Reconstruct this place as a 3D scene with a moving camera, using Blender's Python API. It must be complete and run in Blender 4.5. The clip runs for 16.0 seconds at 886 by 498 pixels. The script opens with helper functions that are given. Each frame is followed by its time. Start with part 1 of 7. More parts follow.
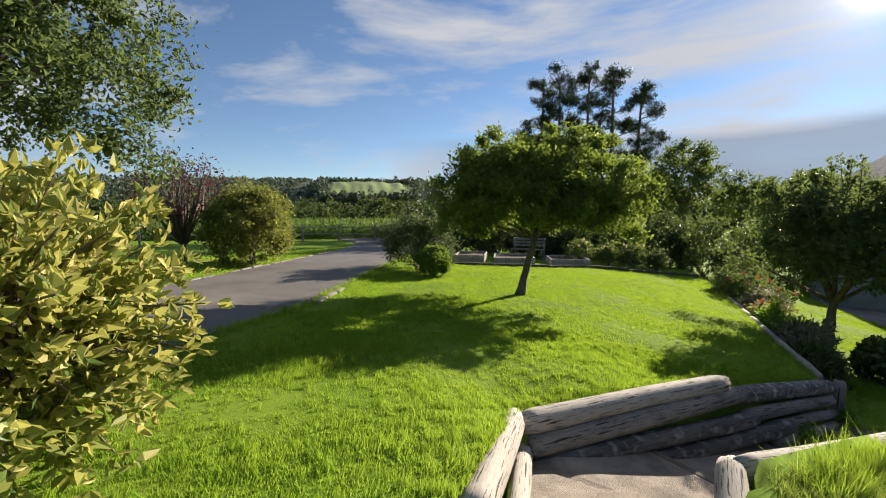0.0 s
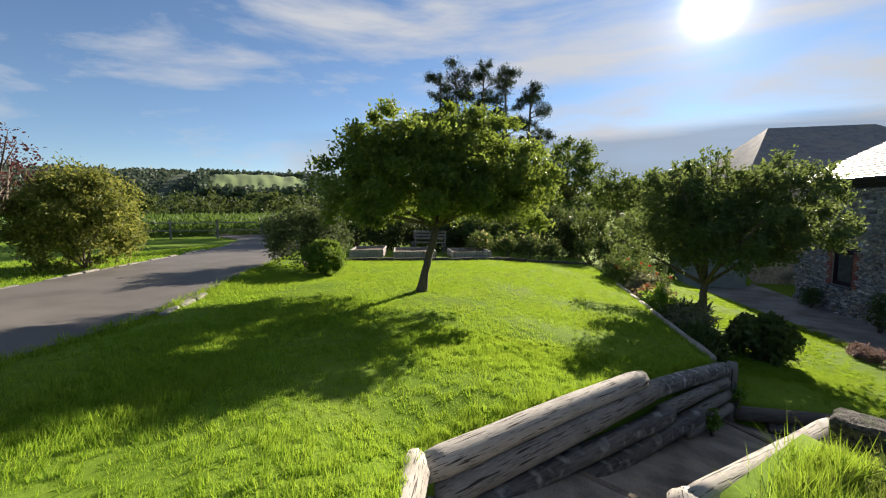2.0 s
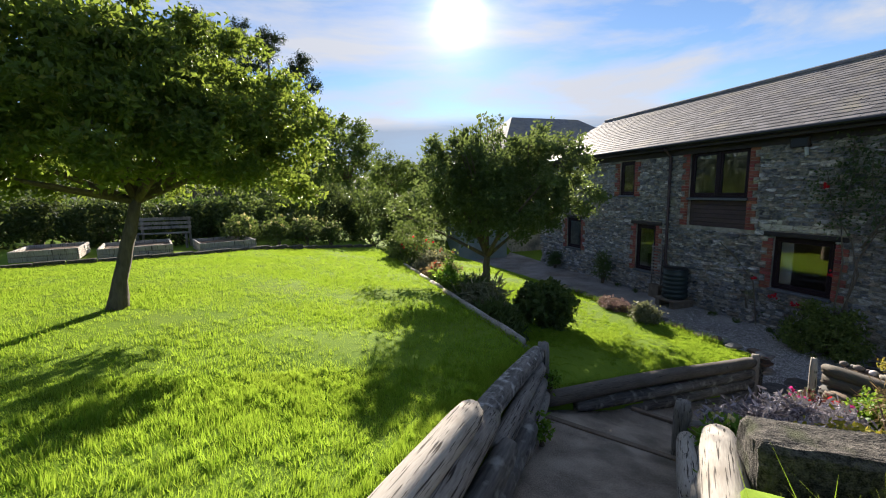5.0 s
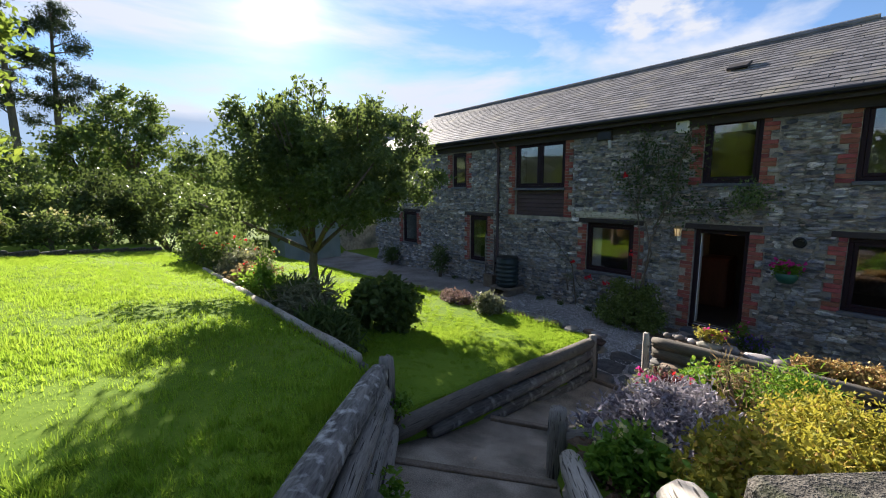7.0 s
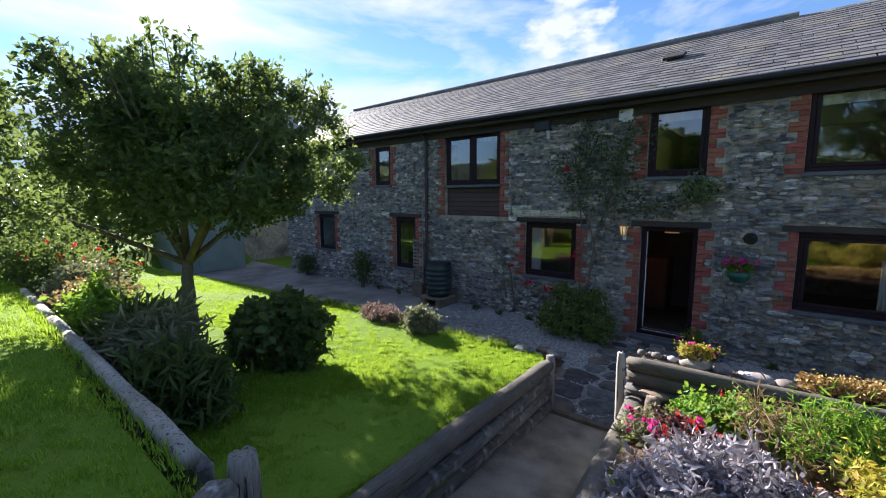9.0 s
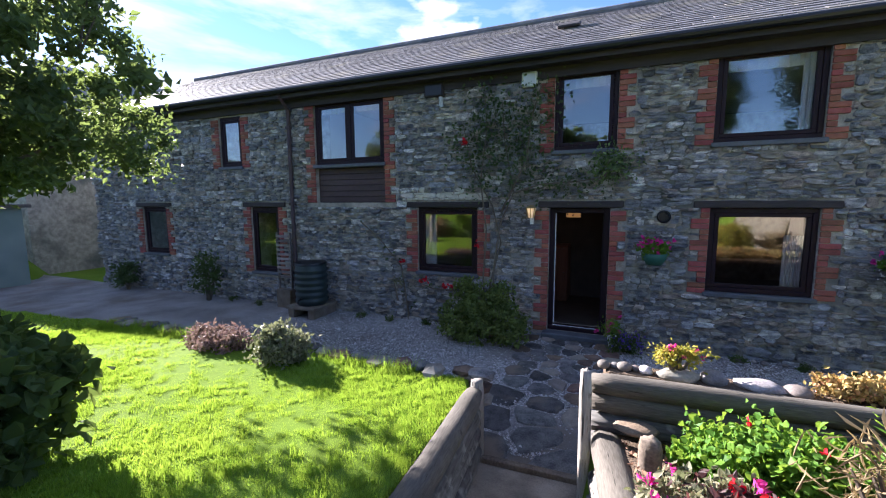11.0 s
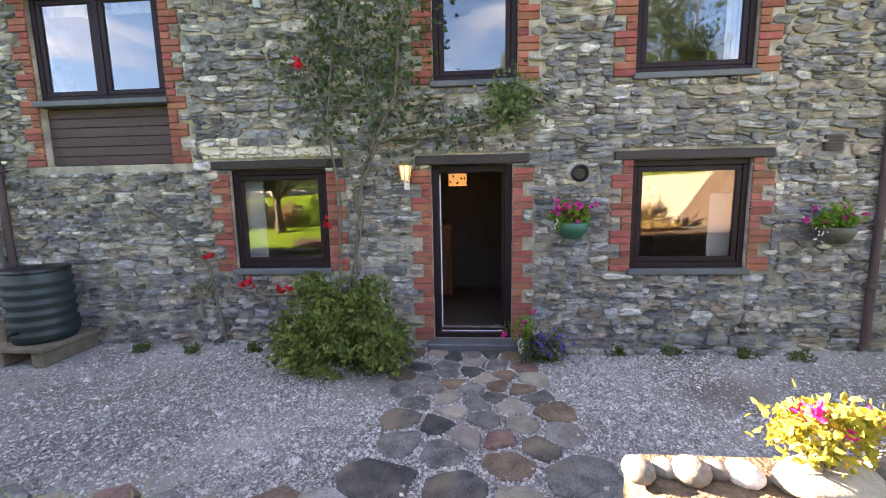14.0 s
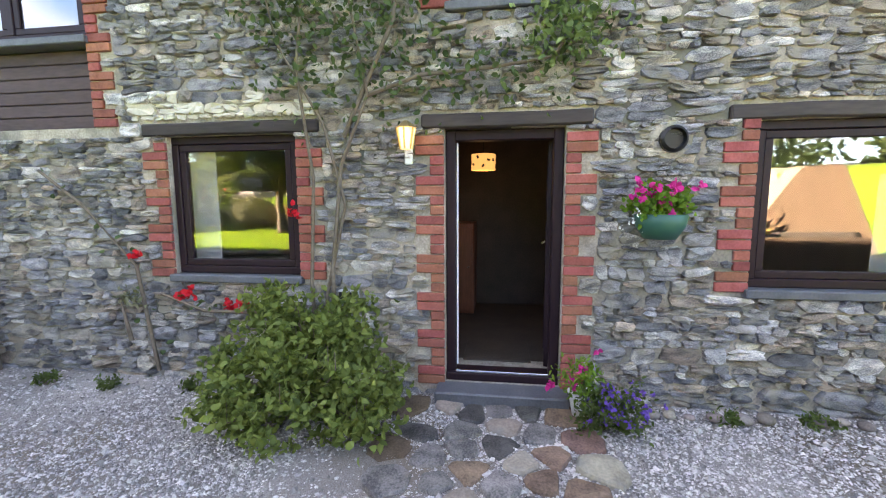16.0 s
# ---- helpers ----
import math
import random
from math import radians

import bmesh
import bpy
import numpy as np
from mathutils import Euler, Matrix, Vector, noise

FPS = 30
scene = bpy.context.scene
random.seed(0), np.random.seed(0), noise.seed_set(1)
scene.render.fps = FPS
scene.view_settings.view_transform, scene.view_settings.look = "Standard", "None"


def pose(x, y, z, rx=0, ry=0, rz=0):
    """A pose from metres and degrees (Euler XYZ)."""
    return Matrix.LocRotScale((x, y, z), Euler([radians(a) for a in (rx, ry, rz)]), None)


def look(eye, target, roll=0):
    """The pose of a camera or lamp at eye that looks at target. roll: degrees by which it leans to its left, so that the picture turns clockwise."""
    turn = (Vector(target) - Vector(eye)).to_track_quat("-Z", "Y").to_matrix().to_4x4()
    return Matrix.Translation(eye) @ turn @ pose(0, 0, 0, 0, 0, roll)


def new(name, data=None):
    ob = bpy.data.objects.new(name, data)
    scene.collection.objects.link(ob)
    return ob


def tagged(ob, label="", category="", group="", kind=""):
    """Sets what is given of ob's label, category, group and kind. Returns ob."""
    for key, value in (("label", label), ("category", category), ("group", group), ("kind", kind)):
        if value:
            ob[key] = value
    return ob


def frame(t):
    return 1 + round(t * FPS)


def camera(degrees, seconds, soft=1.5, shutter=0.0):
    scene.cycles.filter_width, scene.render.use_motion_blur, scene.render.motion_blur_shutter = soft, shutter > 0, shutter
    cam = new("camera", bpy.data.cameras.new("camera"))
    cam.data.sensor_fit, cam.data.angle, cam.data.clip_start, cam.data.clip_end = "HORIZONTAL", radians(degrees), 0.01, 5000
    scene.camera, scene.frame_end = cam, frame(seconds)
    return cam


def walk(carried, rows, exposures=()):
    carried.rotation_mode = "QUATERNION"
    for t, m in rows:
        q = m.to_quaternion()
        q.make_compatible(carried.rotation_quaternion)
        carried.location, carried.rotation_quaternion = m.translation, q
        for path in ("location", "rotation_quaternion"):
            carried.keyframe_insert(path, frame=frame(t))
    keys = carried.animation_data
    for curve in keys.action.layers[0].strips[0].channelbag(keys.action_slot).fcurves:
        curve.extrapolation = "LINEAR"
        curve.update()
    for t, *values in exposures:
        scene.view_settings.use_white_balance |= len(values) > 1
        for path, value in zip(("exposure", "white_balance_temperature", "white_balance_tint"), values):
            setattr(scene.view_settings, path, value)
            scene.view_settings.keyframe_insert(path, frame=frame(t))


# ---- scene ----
cam = camera(94.4, 16.0, 1.1)
METRES, EYE, TILT, LEAN, TURN = 11.0, 1.6, 0.0, 0.0, 26.1
ROWS = [
    (0.0, 0.0, 0.0, 0.0, -0.01, -5.0, 0.12),
    (0.5, 0.003, 0.0137, -0.003, -2.1, -5.02, 0.05),
    (1.0, 0.0026, 0.0373, -0.0058, -5.33, -5.17, 0.01),
    (1.5, 0.0078, 0.0576, -0.0103, -9.13, -5.44, 0.08),
    (2.0, 0.0182, 0.0849, -0.013, -13.73, -5.68, 0.26),
    (2.5, 0.0254, 0.1123, -0.0192, -18.22, -5.9, 0.35),
    (3.0, 0.0365, 0.139, -0.0232, -23.06, -6.1, 0.4),
    (5.5, 0.1339, 0.2552, -0.0492, -49.6, -8.66, 0.89),
    (6.0, 0.1565, 0.2736, -0.0575, -56.11, -8.68, 0.61),
    (6.5, 0.1809, 0.284, -0.0605, -61.57, -8.47, 0.39),
    (7.0, 0.2063, 0.2965, -0.0708, -66.19, -8.11, 0.31),
    (7.5, 0.2316, 0.3076, -0.0776, -69.22, -7.88, 0.31),
    (8.0, 0.2624, 0.3195, -0.0798, -71.77, -7.54, 0.26),
    (10.5, 0.4291, 0.3609, -0.1195, -87.7, -7.06, 0.28),
    (11.0, 0.4696, 0.3663, -0.1266, -93.31, -6.95, 0.37),
    (11.5, 0.4972, 0.3651, -0.1347, -97.99, -7.0, 0.53),
    (12.0, 0.5277, 0.3618, -0.142, -102.47, -7.33, 0.78),
    (12.5, 0.5553, 0.3586, -0.1462, -105.89, -7.71, 1.04),
    (13.0, 0.5875, 0.3463, -0.1586, -108.59, -8.01, 1.21),
    (13.5, 0.6212, 0.3378, -0.1636, -110.58, -7.68, 1.23),
    (14.0, 0.6563, 0.3242, -0.1668, -111.75, -7.84, 1.09),
    (14.5, 0.6882, 0.3103, -0.1702, -111.8, -7.93, 0.91),
    (15.0, 0.7235, 0.2991, -0.1747, -112.2, -7.51, 0.59),
    (15.5, 0.7492, 0.2879, -0.1805, -110.84, -6.94, 0.42),
    (16.0, 0.7755, 0.271, -0.1882, -108.15, -6.72, 0.27),
]
walk(cam, [(t, pose(0, 0, EYE, TILT, LEAN, TURN) @ pose(METRES * x, METRES * y, METRES * z, 90 + pitch, roll, yaw)) for t, x, y, z, yaw, pitch, roll in ROWS],
     [(0, 1.28, 6600, 12), (3, 1.35, 6500, 11), (5.5, 1.6, 6350, 13), (8, 1.88, 6000, 13), (10.5, 2.3, 5650, 18), (12, 2.95, 5650, 23), (13, 3.6, 6600, 24), (14.5, 4.4, 7800, 21), (16, 4.7, 7850, 19)])

# ---- world, sun, exposure ----
SUN_AZ, SUN_EL = 70.2, 21.3
world = bpy.data.worlds.new("sky")
scene.world = world
world.use_nodes = True
wn, wl = world.node_tree.nodes, world.node_tree.links
wn.clear()
sky = wn.new("ShaderNodeTexSky")
sky.sky_type, sky.sun_disc = "NISHITA", False
sky.sun_elevation, sky.sun_rotation = radians(SUN_EL), radians(90 - SUN_AZ)
sky.air_density, sky.dust_density, sky.ozone_density = 0.85, 0.03, 3.0
wcoord = wn.new("ShaderNodeTexCoord")
wmap = wn.new("ShaderNodeMapping")
wmap.inputs["Scale"].default_value = (1.0, 1.9, 5.5)
wmap.inputs["Rotation"].default_value = (0, 0.12, 0.5)
wmap.inputs["Location"].default_value = (7.3, 4.2, 1.9)
wnoise = wn.new("ShaderNodeTexNoise")
wnoise.inputs["Scale"].default_value, wnoise.inputs["Detail"].default_value = 1.7, 7.0
wnoise.inputs["Roughness"].default_value, wnoise.inputs["Distortion"].default_value = 0.58, 0.25
wramp = wn.new("ShaderNodeValToRGB")
wramp.color_ramp.elements[0].position, wramp.color_ramp.elements[1].position = 0.49, 0.7
wmix = wn.new("ShaderNodeMix")
wmix.data_type = "RGBA"
wmix.inputs[7].default_value = (4.5, 4.75, 5.2, 1)
# more cloud towards the sun's quarter
wdot = wn.new("ShaderNodeVectorMath")
wdot.operation = "DOT_PRODUCT"
wdot.inputs[1].default_value = (math.cos(radians(SUN_AZ)), math.sin(radians(SUN_AZ)), 0.3)
wbias = wn.new("ShaderNodeMapRange")
wbias.inputs["From Min"].default_value, wbias.inputs["From Max"].default_value = 0.2, 1.0
wbias.inputs["To Min"].default_value, wbias.inputs["To Max"].default_value = -0.015, 0.09
wsum = wn.new("ShaderNodeMath")
wsum.operation = "ADD"
wbg = wn.new("ShaderNodeBackground")
wbg.inputs["Strength"].default_value = 0.053
wout = wn.new("ShaderNodeOutputWorld")
wl.new(wcoord.outputs["Generated"], wmap.inputs["Vector"])
wl.new(wmap.outputs["Vector"], wnoise.inputs["Vector"])
wl.new(wcoord.outputs["Generated"], wdot.inputs[0])
wl.new(wdot.outputs["Value"], wbias.inputs["Value"])
wl.new(wnoise.outputs["Fac"], wsum.inputs[0])
wl.new(wbias.outputs["Result"], wsum.inputs[1])
wl.new(wsum.outputs[0], wramp.inputs["Fac"])
wl.new(wramp.outputs["Color"], wmix.inputs[0])
wl.new(sky.outputs["Color"], wmix.inputs[6])
# low blue-grey cloud bank on the horizon under the sun
wsep = wn.new("ShaderNodeSeparateXYZ")
wl.new(wcoord.outputs["Generated"], wsep.inputs[0])
wedge = wn.new("ShaderNodeMath")
wedge.operation = "MULTIPLY_ADD"
wedge.inputs[1].default_value = 0.09
wl.new(wnoise.outputs["Fac"], wedge.inputs[0])
wl.new(wsep.outputs["Z"], wedge.inputs[2])
wbank = wn.new("ShaderNodeMapRange")
wbank.inputs["From Min"].default_value, wbank.inputs["From Max"].default_value = 0.215, 0.195
wl.new(wedge.outputs[0], wbank.inputs["Value"])
wside = wn.new("ShaderNodeMapRange")
wside.inputs["From Min"].default_value, wside.inputs["From Max"].default_value = 0.62, 0.86
wside.inputs["To Max"].default_value = 0.85
wl.new(wdot.outputs["Value"], wside.inputs["Value"])
wboth = wn.new("ShaderNodeMath")
wboth.operation = "MULTIPLY"
wl.new(wbank.outputs["Result"], wboth.inputs[0])
wl.new(wside.outputs["Result"], wboth.inputs[1])
wmix2 = wn.new("ShaderNodeMix")
wmix2.data_type = "RGBA"
wmix2.inputs[7].default_value = (2.3, 3.0, 4.0, 1)
wl.new(wboth.outputs[0], wmix2.inputs[0])
wl.new(wmix.outputs[2], wmix2.inputs[6])
# one small heaped cloud over the house
wheap = wn.new("ShaderNodeVectorMath")
wheap.operation = "DOT_PRODUCT"
wheap.inputs[1].default_value = (0.865, 0.372, 0.338)
wl.new(wcoord.outputs["Generated"], wheap.inputs[0])
wnear = wn.new("ShaderNodeMapRange")
wnear.inputs["From Min"].default_value, wnear.inputs["From Max"].default_value = math.cos(radians(8)), math.cos(radians(0.5))
wnear.inputs["To Min"].default_value, wnear.inputs["To Max"].default_value = -0.42, 0.2
wl.new(wheap.outputs["Value"], wnear.inputs["Value"])
wpuffs = wn.new("ShaderNodeTexNoise")
wpuffs.inputs["Scale"].default_value, wpuffs.inputs["Detail"].default_value = 15.0, 7.0
wflat = wn.new("ShaderNodeMapping")
wflat.inputs["Scale"].default_value = (1.0, 1.0, 2.2)
wl.new(wcoord.outputs["Generated"], wflat.inputs["Vector"])
wl.new(wflat.outputs["Vector"], wpuffs.inputs["Vector"])
wheapsum = wn.new("ShaderNodeMath")
wheapsum.operation = "ADD"
wl.new(wnear.outputs["Result"], wheapsum.inputs[0])
wl.new(wpuffs.outputs["Fac"], wheapsum.inputs[1])
wheapramp = wn.new("ShaderNodeMapRange")
wheapramp.inputs["From Min"].default_value, wheapramp.inputs["From Max"].default_value = 0.52, 0.7
wl.new(wheapsum.outputs[0], wheapramp.inputs["Value"])
wmix3 = wn.new("ShaderNodeMix")
wmix3.data_type = "RGBA"
wmix3.inputs[7].default_value = (4.7, 4.8, 5.0, 1)
wl.new(wheapramp.outputs["Result"], wmix3.inputs[0])
wl.new(wmix2.outputs[2], wmix3.inputs[6])
# the sun's own glare through thin cloud
wsun = wn.new("ShaderNodeVectorMath")
wsun.operation = "DOT_PRODUCT"
wsun.inputs[1].default_value = (math.cos(radians(SUN_EL)) * math.cos(radians(SUN_AZ)), math.cos(radians(SUN_EL)) * math.sin(radians(SUN_AZ)), math.sin(radians(SUN_EL)))
wl.new(wcoord.outputs["Generated"], wsun.inputs[0])
whole = wmix3.outputs[2]
for power, tint in ((2600.0, (60, 58, 54)), (420.0, (3.5, 3.4, 3.3)), (60.0, (0.9, 0.9, 0.88))):
    wpow = wn.new("ShaderNodeMath")
    wpow.operation, wpow.use_clamp = "POWER", True
    wpow.inputs[1].default_value = power
    wl.new(wsun.outputs["Value"], wpow.inputs[0])
    wadd = wn.new("ShaderNodeMix")
    wadd.data_type, wadd.blend_type = "RGBA", "ADD"
    wadd.inputs[7].default_value = (*tint, 1)
    wl.new(wpow.outputs[0], wadd.inputs[0])
    wl.new(whole, wadd.inputs[6])
    whole = wadd.outputs[2]
wl.new(whole, wbg.inputs["Color"])
wl.new(wbg.outputs["Background"], wout.inputs["Surface"])

sun = new("sun", bpy.data.lights.new("sun", "SUN"))
sun.data.energy, sun.data.angle, sun.data.color = 5.0, radians(0.53), (1.0, 0.9, 0.76)
toward_sun = Vector((math.cos(radians(SUN_EL)) * math.cos(radians(SUN_AZ)), math.cos(radians(SUN_EL)) * math.sin(radians(SUN_AZ)), math.sin(radians(SUN_EL))))
sun.matrix_world = look(toward_sun * 60, (0, 0, 0))


# ---- materials ----
def nodes_of(name):
    m = bpy.data.materials.new(name)
    m.use_nodes = True
    return m, m.node_tree.nodes, m.node_tree.links, m.node_tree.nodes["Principled BSDF"]


def surface(name, dark, light, scale=6.0, rough=0.8, bump=0.3, fine=60.0, vary=0.0, metallic=0.0, stretch=(1, 1, 1), stain=None, stain_scale=1.2, depth=0.01, specular=0.4, placed=False, crisp=0.17, tones=None):
    """A procedural surface: two colours by coarse and fine noise, per-piece variation, optional stains, bump."""
    m, n, l, p = nodes_of(name)
    p.inputs["Roughness"].default_value, p.inputs["Metallic"].default_value = rough, metallic
    p.inputs["Specular IOR Level"].default_value = specular
    co = n.new("ShaderNodeTexCoord")
    mp = n.new("ShaderNodeMapping")
    mp.inputs["Scale"].default_value = stretch
    where = n.new("ShaderNodeNewGeometry").outputs["Position"] if placed else co.outputs["Object"]
    l.new(where, mp.inputs["Vector"])
    coarse, small = n.new("ShaderNodeTexNoise"), n.new("ShaderNodeTexNoise")
    coarse.inputs["Scale"].default_value, coarse.inputs["Detail"].default_value = scale, 6
    small.inputs["Scale"].default_value, small.inputs["Detail"].default_value = fine, 4
    for t in (coarse, small):
        l.new(mp.outputs["Vector"], t.inputs["Vector"])
    add = n.new("ShaderNodeMath")
    add.operation = "MULTIPLY_ADD"
    add.inputs[1].default_value, add.inputs[2].default_value = 0.45, 0.0
    l.new(small.outputs["Fac"], add.inputs[0])
    mixf = n.new("ShaderNodeMath")
    mixf.operation = "MULTIPLY_ADD"
    mixf.inputs[1].default_value = 0.55
    l.new(coarse.outputs["Fac"], mixf.inputs[0])
    l.new(add.outputs[0], mixf.inputs[2])
    ramp = n.new("ShaderNodeValToRGB")
    ramp.color_ramp.elements[0].position, ramp.color_ramp.elements[1].position = 0.5 - crisp, 0.5 + crisp
    ramp.color_ramp.elements[0].color, ramp.color_ramp.elements[1].color = (*dark, 1), (*light, 1)
    l.new(mixf.outputs[0], ramp.inputs["Fac"])
    colour = ramp.outputs["Color"]
    if vary:
        ob, geo = n.new("ShaderNodeObjectInfo"), n.new("ShaderNodeNewGeometry")
        s = n.new("ShaderNodeMath")
        s.operation = "ADD"
        l.new(ob.outputs["Random"], s.inputs[0])
        l.new(geo.outputs["Random Per Island"], s.inputs[1])
        f = n.new("ShaderNodeMath")
        f.operation = "FRACT"
        l.new(s.outputs[0], f.inputs[0])
        r = n.new("ShaderNodeMapRange")
        r.inputs["To Min"].default_value, r.inputs["To Max"].default_value = 1 - vary, 1 + vary
        l.new(f.outputs[0], r.inputs["Value"])
        hsv = n.new("ShaderNodeHueSaturation")
        l.new(r.outputs["Result"], hsv.inputs["Value"])
        f2 = n.new("ShaderNodeMath")
        f2.operation = "MULTIPLY_ADD"
        f2.inputs[1].default_value, f2.inputs[2].default_value = 7.31, 0.0
        l.new(f.outputs[0], f2.inputs[0])
        f3 = n.new("ShaderNodeMath")
        f3.operation = "FRACT"
        l.new(f2.outputs[0], f3.inputs[0])
        r2 = n.new("ShaderNodeMapRange")
        r2.inputs["To Min"].default_value, r2.inputs["To Max"].default_value = 0.5 - vary * 0.08, 0.5 + vary * 0.08
        l.new(f3.outputs[0], r2.inputs["Value"])
        l.new(r2.outputs["Result"], hsv.inputs["Hue"])
        l.new(colour, hsv.inputs["Color"])
        colour = hsv.outputs["Color"]
        if tones:
            f4 = n.new("ShaderNodeMath")
            f4.operation = "MULTIPLY_ADD"
            f4.inputs[1].default_value, f4.inputs[2].default_value = 23.7, 0.31
            l.new(f.outputs[0], f4.inputs[0])
            f5 = n.new("ShaderNodeMath")
            f5.operation = "FRACT"
            l.new(f4.outputs[0], f5.inputs[0])
            tr = n.new("ShaderNodeValToRGB")
            tr.color_ramp.interpolation = "CONSTANT"
            while len(tr.color_ramp.elements) < len(tones):
                tr.color_ramp.elements.new(0.5)
            for k, tone in enumerate(tones):
                tr.color_ramp.elements[k].position = k / len(tones)
                tr.color_ramp.elements[k].color = (*tone, 1)
            l.new(f5.outputs[0], tr.inputs["Fac"])
            mt = n.new("ShaderNodeMix")
            mt.data_type, mt.blend_type = "RGBA", "MULTIPLY"
            mt.inputs[0].default_value = 1.0
            l.new(colour, mt.inputs[6])
            l.new(tr.outputs["Color"], mt.inputs[7])
            colour = mt.outputs[2]
    if stain:
        sn = n.new("ShaderNodeTexNoise")
        sn.inputs["Scale"].default_value, sn.inputs["Detail"].default_value = stain_scale, 5
        l.new(where, sn.inputs["Vector"])
        sr = n.new("ShaderNodeValToRGB")
        sr.color_ramp.elements[0].position, sr.color_ramp.elements[1].position = 0.52, 0.7
        l.new(sn.outputs["Fac"], sr.inputs["Fac"])
        mx = n.new("ShaderNodeMix")
        mx.data_type = "RGBA"
        mx.inputs[7].default_value = (*stain, 1)
        l.new(sr.outputs["Color"], mx.inputs[0])
        l.new(colour, mx.inputs[6])
        colour = mx.outputs[2]
    l.new(colour, p.inputs["Base Color"])
    if bump:
        b = n.new("ShaderNodeBump")
        b.inputs["Strength"].default_value, b.inputs["Distance"].default_value = bump, depth
        l.new(mixf.outputs[0], b.inputs["Height"])
        l.new(b.outputs["Normal"], p.inputs["Normal"])
    return m


def leafy(name, dark, light, back, share=0.45, rough=0.5, edge=None, patch=None):
    """Leaves: colour by leaf, light let through."""
    m, n, l, p = nodes_of(name)
    geo = n.new("ShaderNodeNewGeometry")
    ramp = n.new("ShaderNodeValToRGB")
    ramp.color_ramp.elements[0].color, ramp.color_ramp.elements[1].color = (*dark, 1), (*light, 1)
    if edge:
        e = ramp.color_ramp.elements.new(0.8)
        e.color = (*light, 1)
        ramp.color_ramp.elements[2].color = (*edge, 1)
    l.new(geo.outputs["Random Per Island"], ramp.inputs["Fac"])
    colour = ramp.outputs["Color"]
    if patch:
        for scale, low, high, tint_to in ((1.1, 0.5, 0.72, patch), (7.0, 0.5, 0.75, dark)):
            pn = n.new("ShaderNodeTexNoise")
            pn.inputs["Scale"].default_value, pn.inputs["Detail"].default_value = scale, 4
            l.new(geo.outputs["Position"], pn.inputs["Vector"])
            pr = n.new("ShaderNodeMapRange")
            pr.inputs["From Min"].default_value, pr.inputs["From Max"].default_value = low, high
            pr.inputs["To Max"].default_value = 0.4
            l.new(pn.outputs["Fac"], pr.inputs["Value"])
            pm = n.new("ShaderNodeMix")
            pm.data_type = "RGBA"
            pm.inputs[7].default_value = (*tint_to, 1)
            l.new(pr.outputs["Result"], pm.inputs[0])
            l.new(colour, pm.inputs[6])
            colour = pm.outputs[2]
    l.new(colour, p.inputs["Base Color"])
    p.inputs["Roughness"].default_value, p.inputs["Specular IOR Level"].default_value = rough, 0.15
    tr = n.new("ShaderNodeBsdfTranslucent")
    tint = n.new("ShaderNodeMix")
    tint.data_type, tint.blend_type = "RGBA", "MIX"
    tint.inputs[0].default_value = 0.7
    l.new(colour, tint.inputs[6])
    tint.inputs[7].default_value = (*back, 1)
    l.new(tint.outputs[2], tr.inputs["Color"])
    mix = n.new("ShaderNodeMixShader")
    mix.inputs[0].default_value = share
    l.new(p.outputs["BSDF"], mix.inputs[1])
    l.new(tr.outputs["BSDF"], mix.inputs[2])
    l.new(mix.outputs[0], n["Material Output"].inputs["Surface"])
    return m


def weathered(name, dark, light, crack, stain, cracks=0.41):
    """Debarked timber, grain along local z: soft grey tones, thin dark cracks, knots and stains."""
    m = surface(name, dark, light, 5, 0.88, 0.5, 120, stretch=(1, 1, 0.12), stain=stain, stain_scale=2.6, depth=0.012)
    n, l = m.node_tree.nodes, m.node_tree.links
    p = n["Principled BSDF"]
    colour = p.inputs["Base Color"].links[0].from_socket
    co, mp = n.new("ShaderNodeTexCoord"), n.new("ShaderNodeMapping")
    mp.inputs["Scale"].default_value = (1, 1, 0.045)
    l.new(co.outputs["Object"], mp.inputs["Vector"])
    heights = []
    for scale, edge, where in ((62, cracks - 0.025, mp.outputs["Vector"]), (120, cracks - 0.03, mp.outputs["Vector"]), (6.5, 0.3, co.outputs["Object"])):
        t = n.new("ShaderNodeTexNoise")
        t.inputs["Scale"].default_value, t.inputs["Detail"].default_value = scale, 2
        l.new(where, t.inputs["Vector"])
        r = n.new("ShaderNodeMapRange")
        r.inputs["From Min"].default_value, r.inputs["From Max"].default_value = edge - 0.05, edge
        l.new(t.outputs["Fac"], r.inputs["Value"])
        mx = n.new("ShaderNodeMix")
        mx.data_type = "RGBA"
        mx.inputs[6].default_value = (*crack, 1)
        l.new(r.outputs["Result"], mx.inputs[0])
        l.new(colour, mx.inputs[7])
        colour = mx.outputs[2]
        heights.append(r)
    l.new(colour, p.inputs["Base Color"])
    b = n.new("ShaderNodeBump")
    b.inputs["Strength"].default_value, b.inputs["Distance"].default_value = 0.7, 0.008
    l.new(heights[0].outputs["Result"], b.inputs["Height"])
    l.new(p.inputs["Normal"].links[0].from_socket, b.inputs["Normal"])
    l.new(b.outputs["Normal"], p.inputs["Normal"])
    return m


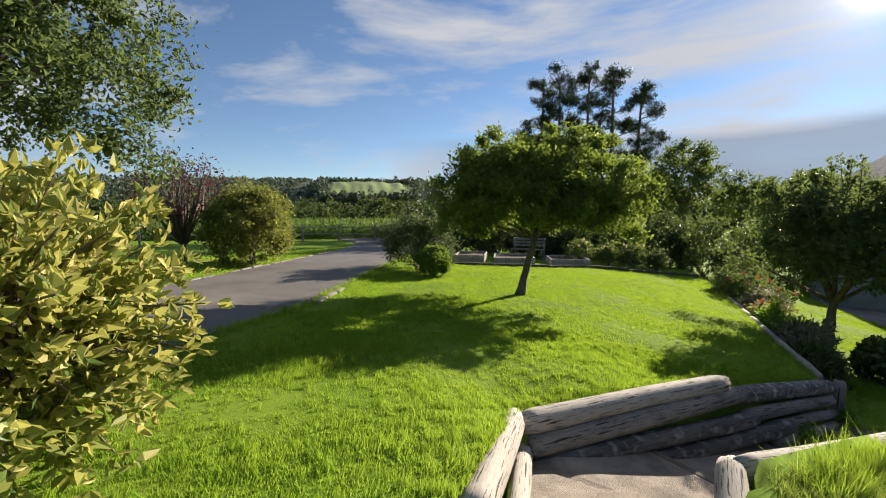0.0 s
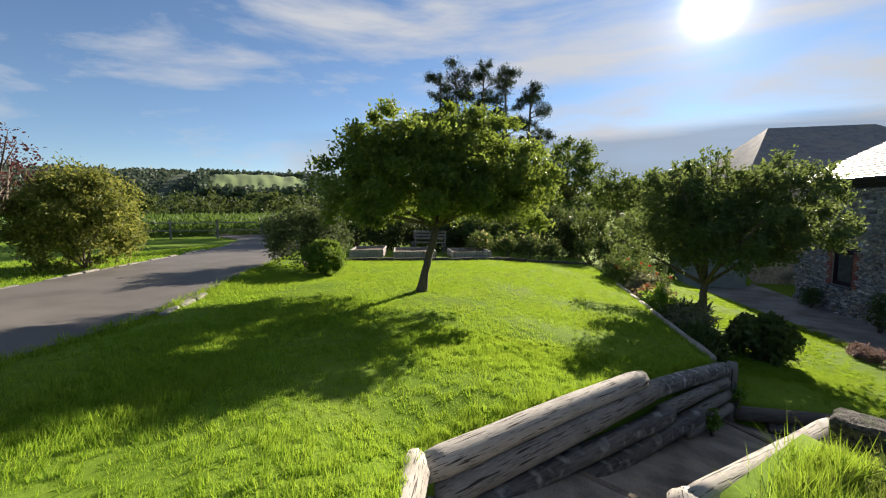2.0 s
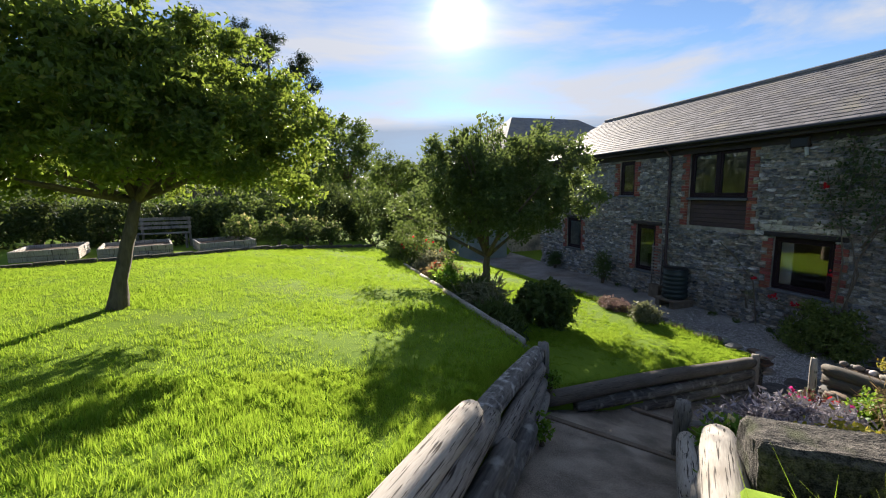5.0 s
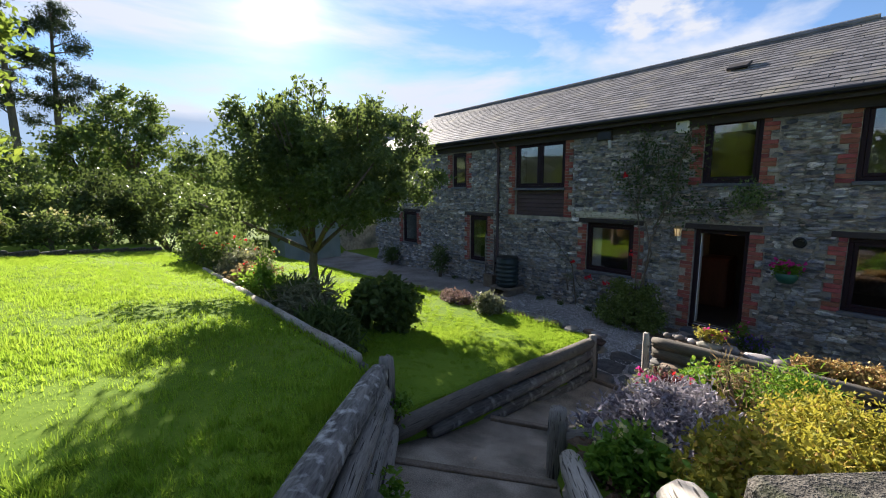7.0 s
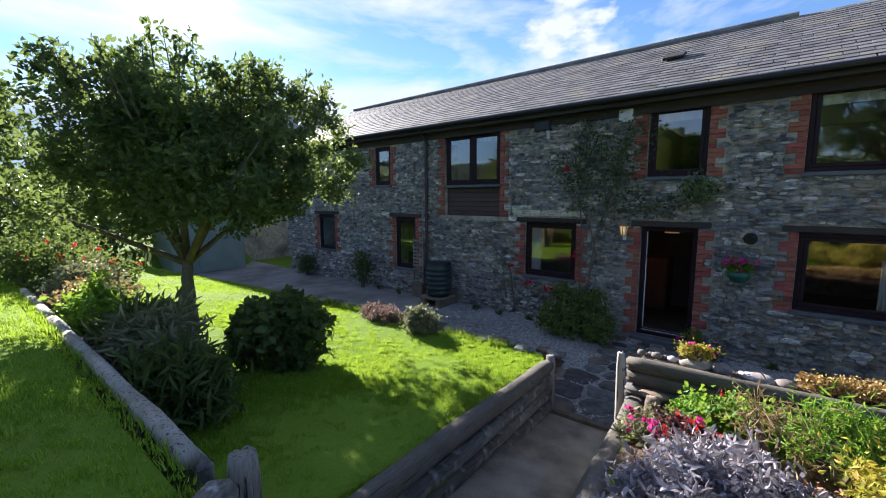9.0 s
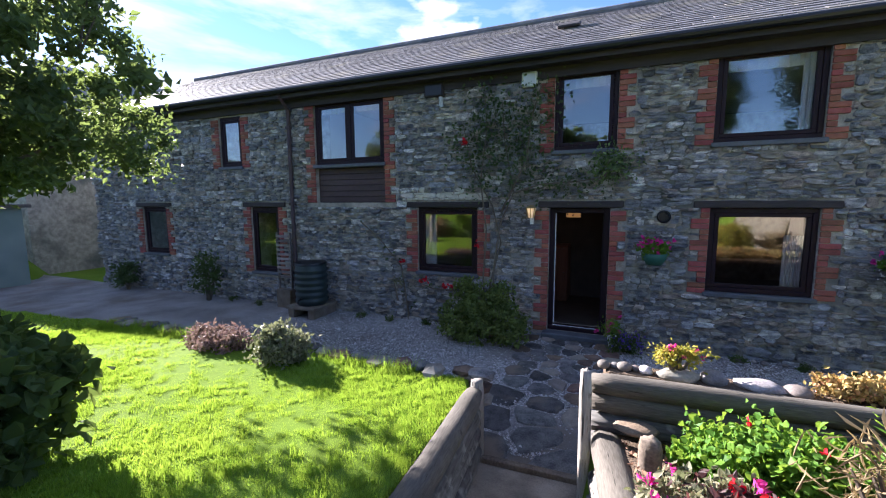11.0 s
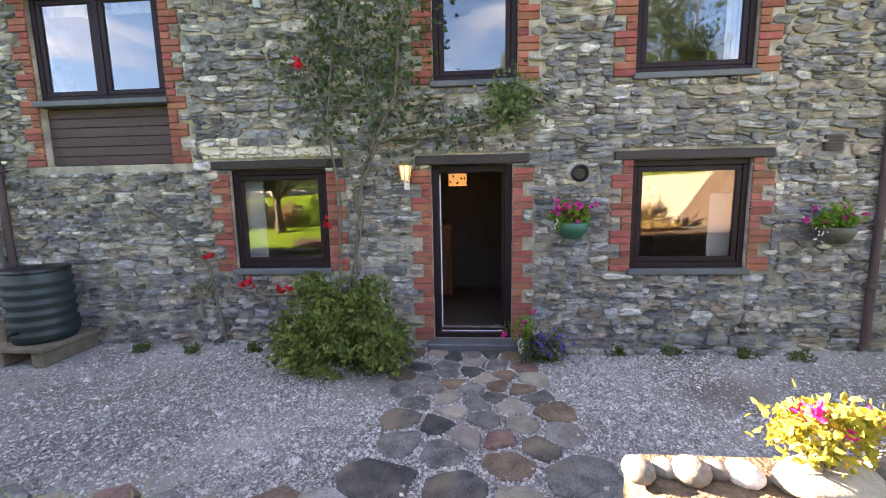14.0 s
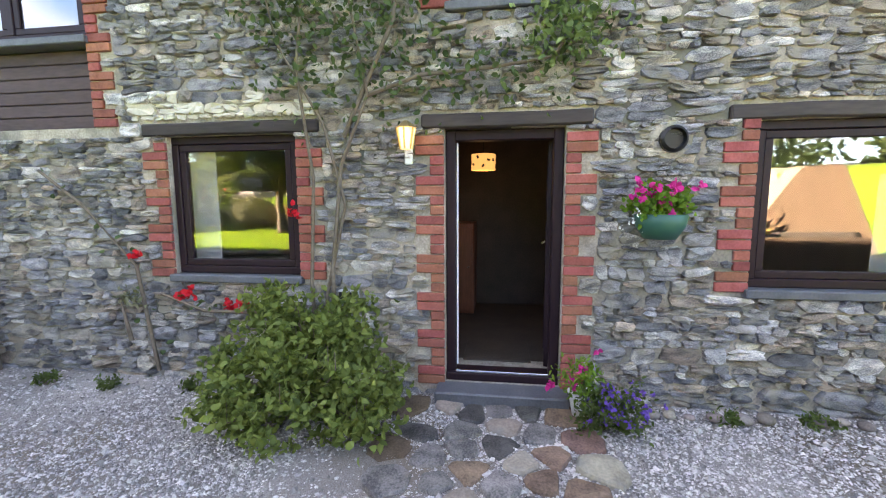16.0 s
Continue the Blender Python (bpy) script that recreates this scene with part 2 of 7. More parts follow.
def plain(name, colour, rough=0.6, metallic=0.0, emit=0.0, emit_colour=(1, 1, 1)):
    m, n, l, p = nodes_of(name)
    p.inputs["Base Color"].default_value = (*colour, 1)
    p.inputs["Roughness"].default_value, p.inputs["Metallic"].default_value = rough, metallic
    if emit:
        p.inputs["Emission Color"].default_value, p.inputs["Emission Strength"].default_value = (*emit_colour, 1), emit
    return m


M_SOIL = surface("lawn_soil", (0.09, 0.16, 0.016), (0.17, 0.25, 0.03), 0.9, 0.95, 0.5, 40, stain=(0.14, 0.2, 0.03), stain_scale=0.7)
M_GRASS = leafy("grass", (0.085, 0.19, 0.016), (0.22, 0.335, 0.035), (0.43, 0.6, 0.05), 0.48, 0.5, (0.34, 0.38, 0.08), (0.33, 0.34, 0.07))
for m_in in (M_GRASS, M_SOIL):
    m_in.node_tree.nodes["Principled BSDF"].inputs["Specular IOR Level"].default_value = 0.03
    m_in.node_tree.nodes["Principled BSDF"].inputs["Roughness"].default_value = 0.9
M_BANKGRASS = leafy("bank_grass", (0.08, 0.14, 0.02), (0.2, 0.27, 0.05), (0.4, 0.48, 0.08), 0.45, 0.5, (0.45, 0.38, 0.18))
M_TARMAC = surface("tarmac", (0.07, 0.062, 0.056), (0.15, 0.135, 0.12), 1.3, 0.75, 0.4, 220, stain=(0.13, 0.12, 0.11), stain_scale=0.5)
M_GRAVEL = surface("gravel_bed", (0.12, 0.105, 0.095), (0.4, 0.37, 0.345), 1.2, 0.95, 1.0, 130, depth=0.02, stain=(0.15, 0.115, 0.085), stain_scale=0.8)
M_SAND = surface("sandy_gravel", (0.22, 0.19, 0.14), (0.34, 0.3, 0.22), 1.4, 0.95, 0.6, 60, stain=(0.16, 0.12, 0.08), stain_scale=0.5)
M_PEBBLE = surface("pebble", (0.2, 0.185, 0.175), (0.52, 0.49, 0.475), 9, 0.85, 0.2, 90, vary=0.65)
M_CONCRETE = surface("path_concrete", (0.15, 0.124, 0.096), (0.4, 0.34, 0.27), 3.0, 0.92, 1.0, 110, stain=(0.1, 0.088, 0.066), stain_scale=1.9, depth=0.02, crisp=0.13)
M_SLATE_STONE = surface("flagstone", (0.05, 0.049, 0.05), (0.2, 0.187, 0.175), 9, 0.65, 1.0, 80, vary=0.55, crisp=0.12, stain=(0.2, 0.155, 0.115), stain_scale=2.3, placed=True)
M_FLAG_BROWN = surface("brown_flagstone", (0.07, 0.045, 0.034), (0.23, 0.15, 0.11), 9, 0.8, 0.8, 70, vary=0.35, placed=True)
M_FLAG_PALE = surface("pale_flagstone", (0.18, 0.155, 0.125), (0.36, 0.31, 0.25), 9, 0.85, 0.8, 60, vary=0.3, stain=(0.2, 0.2, 0.18), stain_scale=4, placed=True)
M_COBBLE = surface("cobble", (0.14, 0.115, 0.1), (0.3, 0.26, 0.23), 8, 0.75, 0.3, 80, vary=0.4)
M_STONE = surface("rubble_stone", (0.15, 0.148, 0.158), (0.62, 0.595, 0.57), 8, 0.62, 1.0, 95, vary=0.35, crisp=0.1, stain=(0.37, 0.335, 0.27), stain_scale=6.5, depth=0.05, stretch=(1, 1, 2.4), placed=True, tones=((0.5, 0.52, 0.57), (0.78, 0.8, 0.87), (0.95, 0.96, 1.0), (0.62, 0.63, 0.66), (1.12, 1.06, 0.95), (0.9, 0.76, 0.63), (1.4, 1.38, 1.34)))
M_MORTAR = surface("lime_mortar", (0.25, 0.222, 0.183), (0.52, 0.463, 0.385), 9, 0.95, 1.0, 60, crisp=0.12, stain=(0.12, 0.125, 0.11), stain_scale=1.0)
M_KERB = surface("kerb_stone", (0.14, 0.13, 0.11), (0.34, 0.32, 0.27), 5, 0.9, 0.7, 60, stain=(0.12, 0.14, 0.05), stain_scale=3)
M_LIMEWASH = surface("limewash", (0.5, 0.46, 0.38), (0.7, 0.66, 0.56), 6, 0.95, 0.6, 70)
M_BRICK = surface("red_brick", (0.2, 0.058, 0.042), (0.36, 0.125, 0.092), 9, 0.9, 0.6, 60, vary=0.22, placed=True)
M_SLATE = surface("roof_slate", (0.1, 0.095, 0.1), (0.23, 0.215, 0.21), 4, 0.68, 0.4, 60, vary=0.28, stain=(0.25, 0.225, 0.18), stain_scale=1.5, placed=True, specular=0.25)
M_TIMBER = weathered("grey_timber", (0.14, 0.125, 0.105), (0.34, 0.315, 0.28), (0.035, 0.03, 0.025), (0.11, 0.1, 0.08), 0.41)
M_TIMBER_PALE = weathered("pale_timber", (0.29, 0.26, 0.22), (0.5, 0.46, 0.4), (0.06, 0.05, 0.04), (0.27, 0.235, 0.19), 0.41)
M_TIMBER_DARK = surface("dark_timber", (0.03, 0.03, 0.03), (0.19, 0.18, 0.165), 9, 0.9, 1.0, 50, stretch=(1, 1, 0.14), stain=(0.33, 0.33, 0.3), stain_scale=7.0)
M_TIMBER_FLAKED = surface("flaking_timber", (0.05, 0.046, 0.042), (0.24, 0.225, 0.205), 12, 0.9, 1.0, 60, stretch=(1, 1, 0.2), stain=(0.52, 0.51, 0.48), stain_scale=13.0, depth=0.02, crisp=0.12)
M_TIMBER_BROWN = weathered("brown_timber", (0.065, 0.056, 0.044), (0.165, 0.145, 0.118), (0.028, 0.024, 0.018), (0.075, 0.066, 0.05), 0.34)
M_BOARD = surface("sawn_board", (0.1, 0.075, 0.055), (0.25, 0.2, 0.15), 6, 0.9, 0.6, 60)
M_LINTEL = surface("dark_lintel", (0.02, 0.016, 0.015), (0.055, 0.042, 0.04), 5, 0.7, 0.4, 50, stretch=(1, 0.15, 1))
M_FRAME = surface("brown_frame", (0.014, 0.007, 0.01), (0.026, 0.012, 0.017), 6, 0.5, 0.1, 60, stretch=(1, 1, 0.2), specular=0.2)
M_CLADDING = surface("brown_cladding", (0.05, 0.03, 0.032), (0.1, 0.066, 0.066), 4, 0.7, 0.3, 50, stretch=(1, 0.2, 1))
M_SILL = surface("slate_sill", (0.07, 0.075, 0.085), (0.13, 0.135, 0.15), 6, 0.5, 0.2, 60)
M_BARK = surface("bark", (0.06, 0.048, 0.036), (0.16, 0.13, 0.1), 8, 0.95, 1.0, 40, stretch=(1, 1, 0.25), depth=0.02)
M_TWIG = surface("twig", (0.09, 0.07, 0.05), (0.2, 0.16, 0.12), 8, 0.95, 0.5, 40)
M_MULCH = surface("bark_mulch", (0.055, 0.036, 0.022), (0.165, 0.112, 0.07), 14, 0.95, 1.0, 70, depth=0.03)
M_TROUGH = surface("mossy_stone", (0.022, 0.02, 0.017), (0.17, 0.152, 0.126), 34, 0.95, 1.0, 140, depth=0.05, crisp=0.1, stain=(0.07, 0.08, 0.035), stain_scale=7)
M_WHITE = plain("white_plastic", (0.8, 0.8, 0.78), 0.4)
M_BLACK = plain("black_plastic", (0.007, 0.007, 0.008), 0.4)
M_METAL = plain("chrome", (0.7, 0.7, 0.7), 0.25, 1.0)
M_INNER = surface("inner_plaster", (0.5, 0.46, 0.4), (0.6, 0.56, 0.5), 3, 0.9, 0.05, 50)
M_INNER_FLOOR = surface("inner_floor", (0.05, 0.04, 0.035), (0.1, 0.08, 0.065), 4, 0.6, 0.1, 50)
M_RENDER = surface("outbuilding_render", (0.2, 0.24, 0.22), (0.3, 0.34, 0.31), 2, 0.9, 0.2, 60)

M_GLASS, _n, _l, _p = nodes_of("window_glass")
_p.inputs["Base Color"].default_value = (1, 1, 1, 1)
_p.inputs["Roughness"].default_value, _p.inputs["Transmission Weight"].default_value, _p.inputs["IOR"].default_value = 0.01, 1.0, 1.9
_p.inputs["Specular IOR Level"].default_value = 0.9

L_TREE = leafy("tree_leaf", (0.034, 0.06, 0.015), (0.095, 0.145, 0.034), (0.36, 0.47, 0.06), 0.42, 0.4, (0.2, 0.18, 0.04))
L_APPLE = leafy("apple_leaf", (0.035, 0.062, 0.026), (0.1, 0.14, 0.055), (0.27, 0.35, 0.08), 0.36)
L_BIRCH = leafy("birch_leaf", (0.03, 0.052, 0.022), (0.09, 0.13, 0.05), (0.26, 0.34, 0.09), 0.4)
L_GOLD = leafy("variegated_leaf", (0.06, 0.12, 0.03), (0.3, 0.32, 0.08), (0.6, 0.56, 0.14), 0.42, 0.4, (0.75, 0.67, 0.3))
L_PLUM = leafy("purple_leaf", (0.035, 0.018, 0.02), (0.12, 0.07, 0.065), (0.2, 0.07, 0.06), 0.35)
L_HEDGE = leafy("hedge_leaf", (0.035, 0.06, 0.02), (0.105, 0.145, 0.048), (0.24, 0.32, 0.06), 0.32)
L_DARK = leafy("dark_leaf", (0.02, 0.036, 0.014), (0.06, 0.085, 0.028), (0.16, 0.21, 0.05), 0.3)
# distance haze is lightened into the next two leaf colours
L_WOOD = leafy("wood_leaf", (0.035, 0.055, 0.025), (0.09, 0.125, 0.05), (0.2, 0.26, 0.08), 0.3)
L_FAR_HAZED = leafy("hazed_far_leaf", (0.05, 0.075, 0.055), (0.1, 0.13, 0.085), (0.14, 0.18, 0.1), 0.2)
L_PINE = leafy("pine_needle", (0.014, 0.025, 0.014), (0.045, 0.062, 0.03), (0.06, 0.09, 0.03), 0.2)
L_LIME = leafy("bright_leaf", (0.06, 0.15, 0.02), (0.16, 0.3, 0.04), (0.35, 0.5, 0.05), 0.4)
L_YELLOW = leafy("yellow_leaf", (0.14, 0.165, 0.03), (0.42, 0.375, 0.06), (0.55, 0.49, 0.06), 0.35, 0.6, (0.45, 0.25, 0.08))
L_SAGE = leafy("sage_leaf", (0.14, 0.12, 0.145), (0.48, 0.44, 0.47), (0.34, 0.32, 0.3), 0.15, 0.7)
L_SEDUM = leafy("sedum_leaf", (0.27, 0.21, 0.07), (0.58, 0.43, 0.17), (0.4, 0.25, 0.1), 0.2, 0.5, (0.45, 0.15, 0.1))
L_DRY = leafy("dry_stem", (0.2, 0.15, 0.08), (0.38, 0.29, 0.16), (0.35, 0.25, 0.1), 0.3)
L_HEBE = leafy("hebe_leaf", (0.09, 0.1, 0.05), (0.3, 0.28, 0.18), (0.3, 0.33, 0.15), 0.25)
L_HEATHER = leafy("heather_leaf", (0.13, 0.1, 0.07), (0.34, 0.22, 0.22), (0.3, 0.2, 0.15), 0.25)
L_CORN = leafy("maize_leaf", (0.05, 0.1, 0.02), (0.12, 0.19, 0.045), (0.22, 0.32, 0.06), 0.35)
F_PINK = leafy("pink_petal", (0.55, 0.02, 0.2), (0.8, 0.06, 0.35), (0.8, 0.1, 0.4), 0.3)
F_RED = leafy("red_petal", (0.5, 0.01, 0.02), (0.75, 0.03, 0.05), (0.8, 0.05, 0.05), 0.3)
F_PURPLE = leafy("purple_petal", (0.1, 0.05, 0.3), (0.22, 0.12, 0.5), (0.3, 0.2, 0.6), 0.3)
F_CREAM = leafy("cream_petal", (0.5, 0.45, 0.2), (0.75, 0.68, 0.35), (0.6, 0.55, 0.2), 0.3)


# ---- building helpers ----
def thing(name, label, category, x=0, y=0, z=0, group="", kind=""):
    ob = new(name)
    ob.location = (x, y, z)
    ob.empty_display_size = 0.1
    return tagged(ob, label, category, group, kind)


bpy.context.view_layer.update()


def hang(ob, parent):
    """Parents ob, whose mesh is in world metres, under a thing standing anywhere."""
    base = parent.location.copy()
    up = parent.parent
    while up:
        base += up.location
        up = up.parent
    ob.parent = parent
    ob.location = -base
    return ob


def part(name, bm, material, parent=None, label="", smooth=False):
    me = bpy.data.meshes.new(name)
    bm.to_mesh(me)
    bm.free()
    if smooth:
        me.shade_smooth()
    me.materials.append(material)
    ob = new(name, me)
    if parent:
        hang(ob, parent)
    return tagged(ob, label)


def arrays(name, verts, faces, material, parent=None, label="", smooth=False):
    """One mesh out of numpy arrays; faces all of the same number of corners."""
    verts, faces = np.asarray(verts, np.float32), np.asarray(faces, np.int32)
    me = bpy.data.meshes.new(name)
    k = faces.shape[1]
    me.vertices.add(len(verts))
    me.vertices.foreach_set("co", verts.ravel())
    me.loops.add(faces.size)
    me.loops.foreach_set("vertex_index", faces.ravel())
    me.polygons.add(len(faces))
    me.polygons.foreach_set("loop_start", np.arange(0, faces.size, k, dtype=np.int32))
    me.polygons.foreach_set("use_smooth", np.full(len(faces), smooth))
    me.update(calc_edges=True)
    me.materials.append(material)
    ob = new(name, me)
    if parent:
        hang(ob, parent)
    return tagged(ob, label)


def box(x0, x1, y0, y1, z0, z1, bevel=0.0, bm=None):
    bm = bm or bmesh.new()
    r = bmesh.ops.create_cube(bm, size=1, matrix=Matrix.Translation(((x0 + x1) / 2, (y0 + y1) / 2, (z0 + z1) / 2)) @ Matrix.Diagonal((x1 - x0, y1 - y0, z1 - z0, 1)))
    if bevel:
        edges = list({e for v in r["verts"] for e in v.link_edges})
        bmesh.ops.bevel(bm, geom=edges, offset=bevel, segments=1, affect="EDGES")
    return bm


def turned(profile, x, y, z, sides=20, bm=None):
    """A turned body: profile is radius, height pairs."""
    bm = bm or bmesh.new()
    rings = [[bm.verts.new((x + r * math.cos(2 * math.pi * i / sides), y + r * math.sin(2 * math.pi * i / sides), z + h)) for i in range(sides)] for r, h in profile]
    for a, b in zip(rings, rings[1:]):
        for i in range(sides):
            bm.faces.new((a[i], a[(i + 1) % sides], b[(i + 1) % sides], b[i]))
    bm.faces.new(rings[0][::-1])
    bm.faces.new(rings[-1])
    return bm


def tube(points, radii, sides=8, wobble=0.0, bm=None, cap=True, rng=random):
    """A limb, pipe or rail along points, with a radius at each."""
    bm = bm or bmesh.new()
    pts = [Vector(p) for p in points]
    rings = []
    for i, p in enumerate(pts):
        d = (pts[min(i + 1, len(pts) - 1)] - pts[max(i - 1, 0)]).normalized()
        side = d.cross(Vector((0, 0, 1)) if abs(d.z) < 0.9 else Vector((0, 1, 0))).normalized()
        up = side.cross(d)
        ring = []
        for k in range(sides):
            a = 2 * math.pi * k / sides
            r = radii[i] * (1 + rng.uniform(-wobble, wobble))
            ring.append(bm.verts.new(p + side * (r * math.cos(a)) + up * (r * math.sin(a))))
        rings.append(ring)
    for a, b in zip(rings, rings[1:]):
        for k in range(sides):
            bm.faces.new((a[k], a[(k + 1) % sides], b[(k + 1) % sides], b[k]))
    if cap:
        bm.faces.new(rings[0][::-1])
        bm.faces.new(rings[-1])
    return bm


def log_mesh(length, r, seed, taper=0.93):
    """A debarked log along local z, uneven, with a splintered chamfer at both ends."""
    rng = random.Random(seed)
    n, sides = max(8, int(length / 0.14)), 18
    bm = bmesh.new()
    ph = [rng.uniform(0, 6.28) for _ in range(4)]
    rings = []
    for i in range(n + 1):
        s = i / n
        z = s * length
        rad = r * (1 - (1 - taper) * s)
        if i in (0, n):
            rad *= 0.86
        bend = Vector((0.09 * r * math.sin(2.1 * z + ph[0]), 0.09 * r * math.sin(1.7 * z + ph[1]), 0))
        ring = []
        for k in range(sides):
            a = 2 * math.pi * k / sides
            w = 1 + 0.035 * math.sin(3 * a + ph[2] + z) + rng.uniform(-0.014, 0.014)
            if k in (2, 4, 8, 11, 15) and 0.05 < s < 0.97:
                w -= 0.085 * (0.5 + 0.5 * math.sin(2.3 * z + ph[3] + k))
            ring.append(bm.verts.new(bend + Vector((rad * w * math.cos(a), rad * w * math.sin(a), z + (rng.uniform(-0.012, 0.012) if i in (0, n) else 0)))))
        rings.append(ring)
    for a, b in zip(rings, rings[1:]):
        for k in range(sides):
            bm.faces.new((a[k], a[(k + 1) % sides], b[(k + 1) % sides], b[k]))
    for ring, flip in ((rings[0], True), (rings[-1], False)):
        c = bm.verts.new(sum((v.co for v in ring), Vector()) / sides)
        for k in range(sides):
            f = (ring[k], ring[(k + 1) % sides], c)
            bm.faces.new(f[::-1] if flip else f)
    me = bpy.data.meshes.new("log")
    bm.to_mesh(me)
    bm.free()
    me.shade_smooth()
    return me


def log(name, a, b, r, material, label, category="log", seed=1, parent=None, group=""):
    a, b = Vector(a), Vector(b)
    me = log_mesh((b - a).length, r, seed)
    me.materials.append(material)
    ob = new(name, me)
    ob.rotation_mode = "QUATERNION"
    ob.rotation_quaternion = (b - a).to_track_quat("Z", "Y")
    if parent:
        hang(ob, parent)
        ob.location = ob.location + a
        return tagged(ob, label)
    ob.location = a
    return tagged(ob, label, category, group)


def leaves(name, pts, size, material, parent=None, label="", slim=0.5, seed=0, outward=None, droop=0.0, spread=1.0):
    """Many single folded leaves at the points: a pointed quad each."""
    rng = np.random.RandomState(seed)
    pts = np.asarray(pts, float)
    n = len(pts)
    d = rng.normal(size=(n, 3)) * spread
    if outward is not None:
        d += outward
    d[:, 2] -= droop
    d /= np.linalg.norm(d, axis=1)[:, None] + 1e-9
    s = np.cross(d, rng.normal(size=(n, 3)))
    s /= np.linalg.norm(s, axis=1)[:, None] + 1e-9
    u = np.cross(s, d)
    ln = size * rng.uniform(0.6, 1.3, n)[:, None]
    w = ln * slim * 0.5
    tip = pts + d * ln - u * ln * 0.12
    mid = pts + d * ln * 0.5
    if n < 14000:
        k1, k2 = pts + d * ln * 0.3, pts + d * ln * 0.72
        v = np.stack([pts, k1 + s * w * 0.9 + u * w * 0.3, k2 + s * w * 0.8 + u * w * 0.2, tip, k2 - s * w * 0.8 + u * w * 0.2, k1 - s * w * 0.9 + u * w * 0.3], 1).reshape(-1, 3)
        return arrays(name, v, np.arange(6 * n).reshape(-1, 6), material, parent, label)
    v = np.stack([pts, mid + s * w + u * w * 0.35, tip, mid - s * w + u * w * 0.35], 1).reshape(-1, 3)
    return arrays(name, v, np.arange(4 * n).reshape(-1, 4), material, parent, label)


def clumps(centre, radii, n_clumps, per, spread, seed, shell=0.55, flat=1.0, low=-1.0, lump=0.25):
    """Points of a crown: clumps of leaves filling an uneven ellipsoid, denser near its outside."""
    rng = np.random.RandomState(seed)
    d = rng.normal(size=(n_clumps * 3, 3))
    d /= np.linalg.norm(d, axis=1)[:, None]
    d = d[d[:, 2] > low][:n_clumps]
    wob = 1 + lump * np.sin(3.1 * d[:, 0] + seed) * np.cos(2.7 * d[:, 1] + 2 * seed) + rng.normal(0, lump * 0.3, len(d))
    r = (shell + (1 - shell) * rng.uniform(0, 1, len(d)) ** 0.5) * wob
    c = np.asarray(centre) + d * r[:, None] * np.asarray(radii)
    k = np.repeat(np.arange(len(c)), per)
    off = rng.normal(size=(len(k), 3)) * spread * rng.uniform(0.4, 1.2, len(c))[k][:, None]
    off[:, 2] *= flat
    return c[k] + off, c


def limbs(base, fork, targets, r0, seed, parent, material=M_BARK, sides=9, trunk_name="trunk"):
    """A tapered trunk from base to fork, and limbs from the fork that reach the targets."""
    rng = random.Random(seed)
    base, fork = Vector(base), Vector(fork)
    n = 7
    pts = [base.lerp(fork, i / n) + Vector((rng.uniform(-1, 1), rng.uniform(-1, 1), 0)) * (0.25 * r0 if 0 < i < n else 0) for i in range(n + 1)]
    part(trunk_name, tube(pts, [r0 * (1.55 if i == 0 else 1.15 if i == 1 else 1 - 0.3 * i / n) for i in range(n + 1)], sides, 0.06, rng=rng), material, parent, smooth=True)
    for t in targets:
        t = Vector(t)
        m = fork.lerp(t, 0.45) + Vector((rng.uniform(-0.1, 0.1), rng.uniform(-0.1, 0.1), rng.uniform(-0.05, 0.15))) * (t - fork).length
        part("limb", tube([fork - Vector((0, 0, r0 * 0.5)), m, t], [r0 * 0.55, r0 * 0.32, r0 * 0.08], 6, 0.08, rng=rng), material, parent, smooth=True)


def tree(name, label, base, fork, crown, radii, r0, leaf, mat_leaf, n_clumps, per, spread, seed, limbs_n=7, flat=0.7, low=-1.0, slim=0.55, shell=0.5, category="tree", lump=0.25, bark=None, group=""):
    t = thing(name, label, category, *base, group=group)
    pts, centres = clumps(crown, radii, n_clumps, per, spread, seed, shell, flat, low, lump)
    rng = random.Random(seed)
    limbs(base, fork, [centres[rng.randrange(len(centres))] for _ in range(limbs_n)], r0, seed, t, bark or M_BARK)
    leaves("crown", pts, leaf, mat_leaf, t, slim=slim, seed=seed)
    return t


